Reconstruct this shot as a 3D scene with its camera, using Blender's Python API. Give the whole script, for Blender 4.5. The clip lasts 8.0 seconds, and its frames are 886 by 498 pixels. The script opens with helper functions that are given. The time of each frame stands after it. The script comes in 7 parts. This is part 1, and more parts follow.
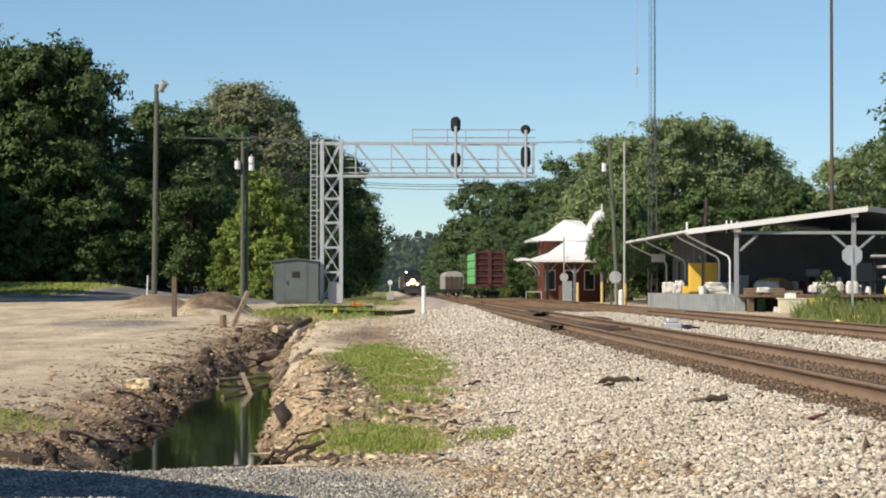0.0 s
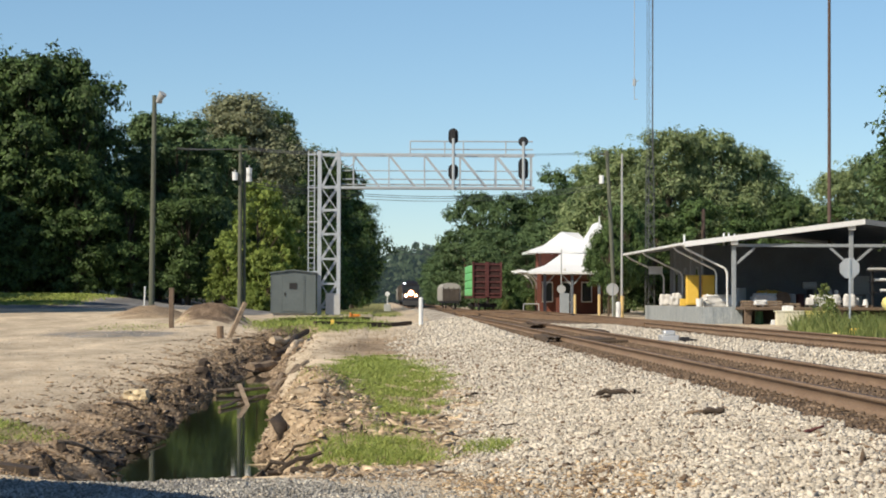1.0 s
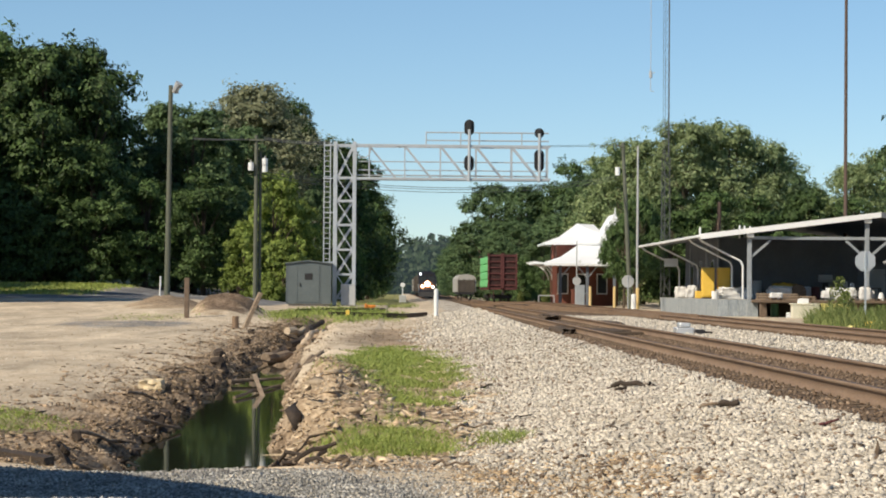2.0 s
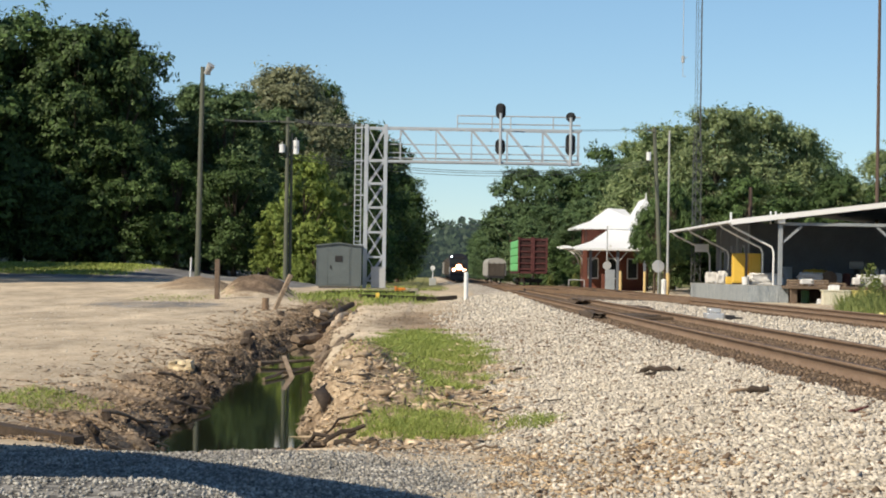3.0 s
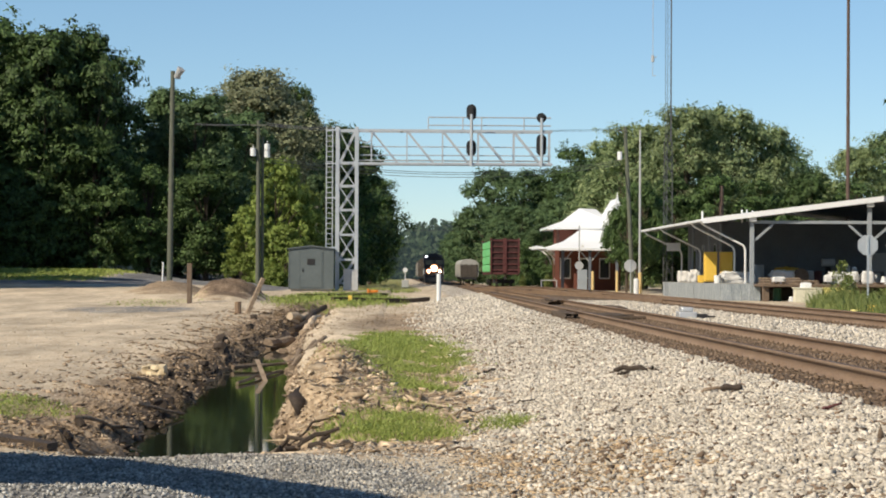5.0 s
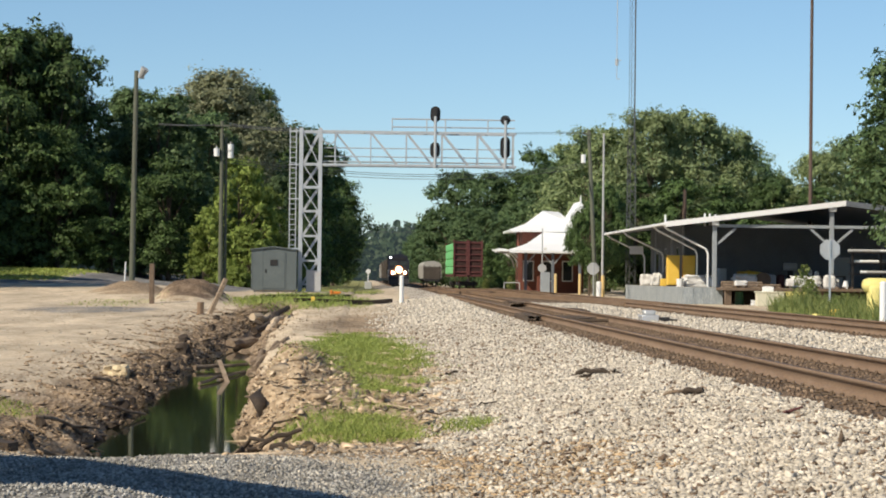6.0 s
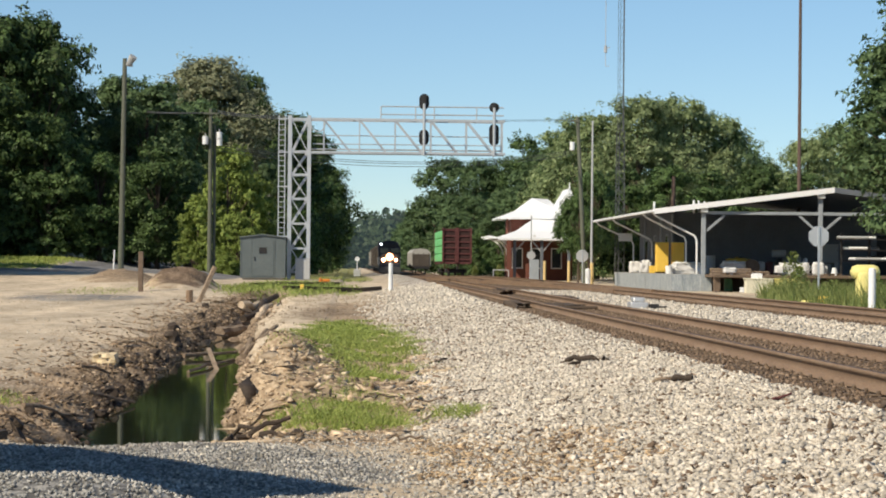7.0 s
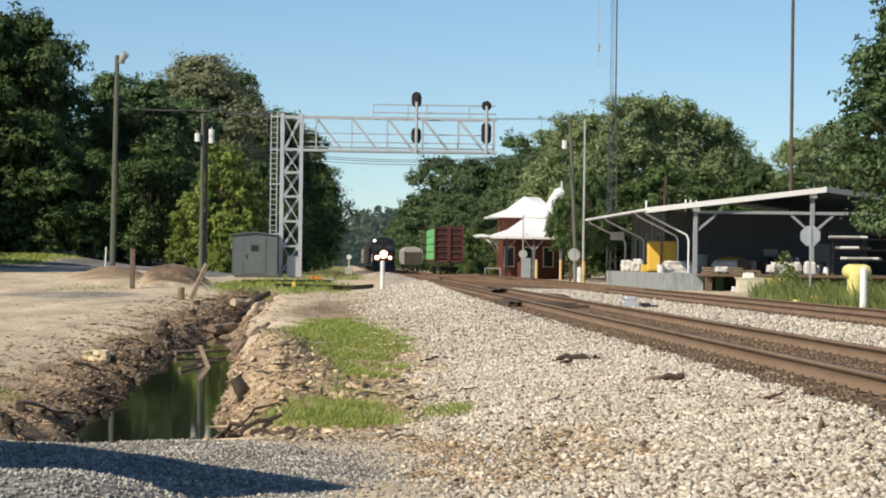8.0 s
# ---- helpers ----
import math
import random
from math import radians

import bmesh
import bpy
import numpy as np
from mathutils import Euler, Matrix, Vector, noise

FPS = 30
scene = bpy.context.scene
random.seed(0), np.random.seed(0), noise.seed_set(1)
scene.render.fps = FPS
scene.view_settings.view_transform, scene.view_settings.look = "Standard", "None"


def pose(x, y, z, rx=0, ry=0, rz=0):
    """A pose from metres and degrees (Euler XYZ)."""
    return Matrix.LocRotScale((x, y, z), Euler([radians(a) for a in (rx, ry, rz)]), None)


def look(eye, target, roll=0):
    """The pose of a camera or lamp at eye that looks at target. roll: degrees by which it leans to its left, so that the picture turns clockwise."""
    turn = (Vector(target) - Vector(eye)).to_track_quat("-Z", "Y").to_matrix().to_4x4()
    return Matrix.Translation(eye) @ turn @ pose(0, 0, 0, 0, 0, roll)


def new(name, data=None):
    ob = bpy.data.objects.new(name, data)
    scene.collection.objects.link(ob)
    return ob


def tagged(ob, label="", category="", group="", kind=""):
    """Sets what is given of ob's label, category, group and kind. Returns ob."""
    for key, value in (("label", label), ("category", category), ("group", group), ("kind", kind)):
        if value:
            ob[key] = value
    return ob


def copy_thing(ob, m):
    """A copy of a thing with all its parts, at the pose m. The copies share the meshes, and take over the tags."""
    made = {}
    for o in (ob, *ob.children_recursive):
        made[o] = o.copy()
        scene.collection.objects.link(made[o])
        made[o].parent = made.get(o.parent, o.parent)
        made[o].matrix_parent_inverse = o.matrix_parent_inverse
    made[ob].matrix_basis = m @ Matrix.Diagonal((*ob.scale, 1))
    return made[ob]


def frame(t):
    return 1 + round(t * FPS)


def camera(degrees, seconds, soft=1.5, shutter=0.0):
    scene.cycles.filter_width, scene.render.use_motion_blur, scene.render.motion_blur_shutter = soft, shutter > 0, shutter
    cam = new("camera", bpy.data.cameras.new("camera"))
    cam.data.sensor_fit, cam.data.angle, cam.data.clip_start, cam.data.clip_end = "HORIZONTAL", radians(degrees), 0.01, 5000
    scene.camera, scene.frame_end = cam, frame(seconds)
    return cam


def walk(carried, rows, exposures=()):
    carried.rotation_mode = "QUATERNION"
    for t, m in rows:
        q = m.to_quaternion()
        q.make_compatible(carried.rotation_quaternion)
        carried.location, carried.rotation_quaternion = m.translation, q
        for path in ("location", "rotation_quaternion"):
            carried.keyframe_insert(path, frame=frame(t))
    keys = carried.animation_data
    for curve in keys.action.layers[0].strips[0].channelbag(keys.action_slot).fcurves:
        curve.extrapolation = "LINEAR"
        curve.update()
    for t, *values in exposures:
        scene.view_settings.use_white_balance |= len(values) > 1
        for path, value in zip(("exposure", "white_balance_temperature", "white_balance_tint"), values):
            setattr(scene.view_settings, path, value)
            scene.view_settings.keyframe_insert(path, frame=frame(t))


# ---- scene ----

cam = camera(21.15, 8.0, soft=1.9)
EYE = 1.45
ROWS = [
    (0.0, -1.419, 0.914, 0.0),
    (0.5, -1.456, 0.955, -0.01),
    (1.0, -1.485, 1.197, 0.161),
    (1.5, -1.350, 1.216, 0.299),
    (1.7, -1.27, 1.11, 0.33),
    (2.8, -0.55, 0.72, 0.88),
    (3.0, -0.390, 0.572, 0.913),
    (3.5, -0.229, 0.543, 0.523),
    (4.0, -0.696, 0.691, 0.145),
    (4.2, -0.70, 0.64, 0.12),
    (5.3, -1.41, 0.62, 0.34),
    (5.5, -1.673, 0.628, 0.386),
    (6.0, -1.950, 0.671, 0.638),
    (6.5, -1.991, 0.575, 0.629),
    (7.0, -2.214, 0.371, 0.536),
    (7.5, -2.297, 0.365, 0.602),
    (8.0, -2.411, 0.329, 0.728),
]
walk(cam, [(t, pose(0, 0, EYE, 90 + pitch, -roll, yaw)) for t, yaw, pitch, roll in ROWS])

# ---- light ----
SUN_UP, SUN_ROUND = 40.0, -40.0   # degrees above the horizon; degrees ahead of due left
sun_way = Vector((-math.cos(radians(SUN_UP)) * math.cos(radians(SUN_ROUND)),
                  math.cos(radians(SUN_UP)) * math.sin(radians(SUN_ROUND)), math.sin(radians(SUN_UP))))
sun_data = bpy.data.lights.new("sun", "SUN")
sun_data.energy, sun_data.angle, sun_data.color = 5.0, radians(0.53), (1.0, 0.87, 0.68)
sun = new("sun", sun_data)
sun.matrix_world = look(sun_way * 100, (0, 0, 0))
world = bpy.data.worlds.new("sky")
scene.world = world
world.use_nodes = True
wn = world.node_tree
sky = wn.nodes.new("ShaderNodeTexSky")
sky.sky_type, sky.sun_disc = "NISHITA", False
sky.sun_elevation, sky.sun_rotation = radians(SUN_UP), radians(SUN_ROUND - 90)
sky.air_density, sky.dust_density, sky.ozone_density, sky.altitude = 0.85, 0.0, 2.4, 1500
tint = wn.nodes.new("ShaderNodeMix")
tint.data_type, tint.blend_type = "RGBA", "MULTIPLY"
tint.inputs[0].default_value = 1.0
# thin haze greys the lowest few degrees
where, split, low = wn.nodes.new("ShaderNodeTexCoord"), wn.nodes.new("ShaderNodeSeparateXYZ"), wn.nodes.new("ShaderNodeMapRange")
low.inputs["From Min"].default_value, low.inputs["From Max"].default_value = 0.0, 0.16
haze = wn.nodes.new("ShaderNodeMix")
haze.data_type = "RGBA"
haze.inputs[6].default_value, haze.inputs[7].default_value = (0.80, 0.85, 0.87, 1), (0.93, 1.035, 1.0, 1)
wn.links.new(where.outputs["Generated"], split.inputs[0])
wn.links.new(split.outputs[2], low.inputs[0])
wn.links.new(low.outputs[0], haze.inputs[0])
wn.links.new(haze.outputs[2], tint.inputs[7])
wn.links.new(sky.outputs[0], tint.inputs[6])
wn.links.new(tint.outputs[2], wn.nodes["Background"].inputs[0])
wn.nodes["Background"].inputs[1].default_value = 0.108
scene.view_settings.exposure = 0.08


# ---- materials ----
def material(name, colours, scale=3.0, fine=40.0, rough=0.8, metal=0.0, bump=0.3, depth=0.02, island=0.0, objects=0.0, spec=0.4, stretch=(1, 1, 1)):
    """Two scales of noise between colours, with fine relief. island, objects: how much single pieces differ in brightness."""
    m = bpy.data.materials.new(name)
    m.use_nodes = True
    nt = m.node_tree
    n, link = nt.nodes, nt.links.new
    p = n["Principled BSDF"]
    co = n.new("ShaderNodeTexCoord")
    mp = n.new("ShaderNodeMapping")
    mp.inputs["Scale"].default_value = stretch
    link(co.outputs["Object"], mp.inputs[0])
    big, small = n.new("ShaderNodeTexNoise"), n.new("ShaderNodeTexNoise")
    big.inputs["Scale"].default_value, small.inputs["Scale"].default_value = scale, fine
    big.inputs["Detail"].default_value, small.inputs["Detail"].default_value = 5, 4
    big.inputs["Roughness"].default_value = 0.65
    for t in (big, small):
        link(mp.outputs[0], t.inputs["Vector"])
    mix = n.new("ShaderNodeMath")
    mix.operation, mix.inputs[1].default_value = "MULTIPLY_ADD", 0.55
    link(big.outputs[0], mix.inputs[0])
    half = n.new("ShaderNodeMath")
    half.operation, half.inputs[1].default_value = "MULTIPLY", 0.45
    link(small.outputs[0], half.inputs[0])
    link(half.outputs[0], mix.inputs[2])
    ramp = n.new("ShaderNodeValToRGB")
    while len(ramp.color_ramp.elements) < len(colours):
        ramp.color_ramp.elements.new(0.5)
    for i, c in enumerate(colours):
        e = ramp.color_ramp.elements[i]
        e.position, e.color = 0.32 + 0.36 * i / max(1, len(colours) - 1), (*c, 1)
    link(mix.outputs[0], ramp.inputs[0])
    out = ramp.outputs[0]
    for amount, node, socket in ((island, "ShaderNodeNewGeometry", "Random Per Island"), (objects, "ShaderNodeObjectInfo", "Random")):
        if amount:
            r = n.new(node)
            rng = n.new("ShaderNodeMapRange")
            rng.inputs["To Min"].default_value, rng.inputs["To Max"].default_value = 1 - amount, 1 + amount
            link(r.outputs[socket], rng.inputs[0])
            hsv = n.new("ShaderNodeHueSaturation")
            link(rng.outputs[0], hsv.inputs["Value"])
            link(out, hsv.inputs["Color"])
            out = hsv.outputs[0]
    link(out, p.inputs["Base Color"])
    p.inputs["Roughness"].default_value, p.inputs["Metallic"].default_value = rough, metal
    p.inputs["Specular IOR Level"].default_value = spec
    if bump:
        b = n.new("ShaderNodeBump")
        b.inputs["Strength"].default_value, b.inputs["Distance"].default_value = bump, depth
        link(mix.outputs[0], b.inputs["Height"])
        link(b.outputs[0], p.inputs["Normal"])
    return m


def leafy(name, dark, light, lean=0.35):
    """Leaves: diffuse with light coming through, each leaf and each tree of its own tone, with dark patches painted as
    crown hollows.
    """
    m = bpy.data.materials.new(name)
    m.use_nodes = True
    nt = m.node_tree
    n, link = nt.nodes, nt.links.new
    p = n["Principled BSDF"]
    geo, info = n.new("ShaderNodeNewGeometry"), n.new("ShaderNodeObjectInfo")
    tex, co = n.new("ShaderNodeTexNoise"), n.new("ShaderNodeTexCoord")
    # tuft-sized noise puts the dark of crown hollows into the leaf colour
    tex.inputs["Scale"].default_value = 13.0
    link(co.outputs["Object"], tex.inputs["Vector"])
    add = n.new("ShaderNodeMath")
    add.operation, add.inputs[1].default_value = "MULTIPLY_ADD", 0.5
    link(geo.outputs["Random Per Island"], add.inputs[0])
    sub = n.new("ShaderNodeMath")
    sub.operation, sub.inputs[1].default_value = "MULTIPLY", 0.5
    link(tex.outputs[0], sub.inputs[0])
    link(sub.outputs[0], add.inputs[2])
    ramp = n.new("ShaderNodeValToRGB")
    ramp.color_ramp.elements[0].color, ramp.color_ramp.elements[1].color = (*dark, 1), (*light, 1)
    ramp.color_ramp.elements[0].position, ramp.color_ramp.elements[1].position = 0.2, 0.8
    link(add.outputs[0], ramp.inputs[0])
    hsv = n.new("ShaderNodeHueSaturation")
    rng = n.new("ShaderNodeMapRange")
    rng.inputs["To Min"].default_value, rng.inputs["To Max"].default_value = 0.8, 1.2
    link(info.outputs["Random"], rng.inputs[0])
    link(rng.outputs[0], hsv.inputs["Value"])
    link(ramp.outputs[0], hsv.inputs["Color"])
    link(hsv.outputs[0], p.inputs["Base Color"])
    p.inputs["Roughness"].default_value = 0.6
    p.inputs["Specular IOR Level"].default_value = 0.25
    tr = n.new("ShaderNodeBsdfTranslucent")
    link(hsv.outputs[0], tr.inputs[0])
    ms = n.new("ShaderNodeMixShader")
    ms.inputs[0].default_value = lean
    link(p.outputs[0], ms.inputs[1])
    link(tr.outputs[0], ms.inputs[2])
    link(ms.outputs[0], n["Material Output"].inputs[0])
    return m


def glow(name, colour, strength):
    m = bpy.data.materials.new(name)
    m.use_nodes = True
    p = m.node_tree.nodes["Principled BSDF"]
    p.inputs["Base Color"].default_value = (*colour, 1)
    p.inputs["Emission Color"].default_value = (*colour, 1)
    p.inputs["Emission Strength"].default_value = strength
    return m


M_STONE = material("pale_ballast", [(0.33, 0.293, 0.238), (0.55, 0.50, 0.422), (0.69, 0.645, 0.565)], 2, 60, 0.95, bump=0.25, depth=0.005, island=0.38, spec=0.2)
M_GREY_STONE = material("grey_gravel", [(0.14, 0.137, 0.128), (0.31, 0.303, 0.28), (0.50, 0.485, 0.45)], 2, 60, 0.9, bump=0.2, depth=0.005, island=0.55)
M_RAIL = material("rusty_rail", [(0.145, 0.093, 0.058), (0.225, 0.152, 0.098), (0.305, 0.218, 0.145)], 2, 30, 0.7, bump=0.2, depth=0.004, stretch=(3, 0.3, 3))
M_RAILTOP = material("dark_brown_rail_head", [(0.07, 0.05, 0.038), (0.13, 0.095, 0.07)], 2, 30, 0.65, 0.15, bump=0.05)
M_TIE = material("weathered_sleeper", [(0.055, 0.04, 0.03), (0.11, 0.08, 0.055), (0.17, 0.125, 0.09)], 6, 40, 0.9, bump=0.5, objects=0.3, stretch=(0.5, 4, 4))
M_GALV = material("galvanised_steel", [(0.40, 0.44, 0.48), (0.54, 0.58, 0.62)], 1.5, 30, 0.5, 0.35, bump=0.05)
M_CABIN = material("grey_painted_sheet", [(0.085, 0.107, 0.113), (0.125, 0.15, 0.157)], 0.8, 14, 0.6, bump=0.05)
M_BLACK = material("black_paint", [(0.012, 0.012, 0.014), (0.03, 0.03, 0.032)], 2, 30, 0.6, bump=0.05)
M_POLE = material("weathered_pole_wood", [(0.082, 0.092, 0.07), (0.155, 0.165, 0.13)], 4, 30, 0.9, bump=0.4, stretch=(4, 4, 0.4))
M_BROWN_POLE = material("brown_pole_wood", [(0.07, 0.047, 0.037), (0.13, 0.09, 0.07)], 4, 30, 0.9, bump=0.4, stretch=(4, 4, 0.4))
M_WHITE = material("white_paint", [(0.67, 0.69, 0.70), (0.82, 0.84, 0.85)], 1.5, 25, 0.6, bump=0.05)
M_ROOFWHITE = material("white_metal_roof", [(0.80, 0.83, 0.86), (0.88, 0.90, 0.92)], 0.6, 8, 0.45, bump=0.05)
M_BRICK = material("red_brick", [(0.11, 0.04, 0.028), (0.18, 0.065, 0.045)], 1.0, 22, 0.9, bump=0.2)
M_SHEDWALL = material("blue_grey_siding", [(0.10, 0.117, 0.145), (0.16, 0.182, 0.215)], 0.6, 9, 0.75, bump=0.1)
M_SHEDTRIM = material("pale_grey_timber", [(0.24, 0.275, 0.31), (0.34, 0.375, 0.41)], 1.2, 16, 0.7, bump=0.1)
M_DOCK = material("stained_dock_face", [(0.15, 0.185, 0.21), (0.29, 0.33, 0.36), (0.50, 0.535, 0.56)], 1.2, 12, 0.8, bump=0.1, stretch=(3, 3, 0.4))
M_CONCRETE = material("worn_concrete", [(0.24, 0.23, 0.21), (0.40, 0.38, 0.35)], 1.0, 18, 0.9, bump=0.2)
M_YELLOW = material("yellow_paint", [(0.74, 0.48, 0.06), (0.84, 0.58, 0.12)], 1.5, 20, 0.6, bump=0.05)
M_YELLOWFADED = material("sun_faded_yellow", [(0.58, 0.41, 0.16), (0.72, 0.55, 0.28)], 1.5, 20, 0.7, bump=0.05)
M_YELLOWPALE = material("pale_yellow_plastic", [(0.70, 0.62, 0.20), (0.82, 0.74, 0.30)], 1.5, 20, 0.6, bump=0.05)
M_CREAM = material("cream_paint", [(0.66, 0.64, 0.50), (0.78, 0.76, 0.62)], 1.5, 20, 0.7, bump=0.05)
M_GREEN = material("green_wrap", [(0.16, 0.58, 0.22), (0.26, 0.72, 0.32)], 1.2, 10, 0.45, bump=0.2)
M_MAROON = material("maroon_paint", [(0.05, 0.017, 0.018), (0.095, 0.03, 0.03), (0.16, 0.06, 0.055)], 1.2, 16, 0.75, bump=0.1)
M_LOCO = material("navy_loco_paint", [(0.010, 0.012, 0.022), (0.026, 0.03, 0.05)], 1.0, 12, 0.5, bump=0.05)
M_LOCONOSE = material("dark_brown_nose_paint", [(0.05, 0.035, 0.03), (0.10, 0.07, 0.05)], 1.0, 12, 0.6, bump=0.05)
M_WAGON = material("dull_brown_wagon", [(0.05, 0.042, 0.036), (0.10, 0.085, 0.07)], 1.0, 12, 0.8, bump=0.1)
M_HOPPER = material("grey_hopper", [(0.30, 0.30, 0.28), (0.42, 0.41, 0.38)], 1.0, 12, 0.8, bump=0.1)
M_GLASS = material("dark_window_glass", [(0.015, 0.018, 0.022), (0.03, 0.035, 0.04)], 1, 5, 0.1, bump=0.0, spec=0.6)
M_BARK = material("bark", [(0.055, 0.042, 0.03), (0.12, 0.095, 0.07)], 5, 30, 0.95, bump=0.5, stretch=(3, 3, 0.5))
M_WOOD = material("dead_wood", [(0.10, 0.07, 0.05), (0.22, 0.165, 0.115), (0.36, 0.29, 0.21)], 4, 30, 0.9, bump=0.4, island=0.4)
M_DARKWOOD = material("dark_brown_wood", [(0.03, 0.022, 0.016), (0.075, 0.055, 0.04)], 4, 30, 0.8, bump=0.5, island=0.4)
M_CHIP = material("wood_chips", [(0.30, 0.215, 0.14), (0.52, 0.41, 0.285), (0.70, 0.60, 0.46)], 3, 40, 0.9, bump=0.2, island=0.45)
M_WIRE = material("wire", [(0.06, 0.065, 0.07), (0.10, 0.105, 0.11)], 1, 5, 0.6, bump=0.0)
M_ALU = material("silver_case", [(0.52, 0.53, 0.54), (0.66, 0.67, 0.68)], 2, 20, 0.4, 0.5, bump=0.05)
M_ORANGE = material("orange_plastic", [(0.80, 0.22, 0.03), (0.88, 0.30, 0.05)], 2, 20, 0.6, bump=0.05)
M_GREY = material("grey_paint", [(0.34, 0.36, 0.37), (0.46, 0.47, 0.48)], 1.5, 16, 0.6, bump=0.05)
M_TARP = material("white_sheeting", [(0.55, 0.55, 0.54), (0.78, 0.78, 0.77)], 2, 12, 0.5, bump=0.6, depth=0.05)
M_TIMBER = material("old_pallet_timber", [(0.10, 0.07, 0.05), (0.20, 0.15, 0.11)], 4, 20, 0.9, bump=0.3)
# dark leaves hold some shade in their colour, mid and light some distance haze
M_LEAF_DARK = leafy("leaves_dark", (0.016, 0.034, 0.012), (0.138, 0.222, 0.07), 0.11)
M_LEAF_MID = leafy("leaves_mid", (0.040, 0.076, 0.032), (0.165, 0.25, 0.105), 0.22)
M_LEAF_LIGHT = leafy("leaves_light", (0.13, 0.19, 0.08), (0.42, 0.50, 0.25), 0.36)
M_LEAF_BROWN = leafy("leaves_thin_brown", (0.165, 0.195, 0.105), (0.40, 0.415, 0.26), 0.34)
M_LEAF_BUSH = leafy("leaves_young", (0.075, 0.125, 0.026), (0.30, 0.375, 0.095), 0.3)
M_GRASS = leafy("grass_blades", (0.15, 0.21, 0.038), (0.42, 0.48, 0.145), 0.3)
M_WEED = leafy("weed_leaves", (0.09, 0.145, 0.035), (0.31, 0.34, 0.12), 0.3)
M_DRY = leafy("dry_grass", (0.14, 0.095, 0.05), (0.36, 0.27, 0.16), 0.2)


# ---- mesh helpers ----
def part(name, bm, mat, parent=None, label="", smooth=False):
    """Links a bmesh as one mesh object, under a thing if one is given."""
    me = bpy.data.meshes.new(name)
    bm.to_mesh(me)
    bm.free()
    me.materials.append(mat)
    if smooth:
        me.polygons.foreach_set("use_smooth", [True] * len(me.polygons))
    ob = new(name, me)
    if parent is not None:
        ob.parent = parent
    if label:
        tagged(ob, label)
    return ob


def holder(name, label, category, m=None, group="", kind=""):
    ob = new(name)
    if m is not None:
        ob.matrix_world = m
    return tagged(ob, label, category, group, kind)


def box(bm, x0, x1, y0, y1, z0, z1, bevel=0.0):
    r = bmesh.ops.create_cube(bm, size=1.0)
    bmesh.ops.transform(bm, matrix=Matrix.Translation(((x0 + x1) / 2, (y0 + y1) / 2, (z0 + z1) / 2)) @ Matrix.Diagonal((x1 - x0, y1 - y0, z1 - z0, 1)), verts=r["verts"])
    if bevel:
        es = list({e for v in r["verts"] for e in v.link_edges})
        bmesh.ops.bevel(bm, geom=es, offset=bevel, segments=2, affect="EDGES", profile=0.5)
    return bm


def bar(bm, a, b, r0, r1=None, sides=8):
    """A round bar from a to b."""
    a, b = Vector(a), Vector(b)
    r = bmesh.ops.create_cone(bm, cap_ends=True, segments=sides, radius1=r0, radius2=r0 if r1 is None else r1, depth=(b - a).length)
    turn = (b - a).to_track_quat("Z", "Y").to_matrix().to_4x4()
    bmesh.ops.transform(bm, matrix=Matrix.Translation((a + b) / 2) @ turn, verts=r["verts"])
    return bm


def beam(bm, a, b, w, h=None):
    """A square-sectioned bar from a to b."""
    a, b = Vector(a), Vector(b)
    r = bmesh.ops.create_cube(bm, size=1.0)
    turn = (b - a).to_track_quat("Y", "Z").to_matrix().to_4x4()
    bmesh.ops.transform(bm, matrix=Matrix.Translation((a + b) / 2) @ turn @ Matrix.Diagonal((w, (b - a).length, h or w, 1)), verts=r["verts"])
    return bm


def prism(bm, outline, way):
    """A solid: a flat outline pushed along a vector."""
    vs = [bm.verts.new(p) for p in outline]
    f = bm.faces.new(vs)
    ex = bmesh.ops.extrude_face_region(bm, geom=[f])
    bmesh.ops.translate(bm, vec=way, verts=[v for v in ex["geom"] if isinstance(v, bmesh.types.BMVert)])
    bmesh.ops.recalc_face_normals(bm, faces=bm.faces)
    return bm


def BM():
    return bmesh.new()


def mesh_of(name, verts, faces, mat, smooth=False):
    me = bpy.data.meshes.new(name)
    verts, faces = np.asarray(verts, np.float32), np.asarray(faces, np.int32)
    k = faces.shape[1]
    me.vertices.add(len(verts))
    me.vertices.foreach_set("co", verts.ravel())
    me.loops.add(faces.size)
    me.loops.foreach_set("vertex_index", faces.ravel())
    me.polygons.add(len(faces))
    me.polygons.foreach_set("loop_start", np.arange(0, faces.size, k, dtype=np.int32))
    me.polygons.foreach_set("loop_total", np.full(len(faces), k, np.int32))
    if smooth:
        me.polygons.foreach_set("use_smooth", np.ones(len(faces), bool))
    me.update(calc_edges=True)
    me.materials.append(mat)
    return me


def random_turns(rng, n):
    q = rng.normal(size=(n, 4))
    q /= np.linalg.norm(q, axis=1, keepdims=True)
    w, x, y, z = q.T
    return np.stack([np.stack([1 - 2 * (y * y + z * z), 2 * (x * y - z * w), 2 * (x * z + y * w)], -1),
                     np.stack([2 * (x * y + z * w), 1 - 2 * (x * x + z * z), 2 * (y * z - x * w)], -1),
                     np.stack([2 * (x * z - y * w), 2 * (y * z + x * w), 1 - 2 * (x * x + y * y)], -1)], 1)


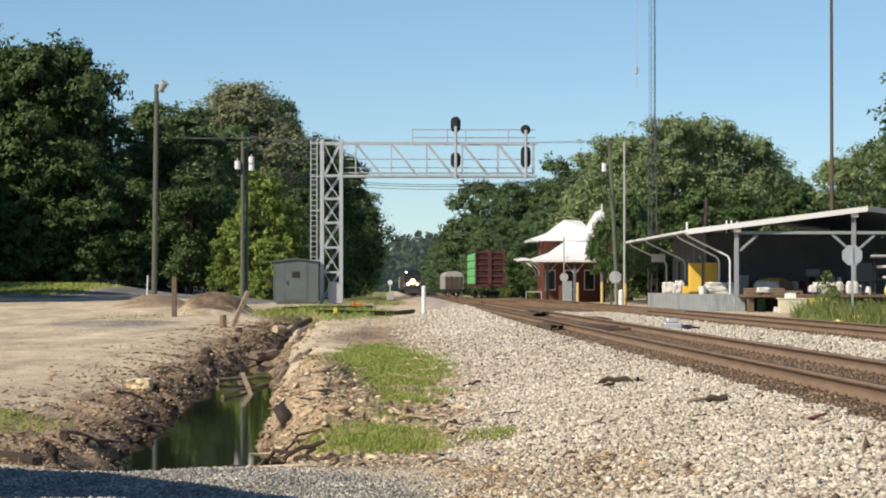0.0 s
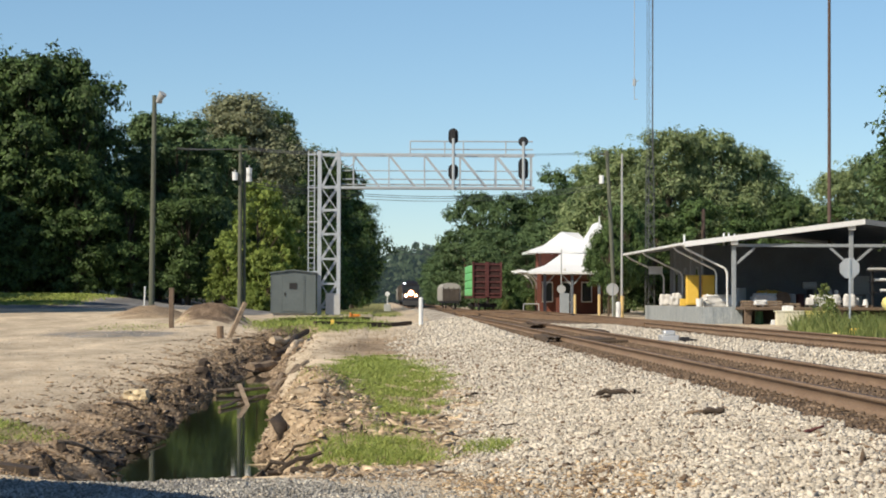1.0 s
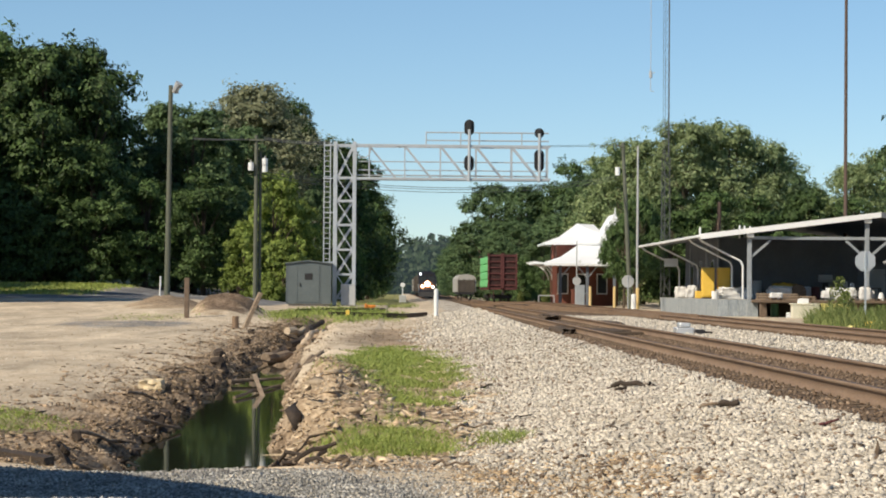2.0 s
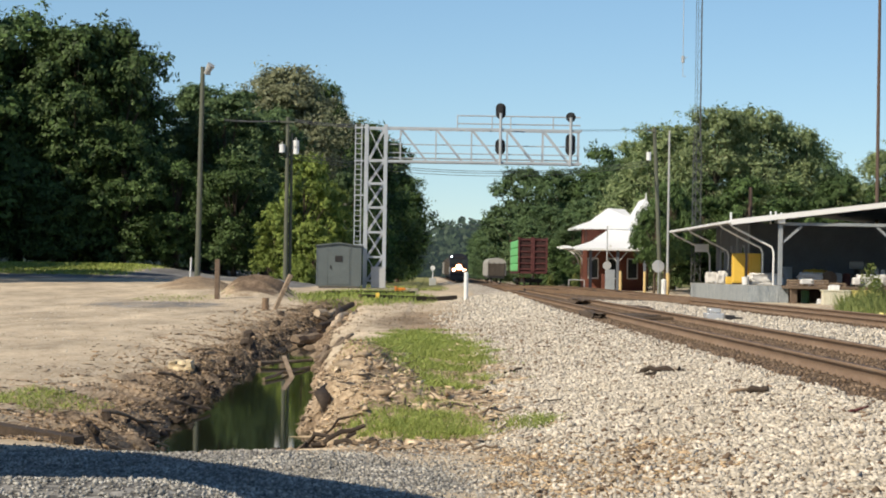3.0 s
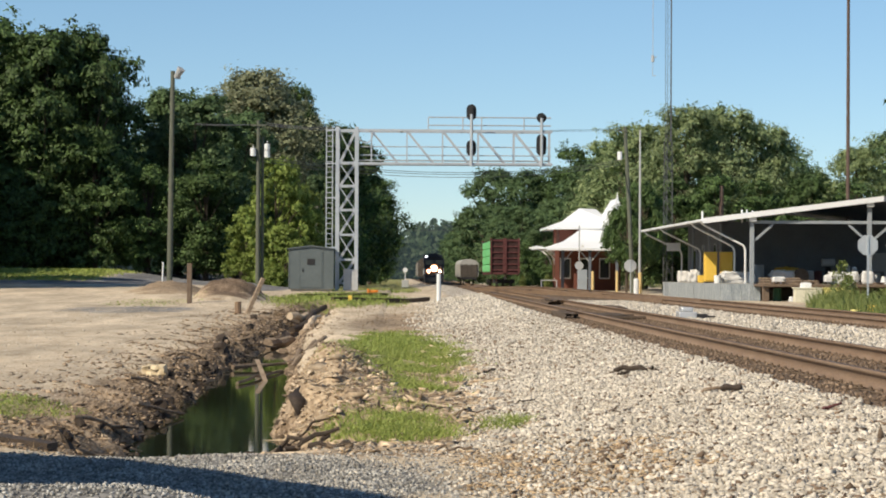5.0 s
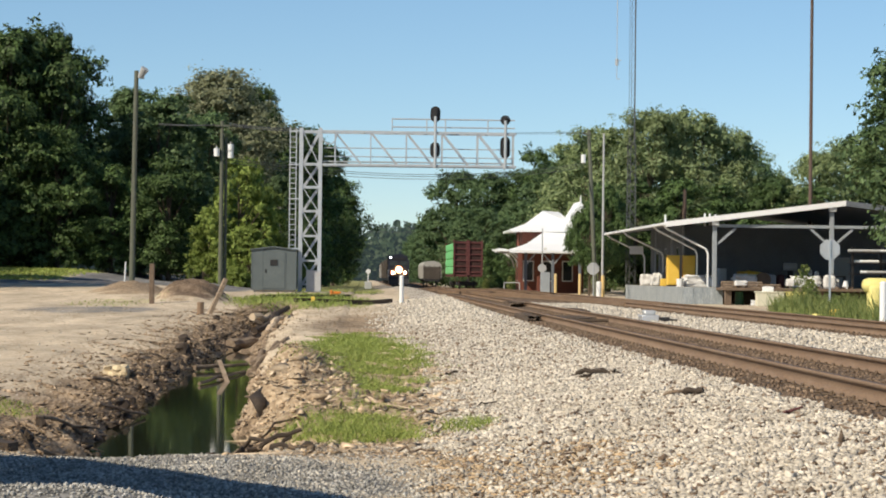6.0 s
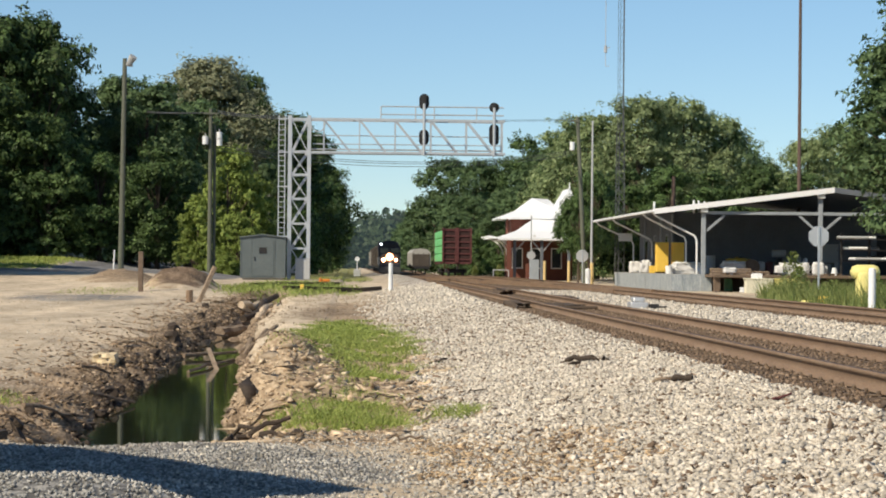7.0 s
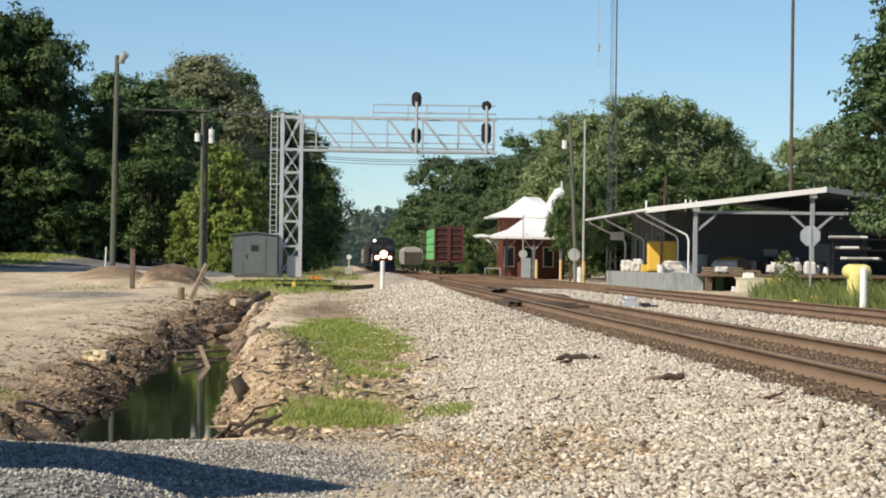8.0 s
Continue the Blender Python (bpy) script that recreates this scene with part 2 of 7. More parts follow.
def stones(name, rng, places, sizes, mat, squash=0.75, sliver=0.0):
    """Angular broken stones, one for each place."""
    base = np.array([(1, 0, 0), (-1, 0, 0), (0, 1, 0), (0, -1, 0), (0, 0, 1), (0, 0, -1)], float)
    tri = np.array([(0, 2, 4), (2, 1, 4), (1, 3, 4), (3, 0, 4), (2, 0, 5), (1, 2, 5), (3, 1, 5), (0, 3, 5)])
    n = len(places)
    v = base[None] * rng.uniform(0.55, 1.15, (n, 6, 1)) + rng.normal(0, 0.22, (n, 6, 3))
    v = v * np.exp(rng.normal(0, 1, (n, 1, 3)) * sliver)
    v = np.einsum("nij,nkj->nki", random_turns(rng, n), v)
    v[:, :, 2] *= squash
    v = v * np.asarray(sizes)[:, None, None] * 0.5 + np.asarray(places)[:, None]
    f = tri[None] + 6 * np.arange(n)[:, None, None]
    return mesh_of(name, v.reshape(-1, 3), f.reshape(-1, 3), mat)


def blades(name, rng, places, heights, widths, mat, spread=0.6):
    """Single bent blades, each a long triangle and its lower half."""
    n = len(places)
    a = rng.uniform(0, 2 * np.pi, n)
    side = np.stack([np.cos(a), np.sin(a), 0 * a], -1) * np.asarray(widths)[:, None] / 2
    lean = rng.normal(0, spread, (n, 2)) * np.asarray(heights)[:, None]
    p = np.asarray(places)
    tip = p + np.c_[lean, heights]
    mid = p + np.c_[lean * 0.3, np.asarray(heights) * 0.55]
    v = np.stack([p - side, p + side, mid + side * 0.8, tip, mid - side * 0.8], 1)
    q = np.concatenate([np.stack([v[:, 0], v[:, 1], v[:, 2], v[:, 4]], 1), np.stack([v[:, 4], v[:, 2], v[:, 3] + side * 0.05, v[:, 3] - side * 0.05], 1)], 1)
    faces = np.arange(n * 8).reshape(-1, 4)
    return mesh_of(name, q.reshape(-1, 3), faces, mat)


# ---- lie of the land ----
TRACK_1, TRACK_2, RAIL_TOP = 5.3, 11.0, 0.557


def ease(a, b, v):
    t = np.clip((np.asarray(v, float) - a) / (b - a), 0, 1)
    return t * t * (3 - 2 * t)


def dip(y):
    """The line falls a little beyond the signal bridge."""
    return -0.55 * ease(160, 330, y)


def wob(x, y, s, k=0.0):
    """A cheap smooth wobble in the plan."""
    return (np.sin(x * s * 1.3 + 1.7 * np.sin(y * s * 0.9 + k) + k) + np.sin(y * s * 1.1 + 1.3 * np.sin(x * s * 1.2 - k) + 2.1 * k)
            + 0.6 * np.sin(x * s * 2.9 + k) * np.sin(y * s * 2.3 - k)) / 2.6


def ditch_line(y):
    return np.interp(y, [18, 24, 32, 45, 60, 78, 95], [-1.97, -2.07, -2.31, -2.8, -3.1, -3.1, -3.0])


def ditch_half(y):
    return np.interp(y, [18, 24, 40, 60, 75, 95], [0.76, 0.71, 0.60, 0.42, 0.30, 0.2])


def ballast_edge(y):
    return np.interp(y, [10, 16, 25, 40, 70, 110, 200], [0.6, 0.75, 0.9, 1.15, 1.2, 2.1, 2.5])


WATER = -0.45


def land(x, y):
    x, y = np.asarray(x, float), np.asarray(y, float)
    # lot on the left, gently rising away
    z = 0.46 * ease(20, 140, y) + 0 * x
    z = z + 0.42 * ease(85, 145, y) * (1 - ease(-12, -7, x))
    # track bed
    bed = 0.36 * ease(0.3, 3.9, x + 0.15 * wob(x, y, 0.8)) * (1 - ease(13.5, 17, x)) * ease(8, 26, y) + 0.37 * ease(0.6, 3.9, x) * (1 - ease(13.5, 17, x)) * (1 - ease(8, 26, y))
    hollow = -0.30 * ease(14, 20, x) * ease(20, 60, y) * (1 - ease(190, 230, y))
    z = np.where(x > -0.5, np.maximum(z * 0.75 * (1 - ease(3, 12, x)), 0) + bed * (1 - 0.35 * ease(60, 140, y) * (1 - ease(2, 4, x))) + hollow, z)
    inbed = (x > 3.6) & (x < 13.4)
    z = np.where(inbed, 0.37, z)
    z = z + dip(y) * (1 - 0.6 * ease(13, 18, np.abs(x - 3)))
    # chip mound beside the water, and the low dirt heap by the pole
    z = z + 0.34 * np.exp(-((x + 0.95) / 0.75) ** 2 - ((y - 33) / 8.5) ** 2) * (1 + 0.25 * wob(x, y, 2.2))
    z = z + 0.82 * np.exp(-((x + 6.9) / 1.25) ** 4 - ((y - 97) / 5) ** 2) * (1 + 0.2 * wob(x, y, 2.5))
    z = z + 0.6 * np.exp(-((x + 10.4) / 1.5) ** 2 - ((y - 108) / 6) ** 2) * (1 + 0.2 * wob(x, y, 2.5))
    # lawn bank far left
    z = z + 0.75 * ease(142, 166, y) * (1 - ease(-21, -14, x))
    # gravel berm at the camera's feet
    z = z + 0.50 * np.exp(-((y - 10.6) / 1.5) ** 2) * (1 - ease(-1.3, 0.35, x + 0.05 * wob(x, y, 4)))
    # ditch
    d = np.abs(x - ditch_line(y) + 0.16 * wob(x, y, 0.9, 2.0) + 0.10 * wob(x, y, 2.6, 1.0)) - ditch_half(y) + 0.42 * (x < ditch_line(y) - 0.2)
    cut = (1 - ease(-0.30, 1.0, d + 0.15 * wob(x, y, 3.1, 5.0))) * ease(18.6, 22.5, y) * (1 - ease(84, 97, y))
    deep = np.interp(y, [20, 48, 60, 75, 95], [0.95, 0.80, 0.46, 0.42, 0.2]) + 0.46 * ease(20, 140, y)
    z = z - cut * deep
    # worn shoulder on the lot side, sloping down to the cut
    z = z - 0.28 * (1 - ease(0.3, 2.9, d + 0.4 * wob(x, y, 1.6, 4.0))) * (x < ditch_line(y)) * ease(20, 24, y) * (1 - ease(70, 90, y))
    rough = ease(19, 23, y) * (1 - ease(90, 130, y)) * np.exp(-(np.maximum(d, 0) / 1.2) ** 2)
    z = z + rough * 0.12 * (wob(x, y, 4.0, 1.0) + 0.7 * wob(x, y, 9.0, 3.0))
    z = z + 0.012 * wob(x, y, 3.0) * ease(-4.2, -3.4, x) * (x < 12)
    return z


def grades(inner, lo, hi, grow=1.13):
    out = list(inner)
    s = inner[1] - inner[0]
    while out[0] > lo:
        s *= grow
        out.insert(0, out[0] - s)
    s = inner[-1] - inner[-2]
    while out[-1] < hi:
        s *= grow
        out.append(out[-1] + s)
    return np.array(out)


def ground_material():
    m = bpy.data.materials.new("ground_mix")
    m.use_nodes = True
    nt = m.node_tree
    n, link = nt.nodes, nt.links.new
    p = n["Principled BSDF"]
    co = n.new("ShaderNodeTexCoord")
    depth_stretch = n.new("ShaderNodeMapping")   # noise is stretched along depth to offset the camera's foreshortening
    depth_stretch.inputs["Scale"].default_value = (1.0, 0.24, 1.0)
    link(co.outputs["Object"], depth_stretch.inputs[0])

    def noise_at(scale, detail=5, rough=0.6):
        t = n.new("ShaderNodeTexNoise")
        t.inputs["Scale"].default_value, t.inputs["Detail"].default_value, t.inputs["Roughness"].default_value = scale, detail, rough
        link(depth_stretch.outputs[0], t.inputs["Vector"])
        return t.outputs[0]

    def ramp(src, stops):
        r = n.new("ShaderNodeValToRGB")
        while len(r.color_ramp.elements) < len(stops):
            r.color_ramp.elements.new(0.5)
        for e, (at, c) in zip(r.color_ramp.elements, stops):
            e.position, e.color = at, (*c, 1)
        link(src, r.inputs[0])
        return r.outputs[0]

    fine, mid, large = noise_at(22), noise_at(2.6, 6, 0.7), noise_at(0.55, 6, 0.65)
    pebble = n.new("ShaderNodeTexVoronoi")
    pebble.inputs["Scale"].default_value = 22
    link(co.outputs["Object"], pebble.inputs["Vector"])
    both = n.new("ShaderNodeMath")
    both.operation = "ADD"
    link(fine, both.inputs[0])
    link(mid, both.inputs[1])
    half = n.new("ShaderNodeMath")
    half.operation, half.inputs[1].default_value = "MULTIPLY", 0.5
    link(both.outputs[0], half.inputs[0])
    speck = half.outputs[0]
    colour = ramp(speck, [(0.36, (0.36, 0.285, 0.20)), (0.47, (0.51, 0.42, 0.305)), (0.58, (0.61, 0.52, 0.395))])
    layers = [
        ("grass", ramp(speck, [(0.38, (0.17, 0.155, 0.06)), (0.5, (0.26, 0.27, 0.095)), (0.62, (0.42, 0.37, 0.20))])),
        ("chips", ramp(speck, [(0.38, (0.20, 0.135, 0.082)), (0.48, (0.38, 0.285, 0.185)), (0.58, (0.58, 0.46, 0.32))])),
        ("mud", ramp(speck, [(0.40, (0.085, 0.062, 0.042)), (0.48, (0.22, 0.162, 0.108)), (0.58, (0.42, 0.325, 0.225))])),
        ("asphalt", ramp(speck, [(0.38, (0.14, 0.14, 0.145)), (0.6, (0.24, 0.24, 0.24))])),
        ("ballast", ramp(pebble.outputs["Color"], [(0.15, (0.20, 0.17, 0.135)), (0.5, (0.46, 0.41, 0.34)), (0.85, (0.66, 0.61, 0.54))])),
        ("grit", ramp(pebble.outputs["Color"], [(0.15, (0.09, 0.088, 0.085)), (0.5, (0.20, 0.195, 0.185)), (0.85, (0.34, 0.33, 0.31))])),
        ("oily", ramp(speck, [(0.38, (0.06, 0.042, 0.028)), (0.5, (0.14, 0.098, 0.065)), (0.62, (0.27, 0.20, 0.14))])),
    ]
    for name, layer in layers:
        at = n.new("ShaderNodeAttribute")
        at.attribute_name = name
        edge = n.new("ShaderNodeMath")   # ragged borders
        edge.operation, edge.inputs[1].default_value = "MULTIPLY_ADD", 1.6
        link(at.outputs["Fac"], edge.inputs[0])
        shift = n.new("ShaderNodeMath")
        shift.operation, shift.inputs[1].default_value, shift.inputs[2].default_value = "MULTIPLY_ADD", 1.4, -1.0
        link(mid, shift.inputs[0])
        link(shift.outputs[0], edge.inputs[2])
        sharp = n.new("ShaderNodeMapRange")
        sharp.inputs["From Min"].default_value, sharp.inputs["From Max"].default_value = 0.3, 0.7
        link(edge.outputs[0], sharp.inputs[0])
        mx = n.new("ShaderNodeMix")
        mx.data_type = "RGBA"
        link(sharp.outputs[0], mx.inputs[0])
        link(colour, mx.inputs[6])
        link(layer, mx.inputs[7])
        colour = mx.outputs[2]
    hsv = n.new("ShaderNodeHueSaturation")
    rng = n.new("ShaderNodeMapRange")
    rng.inputs["To Min"].default_value, rng.inputs["To Max"].default_value = 0.66, 1.26
    rng.inputs["From Min"].default_value, rng.inputs["From Max"].default_value = 0.32, 0.68
    link(large, rng.inputs[0])
    link(rng.outputs[0], hsv.inputs["Value"])
    link(colour, hsv.inputs["Color"])
    link(hsv.outputs[0], p.inputs["Base Color"])
    p.inputs["Roughness"].default_value = 0.95
    p.inputs["Specular IOR Level"].default_value = 0.2
    b = n.new("ShaderNodeBump")
    b.inputs["Strength"].default_value, b.inputs["Distance"].default_value = 0.8, 0.04
    link(speck, b.inputs["Height"])
    link(b.outputs[0], p.inputs["Normal"])
    return m


def patch(x, y, cx, cy, rx, ry):
    return 1 - ease(0.6, 1.15, np.sqrt(((x - cx) / rx) ** 2 + ((y - cy) / ry) ** 2) + 0.22 * wob(x, y, 2.6, cx))


def grass_share(x, y):
    """How green the ground is, 0 to 1."""
    g = patch(x + 0.25 * wob(x, y, 1.1, 3.0), y, -0.05, 40.5, 1.3, 17) * (1 - 0.75 * patch(x, y, -0.75, 29, 0.75, 4.5)) * (0.74 + 0.5 * wob(x, y, 2.3, 1.5))
    g = np.maximum(g, patch(x, y, -0.05, 22.2, 0.9, 1.9))
    g = np.maximum(g, patch(x, y, 1.0, 22.3, 0.28, 1.2))
    g = np.maximum(g, 0.6 * patch(x, y, -4.3, 27, 0.9, 2.0))
    g = np.maximum(g, 0.85 * patch(x, y, -2.6, 104, 3.2, 22))
    g = np.maximum(g, 0.42 * patch(x, y, -9.5, 92, 2.4, 8))
    g = np.maximum(g, ease(144, 150, y) * (1 - ease(-21, -17, x)))
    g = np.maximum(g, 0.9 * ease(125, 170, y) * (1 - ease(0.5, 2.5, x)) * ease(-7, -4, x))
    g = np.maximum(g, ease(19, 22, x) * (1 - ease(110, 150, y)) * ease(40, 70, y))
    g = np.maximum(g, ease(24, 40, np.abs(x - 5)) * ease(215, 240, y))
    return g


def build_ground():
    xs = grades(np.arange(-6.0, 6.01, 0.11), -900, 900)
    ys = grades(np.concatenate([np.arange(8, 45, 0.16), np.arange(45, 110, 0.4)]), -300, 3200, 1.09)
    X, Y = np.meshgrid(xs, ys)
    Z = land(X, Y)
    v = np.stack([X, Y, Z], -1).reshape(-1, 3)
    i = np.arange(len(ys) - 1)[:, None] * len(xs) + np.arange(len(xs) - 1)[None]
    f = np.stack([i, i + 1, i + 1 + len(xs), i + len(xs)], -1).reshape(-1, 4)
    me = mesh_of("ground", v, f, ground_material(), True)
    x, y, z = v.T
    d = np.abs(x - ditch_line(y)) - ditch_half(y)
    inditch = ease(19, 21.5, y) * (1 - ease(90, 104, y))
    road = 1 - ease(17.6, 19.6, y + 0.35 * wob(x, y, 0.9) + 0.9 * ease(-1, 3, x))
    ball = ease(-0.25, 0.45, x - ballast_edge(y) + 0.3 * wob(x, y, 1.4)) * (1 - ease(14.0, 15.5, x))
    inside = np.maximum(np.exp(-((x - TRACK_1) / 1.6) ** 8), np.exp(-((x - TRACK_2) / 1.6) ** 8))
    inside = np.maximum(inside, ease(92, 104, y + 4 * (x - 8)) * (x > 4.2) * (x < 12.4))
    masks = {
        "grass": grass_share(x, y),
        "chips": np.maximum.reduce([np.maximum(patch(x, y, -0.95, 30, 1.1, 9.5), 0.85 * patch(x, y, -0.2, 31, 1.7, 17)) * (y > 18.8), patch(x, y, 1.35, 17.2, 1.0, 3.0), patch(x, y, -6.9, 97, 1.6, 7), 0.9 * patch(x, y, -10.4, 108, 2.2, 8), 0.7 * patch(x, y, 0.5, 66, 1.6, 16)]),
        "mud": np.maximum(0.52 * patch(x, y, -0.1, 64, 1.9, 15), inditch) * np.maximum(0.52 * patch(x, y, -0.1, 64, 1.9, 15), inditch * np.maximum(1 - ease(0.0, 0.7, d), 0.78 * (1 - ease(0.3, 1.9 + 1.1 * (1 - ease(27, 36, y)), d + 0.45 * wob(x, y, 1.9, 7.0))) * (x < ditch_line(y)))),
        "asphalt": np.maximum(ease(128, 138, y) * (1 - ease(-9, -5, x)) * (1 - ease(144, 150, y) * (1 - ease(-21, -17, x))), 0.56 * patch(x, y, -9.0, 80, 3.0, 7)),
        "ballast": np.maximum(ball, 0.38 * ease(-2.0, 0.4, x - ballast_edge(y) + 0.5 * wob(x, y, 1.1)) * ease(44, 58, y) * (1 - ease(14.0, 15.5, x))) * (1 - 0.5 * ease(150, 400, y)),
        "grit": road * (1 - 0.95 * ease(-0.7, 0.9, x + 0.35 * wob(x, y, 2))),
        "oily": np.maximum.reduce([inside, 0.68 * patch(x, y, -6.7, 97, 1.6, 7), 0.5 * patch(x, y, -10.4, 108, 2.2, 8)]),
    }
    for key, values in masks.items():
        a = me.attributes.new(key, "FLOAT", "POINT")
        a.data.foreach_set("value", np.clip(values, 0, 1).astype(np.float32))
    tagged(new("ground", me), "sandy lot, gravel road, grass and pale stone beside the tracks", "ground", kind="structure")


build_ground()


def build_water():
    m = bpy.data.materials.new("still_murky_water")
    m.use_nodes = True
    nt = m.node_tree
    p = nt.nodes["Principled BSDF"]
    p.inputs["Base Color"].default_value = (0.020, 0.023, 0.013, 1)
    p.inputs["Roughness"].default_value = 0.04
    p.inputs["Specular IOR Level"].default_value = 0.5
    t, b = nt.nodes.new("ShaderNodeTexNoise"), nt.nodes.new("ShaderNodeBump")
    t.inputs["Scale"].default_value = 1.2
    b.inputs["Strength"].default_value, b.inputs["Distance"].default_value = 0.04, 0.02
    nt.links.new(t.outputs[0], b.inputs["Height"])
    nt.links.new(b.outputs[0], p.inputs["Normal"])
    bm = BM()
    ys = np.arange(20, 66, 2.0)
    left = [bm.verts.new((ditch_line(y) - ditch_half(y) - 0.7, y, WATER)) for y in ys]
    right = [bm.verts.new((ditch_line(y) + ditch_half(y) + 0.7, y, WATER)) for y in ys]
    for i in range(len(ys) - 1):
        bm.faces.new((left[i], right[i], right[i + 1], left[i + 1]))
    tagged(part("water", bm, m), "still dark green water in the muddy ditch", "water", kind="structure")


build_water()


# ---- railway ----
def rail_mesh(y0, y1):
    """One rail with foot, web and head, following the fall of the line."""
    sec = [(-0.07, 0), (0.07, 0), (0.07, 0.012), (0.012, 0.03), (0.010, 0.125), (0.036, 0.135), (0.036, 0.168), (0.026, 0.172),
           (-0.026, 0.172), (-0.036, 0.168), (-0.036, 0.135), (-0.010, 0.125), (-0.012, 0.03), (-0.07, 0.012)]
    ys = np.concatenate([np.arange(y0, min(y1, 160), 20.0), np.arange(160, y1, 15.0)]) if y1 > 160 else np.linspace(y0, y1, 6)
    v, f, k = [], [], len(sec)
    for y in ys:
        v += [(a, y, b - 0.172 + RAIL_TOP + float(dip(y))) for a, b in sec]
    for j in range(len(ys) - 1):
        for i in range(k):
            f.append((j * k + i, j * k + (i + 1) % k, (j + 1) * k + (i + 1) % k, (j + 1) * k + i))
    me = mesh_of("rail", v, f, M_RAIL)
    me.materials.append(M_RAILTOP)
    idx = np.zeros(len(f), np.int32)
    idx[np.arange(len(f)) % k == 7] = 1
    me.polygons.foreach_set("material_index", idx)
    return me


def build_track(x, label, y0=8.0, y1=900.0, tie_count=290):
    track = holder("railway_track", label, "railway track", group="tracks")
    me = rail_mesh(y0, y1)
    for s in (-0.7535, 0.7535):
        r = new("rail", me)
        r.parent, r.location = track, (x + s, 0, 0)
    bm = box(BM(), -1.3, 1.3, -0.115, 0.115, -0.18, 0.0, 0.012)
    tie = bpy.data.meshes.new("sleeper")
    bm.to_mesh(tie)
    bm.free()
    tie.materials.append(M_TIE)
    rng = np.random.default_rng(int(x * 10))
    top = RAIL_TOP - 0.172 - 0.012
    bm_far, bm_plate = BM(), BM()
    for i in range(int((260 - y0) / 0.497)):
        y = y0 + 0.497 * i
        turn = rng.normal(0, 0.6)
        if i < tie_count:
            o = new("sleeper", tie)
            o.parent = track
            o.matrix_basis = pose(x + rng.normal(0, 0.02), y, top + float(dip(y)) - abs(rng.normal(0, 0.006)), 0, 0, turn)
        else:
            box(bm_far, x - 1.3, x + 1.3, y - 0.115, y + 0.115, top - 0.15 + float(dip(y)), top + float(dip(y)) - 0.006)
    tagged(part("far_sleepers", bm_far, M_TIE, track), kind="stuff")
    # tie plates with spike heads beside the foot of each rail
    v, f = [], []
    cube = np.array([(a, b, c) for a in (-1, 1) for b in (-1, 1) for c in (-1, 1)], float)
    quads = np.array([(0, 1, 3, 2), (4, 6, 7, 5), (0, 4, 5, 1), (2, 3, 7, 6), (0, 2, 6, 4), (1, 5, 7, 3)])
    for i in range(int((120 - y0) / 0.497)):
        y = y0 + 0.497 * i
        for s in (-0.7535, 0.7535):
            pieces = [((x + s, y, top + 0.006), (0.17, 0.09, 0.006))]
            for e in (-1, 1):
                pieces.append(((x + s + e * 0.088, y + 0.05 * e, top + 0.02), (0.014, 0.016, 0.022)))
            for c, h in pieces:
                f.append(quads + 8 * len(v))
                v.append(cube * h + c)
    fast = new("rail_fastening", mesh_of("rail_fastening", np.concatenate(v), np.concatenate(f), M_TIE))
    fast.parent = track
    tagged(fast, "rusty spikes and plates", kind="stuff")


build_track(TRACK_1, "rusty steel rails on weathered timber sleepers in pale ballast")
build_track(TRACK_2, "second rusty rail line before the loading dock", tie_count=280)


def build_crossover():
    """A turnout joins the two lines ahead of the signal bridge."""
    c = holder("crossover_track", "rusty crossover rails and long sleepers between the two lines", "railway track", group="tracks")
    ys = np.linspace(92, 178, 30)
    xs = TRACK_2 - (TRACK_2 - TRACK_1) * ease(88, 182, ys)
    for s in (-0.7535, 0.7535):
        bm = BM()
        for i in range(len(ys) - 1):
            za, zb = RAIL_TOP - 0.085 + float(dip(ys[i])), RAIL_TOP - 0.085 + float(dip(ys[i + 1]))
            beam(bm, (xs[i] + s, ys[i], za), (xs[i + 1] + s, ys[i + 1] + 0.02, zb), 0.075, 0.165)
            beam(bm, (xs[i] + s, ys[i], za - 0.075), (xs[i + 1] + s, ys[i + 1] + 0.02, zb - 0.075), 0.14, 0.02)
        part("rail", bm, M_RAIL, c)
    bm = box(BM(), -1.5, 1.5, -0.115, 0.115, -0.17, 0, 0.012)
    tie = bpy.data.meshes.new("sleeper")
    bm.to_mesh(tie)
    bm.free()
    tie.materials.append(M_TIE)
    for y in np.arange(93.2, 176, 0.62):
        x = TRACK_2 - (TRACK_2 - TRACK_1) * float(ease(88, 182, y))
        o = new("sleeper", tie)
        o.parent, o.location = c, (x, y, RAIL_TOP - 0.178 + float(dip(y)))


build_crossover()


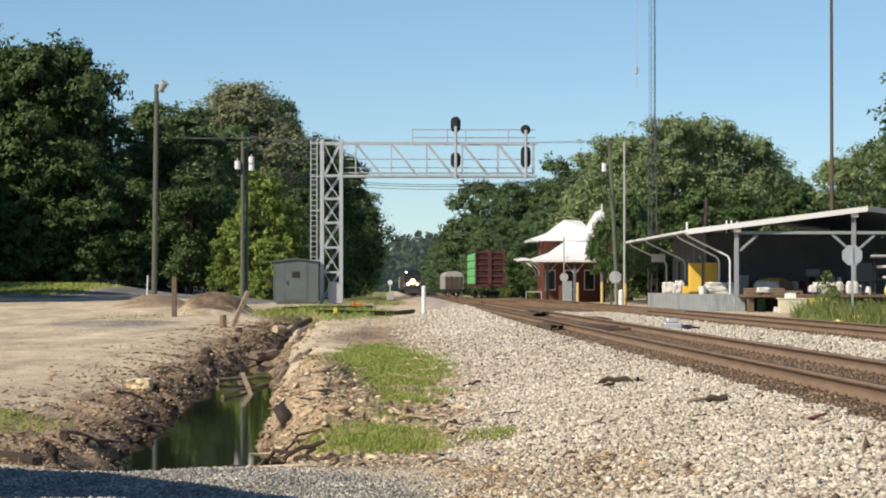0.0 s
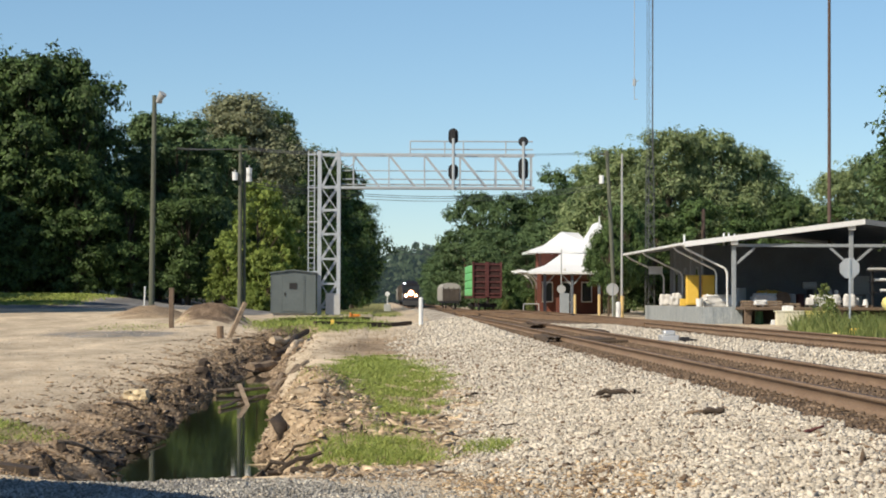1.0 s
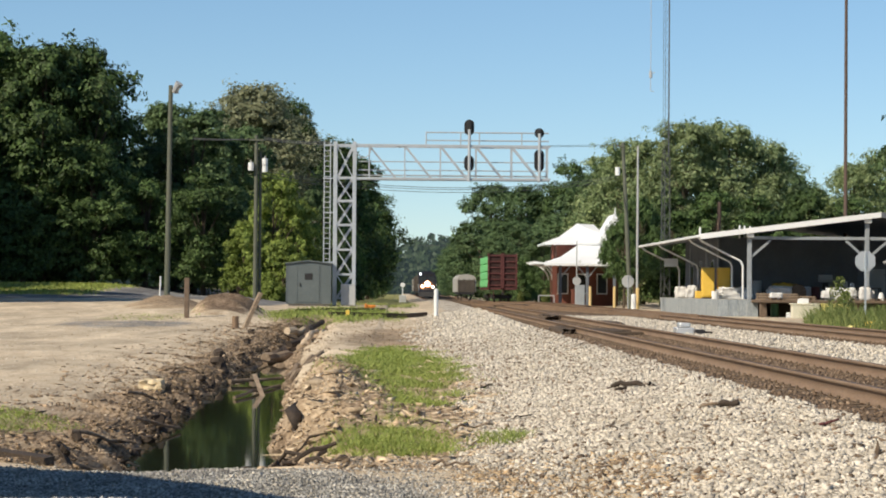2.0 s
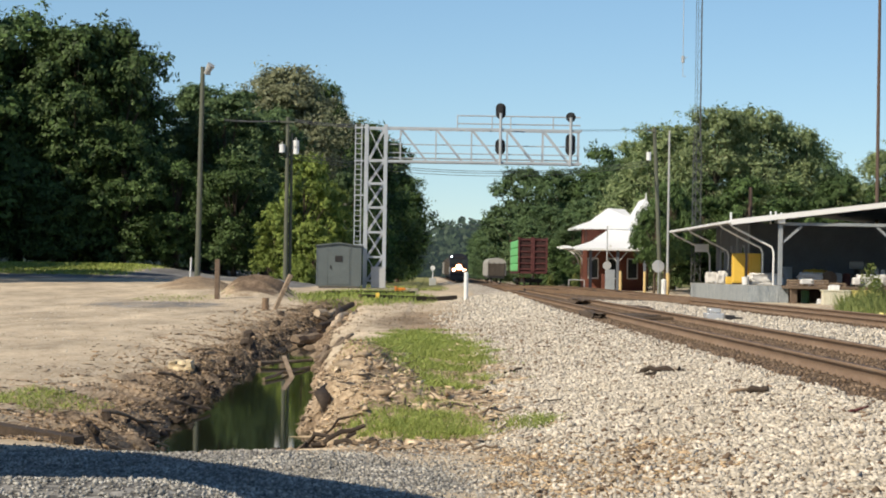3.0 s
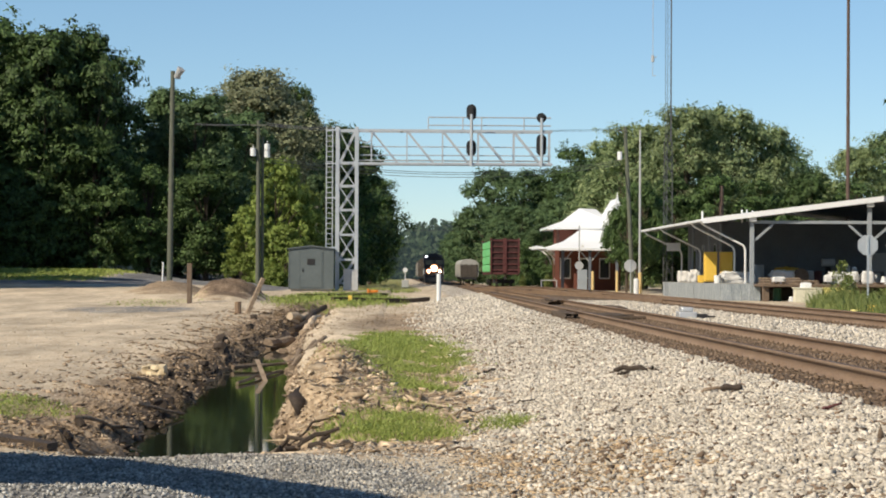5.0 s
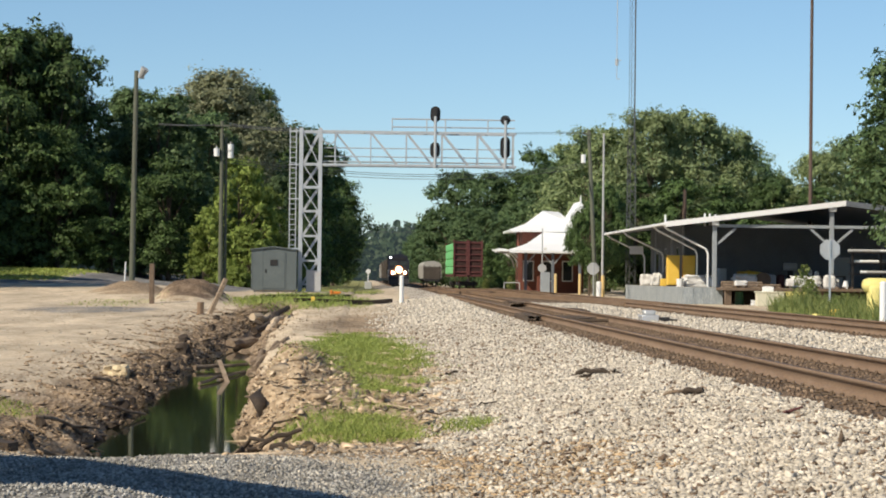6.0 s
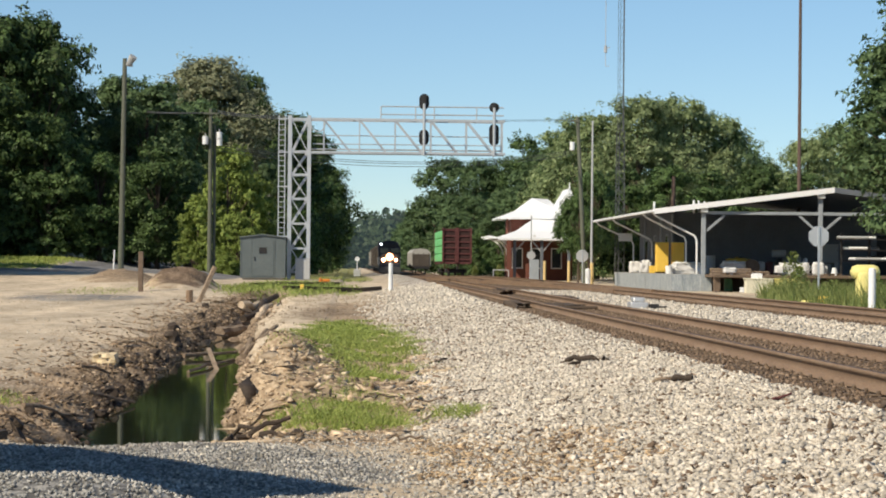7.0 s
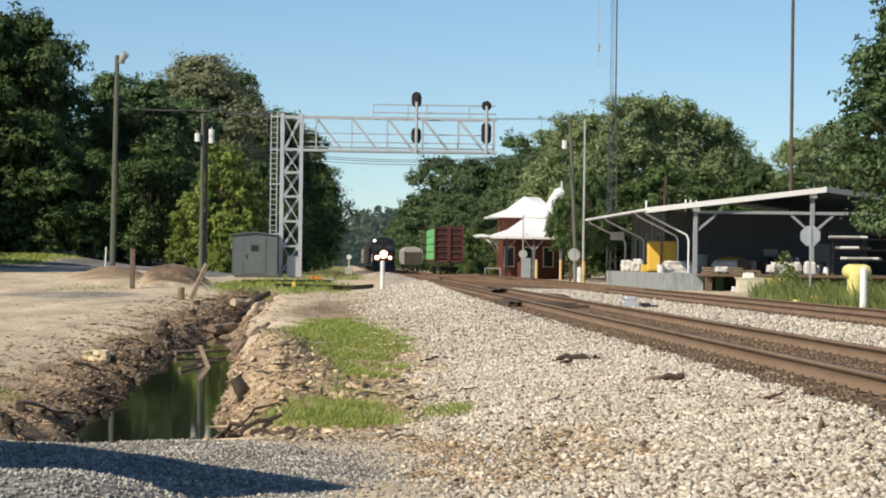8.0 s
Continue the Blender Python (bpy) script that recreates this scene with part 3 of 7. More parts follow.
# ---- signal bridge ----
def signal_head(lamps, parent, x, y, z):
    """A black signal: rounded backing plate with hooded lamps, facing down the line."""
    r, gap = 0.29, 0.34
    bm = BM()
    n = 20
    top, low = z + gap * (lamps - 1) / 2, z - gap * (lamps - 1) / 2
    out = [(x + r * math.cos(a), y, top + r * math.sin(a)) for a in np.linspace(0, math.pi, n)]
    out += [(x + r * math.cos(a), y, low + r * math.sin(a)) for a in np.linspace(math.pi, 2 * math.pi, n)]
    if lamps == 1:
        out = [(x + r * math.cos(a), y, z + r * math.sin(a)) for a in np.linspace(0, 2 * math.pi, 24, endpoint=False)]
    prism(bm, out, (0, 0.03, 0))
    head = part("signal_head", bm, M_BLACK, parent, "black signal head with rounded backing plate")
    for i in range(lamps):
        lz = low + gap * i
        part("hood", bar(BM(), (x, y + 0.03, lz), (x, y + 0.30, lz), 0.12, 0.11, 14), M_BLACK, head)
    part("housing", box(BM(), x - 0.13, x + 0.13, y - 0.16, y - 0.002, low - 0.16, top + 0.16, 0.03), M_BLACK, head)
    return head


def build_bridge():
    y0, y1 = 138.4, 139.6
    b = holder("signal_bridge", "galvanised steel cantilever signal bridge with black signal heads", "signal bridge")
    xl, xr, base, top = -3.64, -2.52, 0.42, 10.05
    for x in (xl, xr):
        for y in (y0, y1):
            part("leg", beam(BM(), (x, y, base), (x, y, top), 0.21), M_GALV, b)
    levels = [base + 0.5, 2.3, 3.75, 5.2, 6.6, 7.95, 9.85]
    for i, z in enumerate(levels):
        bm = BM()
        for y in (y0, y1):
            beam(bm, (xl + 0.1, y, z), (xr - 0.1, y, z), 0.11)
        for x in (xl, xr):
            beam(bm, (x, y0 + 0.1, z), (x, y1 - 0.1, z), 0.11)
        part("strut", bm, M_GALV, b)
        if i:
            lo = levels[i - 1]
            bm = BM()
            beam(bm, (xl + 0.1, y0, z), (xr - 0.1, y0, lo), 0.055)
            part("brace", bm, M_GALV, b)
            part("brace", beam(BM(), (xl + 0.1, y1, lo), (xr - 0.1, y1, z), 0.15, 0.15), M_GALV, b, "sunlit diagonal brace")
            bm = beam(BM(), (xl, y0 + 0.1, lo), (xl, y1 - 0.1, z), 0.09)
            beam(bm, (xr, y0 + 0.1, z), (xr, y1 - 0.1, lo), 0.09)
            part("brace", bm, M_GALV, b)
    for x in (xl, xr):
        for y in (y0, y1):
            part("foot", box(BM(), x - 0.28, x + 0.28, y - 0.28, y + 0.28, 0.2, 0.50, 0.02), M_CONCRETE, b)
    # ladder on the outer side
    lad = part("ladder", beam(beam(BM(), (-4.28, y0, 1.9), (-4.28, y0, top), 0.06), (-3.92, y0, 1.9), (-3.92, y0, top), 0.06), M_GALV, b)
    for z in np.arange(2.0, top, 0.3):
        part("rung", bar(BM(), (-4.28, y0, z), (-3.92, y0, z), 0.022, sides=6), M_GALV, lad)
    for z in (3.0, 5.9, 7.9, 9.85):
        part("ladder_bracket", beam(BM(), (-4.34, y0, z), (xl, y0, z), 0.07), M_GALV, b)
    # truss arm over the tracks
    xe, zt, zb = 8.9, 9.86, 7.92
    for y in (y0, y1):
        part("top_chord", beam(BM(), (xr, y, zt), (xe, y, zt - 0.02), 0.13), M_GALV, b)
        part("bottom_chord", beam(BM(), (xr, y, zb), (xe, y, zb), 0.13), M_GALV, b)
        xs = np.linspace(xr + 0.85, xe - 0.15, 6)
        for i, x in enumerate(xs):
            part("upright", beam(BM(), (x, y, zb), (x, y, zt), 0.07), M_GALV, b)
            if i < 5:
                part("diagonal", beam(BM(), (xs[i], y, zt), (xs[i + 1] - 0.5, y, zb), 0.075), M_GALV, b)
    for x in np.linspace(xr + 0.8, xe, 7):
        bm = beam(BM(), (x, y0, zt), (x, y1, zt), 0.07)
        beam(bm, (x, y0, zb), (x, y1, zb), 0.07)
        part("cross_tie", bm, M_GALV, b)
    # walkway inside the arm with its handrails
    part("walkway", box(BM(), xr, xe - 0.1, y0 + 0.2, y1 - 0.2, zb + 0.18, zb + 0.23), M_GALV, b)
    for z in (zb + 0.55, zb + 1.05):
        part("handrail", bar(BM(), (xr + 0.2, y1 + 0.12, z), (xe, y1 + 0.12, z), 0.034, sides=6), M_GALV, b)
    # railed platform on top
    for z in (zt + 0.38, zt + 0.85):
        part("handrail", bar(BM(), (1.66, y1, z), (xe, y1, z), 0.042, sides=6), M_GALV, b)
    for x in (1.66, 3.7, 4.8, 7.3, 8.4):
        part("handrail_post", bar(BM(), (x, y1, zt), (x, y1, zt + 0.85), 0.04, sides=6), M_GALV, b)
    # bent cable loop at the root of the arm
    bm = BM()
    pts = [Vector((-2.0 + 0.42 * math.cos(a), y0 - 0.1, zt - 0.25 + 0.5 * math.sin(a))) for a in np.linspace(math.pi * 0.95, math.pi * 2.1, 12)]
    for p, q in zip(pts, pts[1:]):
        bar(bm, p, q, 0.03, sides=6)
    part("cable_loop", bm, M_GALV, b)
    for x in (4.17, 8.27):
        part("signal_mast", bar(BM(), (x, y0 - 0.12, zb - 0.15), (x, y0 - 0.12, zt + (0.95 if x < 5 else 0.75)), 0.085, sides=12), M_GALV, b)
    signal_head(2, b, 4.17, y0 + 0.15, 10.95)
    signal_head(2, b, 4.17, y0 + 0.15, 8.86)
    signal_head(1, b, 8.27, y0 + 0.15, 10.65)
    signal_head(3, b, 8.27, y0 + 0.15, 9.05)
    # relay box at the foot
    part("relay_box", box(BM(), -3.25, -2.4, y0 - 0.55, y0 - 0.15, 0.5, 1.75, 0.02), M_GREY, b, "pale grey steel relay box")


build_bridge()


def build_cabin():
    c = holder("signal_cabin", "grey sheet-metal signal equipment cabin on gravel", "cabin")
    x0, x1, y0, y1, z0 = -6.36, -3.82, 137.0, 139.6, 0.48
    part("base", box(BM(), x0 + 0.1, x1 - 0.1, y0 + 0.1, y1 - 0.1, z0 - 0.3, z0 + 0.12), M_CONCRETE, c)
    bm = prism(BM(), [(x0, y0, z0 + 0.1), (x1, y0, z0 + 0.1), (x1, y0, z0 + 2.42), ((x0 + x1) / 2, y0, z0 + 2.55), (x0, y0, z0 + 2.42)], (0, y1 - y0, 0))
    part("body", bm, M_CABIN, c)
    xm = (x0 + x1) / 2
    bm = prism(BM(), [(x0 - 0.09, y0 - 0.1, z0 + 2.40), (xm, y0 - 0.1, z0 + 2.56), (x1 + 0.09, y0 - 0.1, z0 + 2.40), (x1 + 0.09, y0 - 0.1, z0 + 2.46), (xm, y0 - 0.1, z0 + 2.63), (x0 - 0.09, y0 - 0.1, z0 + 2.46)], (0, y1 - y0 + 0.2, 0))
    part("roof", bm, M_CABIN, c)
    d = part("door", box(BM(), xm - 0.62, xm + 0.62, y0 - 0.03, y0 - 0.002, z0 + 0.2, z0 + 2.28, 0.008), M_CABIN, c)
    part("vent", box(BM(), xm - 0.22, xm + 0.22, y0 - 0.06, y0 - 0.031, z0 + 1.5, z0 + 1.85, 0.006), M_BLACK, d)
    part("handle", box(BM(), xm - 0.5, xm - 0.44, y0 - 0.08, y0 - 0.031, z0 + 1.1, z0 + 1.3, 0.005), M_BLACK, d)
    for x in (x0, x0 + 0.6, x1 - 0.6, x1):
        part("seam", box(BM(), x - 0.03, x + 0.03, y0 - 0.02, y0 - 0.002, z0 + 0.1, z0 + 2.42), M_CABIN, c)


build_cabin()


# ---- poles, masts and wires ----
def pole(name, label, x, y, z0, z1, r=0.16, mat=None, lean=(0, 0), group=""):
    p = holder(name, label, "pole", group=group)
    part("shaft", bar(BM(), (x, y, z0), (x + lean[0], y + lean[1], z1), r, r * 0.72, 12), mat or M_POLE, p, smooth=False)
    return p


def build_poles():
    g0 = 0.2
    p = pole("light_pole", "tall weathered wooden pole with a floodlight on top", -13.05, 135, g0, 12.95, 0.17, lean=(0.12, 0))
    part("lamp_arm", bar(BM(), (-12.93, 135, 12.75), (-12.55, 135, 12.75), 0.03), M_GALV, p)
    lamp = part("floodlight", bar(BM(), (-12.75, 134.95, 12.55), (-12.42, 134.75, 13.05), 0.13, 0.24, 14), M_GREY, p, "grey floodlight head")
    part("lamp_back", box(BM(), -12.78, -12.5, 134.9, 135.2, 12.5, 12.8, 0.03), M_GREY, lamp)
    p = pole("utility_pole", "wooden utility pole with transformers and crossarm", -9.83, 165, g0, 12.1, 0.17)
    part("crossarm", box(BM(), -10.35, -9.3, 164.8, 164.95, 11.7, 11.82), M_POLE, p)
    for dx, dz in ((-0.35, 9.9), (0.62, 9.8), (0.62, 10.2)):
        t = part("transformer", bar(BM(), (-9.83 + dx, 164.8, dz - 0.28), (-9.83 + dx, 164.8, dz + 0.28), 0.2, sides=14), M_WHITE, p, "pale grey transformer can")
        part("bushing", bar(BM(), (-9.83 + dx, 164.8, dz + 0.28), (-9.83 + dx, 164.8, dz + 0.46), 0.05, 0.03), M_GREY, t)
    part("second_shaft", bar(BM(), (-9.55, 165.3, g0), (-9.55, 165.3, 11.0), 0.12, 0.09, 10), M_POLE, p)
    pole("stub_pole", "dark wooden pole among the trees", -6.4, 185, 0, 7.0, 0.15)
    p = pole("utility_pole", "wooden utility pole with a pale transformer", 19.75, 200, -0.3, 14.0, 0.2, lean=(-0.75, 0))
    part("transformer", bar(BM(), (18.55, 199.8, 11.2), (18.55, 199.8, 11.9), 0.2, sides=14), M_WHITE, p, "pale transformer can")
    part("crossarm", box(BM(), 18.4, 19.2, 199.8, 199.95, 13.6, 13.75), M_POLE, p)
    pole("thin_pole", "slender grey pole beside the depot track", 18.26, 180, -0.3, 12.5, 0.1, M_GREY)
    pole("tall_pole", "very tall slender brown wooden pole", 37.9, 200, -0.3, 31, 0.17, M_BROWN_POLE, lean=(0.0, 0))
    pole("stub_pole", "short brown pole behind the shed roof", 29.1, 214, -0.3, 9.6, 0.24, M_BROWN_POLE)
    # lattice radio mast, stepped narrower above
    m = holder("radio_mast", "slim grey lattice radio mast", "mast")
    x, y = 23.75, 210
    zs = np.arange(-0.4, 13.2, 0.9)
    w = 0.42
    corners = [(w, -w), (-w, -w), (0, w)]
    for a, c in corners:
        part("leg", beam(BM(), (x + a, y + c, -0.4), (x + a * 0.8, y + c, 13.4), 0.06), M_WIRE, m)
        part("upper_leg", beam(BM(), (x + a * 0.6, y + c * 0.6, 13.4), (x + a * 0.6, y + c * 0.6, 40), 0.11 if a > 0.1 else 0.03), M_WIRE, m)
    for i, z in enumerate(zs):
        bm = BM()
        for k in range(3):
            a, c = corners[k], corners[(k + 1) % 3]
            s = 1 if i % 2 else 0
            pa, pc = (a, c) if s else (c, a)
            beam(bm, (x + pa[0] * 0.95, y + pa[1], z), (x + pc[0] * 0.95, y + pc[1], z + 0.9), 0.035)
        part("lacing", bm, M_WIRE, m)
    bm = BM()
    for z in np.arange(13.4, 40, 0.6):
        for k in range(3):
            a, c = corners[k], corners[(k + 1) % 3]
            beam(bm, (x + a[0] * 0.6, y + a[1] * 0.6, z), (x + c[0] * 0.6, y + c[1] * 0.6, z + 0.6), 0.012)
    part("upper_lacing", bm, M_WIRE, m)
    # side antenna on stand-off arms near the top, reaching down
    ant = part("side_antenna", bar(BM(), (x - 1.35, y, 19.2), (x - 1.35, y, 40), 0.03, sides=6), M_GREY, m)
    part("antenna_joint", bar(BM(), (x - 1.35, y, 20.4), (x - 1.35, y, 21.0), 0.14, sides=10), M_GREY, ant)
    part("antenna_foot", beam(BM(), (x - 1.35, y, 19.2), (x - 1.05, y, 19.2), 0.05), M_GREY, ant)
    part("antenna_hook", beam(BM(), (x - 1.35, y, 20.7), (x - 0.95, y, 20.9), 0.05), M_GREY, ant)
    for z in (33, 39):
        part("antenna_arm", beam(BM(), (x - 1.35, y, z), (x, y, z), 0.05), M_GREY, m)


build_poles()


def wire(a, b, sag, r=0.02, label="thin overhead wire between poles"):
    """One sagging tube."""
    a, b = Vector(a), Vector(b)
    bm, rings = BM(), []
    side = (b - a).cross(Vector((0, 0, 1))).normalized()
    for t in np.linspace(0, 1, 25):
        p = a.lerp(b, t) - Vector((0, 0, 4 * sag * t * (1 - t)))
        rings.append([bm.verts.new(p + side * r * math.cos(k) + Vector((0, 0, r * math.sin(k)))) for k in np.linspace(0, 2 * math.pi, 5, endpoint=False)])
    for p, q in zip(rings, rings[1:]):
        for k in range(5):
            bm.faces.new((p[k], p[(k + 1) % 5], q[(k + 1) % 5], q[k]))
    tagged(part("overhead_wire", bm, M_WIRE), label, "wire", "overhead wires")


def build_wires():
    for dz in (0.0, 0.12):
        wire((-17.5, 188, 13.3 + dz), (-10.3, 164.9, 11.8), 0.1, 0.03)
        wire((-9.3, 164.9, 11.8 + dz), (-3.7, 139.6, 9.95 + dz), 0.1, 0.03)
        wire((-3.64, 139.8, 9.95), (18.6, 199.9, 13.7 + dz), 0.1, 0.016)
    for dz in (0, 0.25, 0.6):
        wire((-9.6, 164.9, 9.6 - 0.6 * dz), (18.7, 199.9, 11.2 - 0.6 * dz), 1.1, 0.022)
    for x in (-12.5, 22.0):
        pole("utility_pole", "wooden utility pole among the far trees", x, 420, -0.5, 12.0, 0.18)
    wire((-12.5, 420, 11.5), (22, 420, 11.0), 1.2, 0.04)
    wire((-12.5, 420, 10.6), (22, 420, 10.3), 1.2, 0.04)


build_wires()


# ---- trees ----
def crown_mesh(name, rng, mat, lumps, per, leaf, wide, low, thin=1.0, shape="round"):
    """A crown for a tree one metre high: boughs in an uneven envelope, each of them many tufts of leaves with gaps between."""
    cs, rs = [], []
    while len(cs) < lumps:
        t = rng.uniform(0, 1)
        z = low + (0.97 - low) * t
        env = math.sin(math.pi * (0.12 + 0.80 * t) ** 0.85) ** 0.7 if shape == "round" else (1 - t) ** 0.6 * 0.9 + 0.12
        a, q = rng.uniform(0, 2 * math.pi), math.sqrt(rng.uniform(0.3, 1))
        r = rng.uniform(0.05, 0.125) * (1.25 - 0.4 * t)
        rad = wide * env * q * rng.uniform(0.74, 1.14) - r * 0.3
        cs.append((rad * math.cos(a), rad * math.sin(a), min(z, 1 - r * 0.8)))
        rs.append(r)
    cs, rs = np.array(cs), np.array(rs)
    tufts = 20
    way = rng.normal(size=(lumps * tufts, 3))
    way /= np.linalg.norm(way, axis=1, keepdims=True)
    way[:, 2] = np.where(way[:, 2] < -0.5, -way[:, 2], way[:, 2])
    own = np.repeat(np.arange(lumps), tufts)
    seat = cs[own] + way * (rs[own] * np.where(rng.uniform(0, 1, len(own)) < 0.12, 1.35, rng.uniform(0.6, 1.05, len(own))))[:, None] * (1, 1, 0.8)
    n = lumps * per
    pick = rng.integers(0, len(own), n)
    off = rng.normal(0, 1, (n, 3)) * (0.19, 0.19, 0.12)
    c = seat[pick] + off * rs[own[pick]][:, None]
    nor = way[pick] * 0.8 + off * 1.4 + rng.normal(0, 0.3, (n, 3)) + (0, 0, 0.4)
    nor /= np.linalg.norm(nor, axis=1, keepdims=True)
    u = np.cross(nor, rng.normal(size=(n, 3)))
    u /= np.linalg.norm(u, axis=1, keepdims=True)
    w = np.cross(nor, u)
    s = leaf * rng.uniform(0.6, 1.4, (n, 1)) * thin
    droop = nor * s * 0.25
    v = np.stack([c - u * s + droop, c - w * s * 0.75, c + u * s * 0.9 + w * s * 0.5 - droop], 1).reshape(-1, 3)
    return mesh_of(name, v, np.arange(n * 3).reshape(-1, 3), mat), cs, rs


def make_tree(name, label, seed, mat, lumps=80, per=150, leaf=0.014, wide=0.30, low=0.16, thin=1.0, shape="round"):
    rng = np.random.default_rng(seed)
    t = holder(name, label, "tree")
    me, cs, rs = crown_mesh("crown", rng, mat, lumps, per, leaf, wide, low, thin, shape)
    c = new("crown", me)
    c.parent = t
    bm = BM()
    bar(bm, (0, 0, -0.03), (0.01, 0, 0.35), 0.024, 0.017, 9)
    bar(bm, (0.01, 0, 0.35), (0.0, 0.01, 0.85), 0.017, 0.004, 8)
    for i in range(0, len(cs), 3):
        p = Vector(cs[i])
        z = max(0.12, p.z * 0.55)
        bar(bm, (0, 0, z), p, 0.008, 0.002, 5)
    part("trunk", bm, M_BARK, t)
    return t


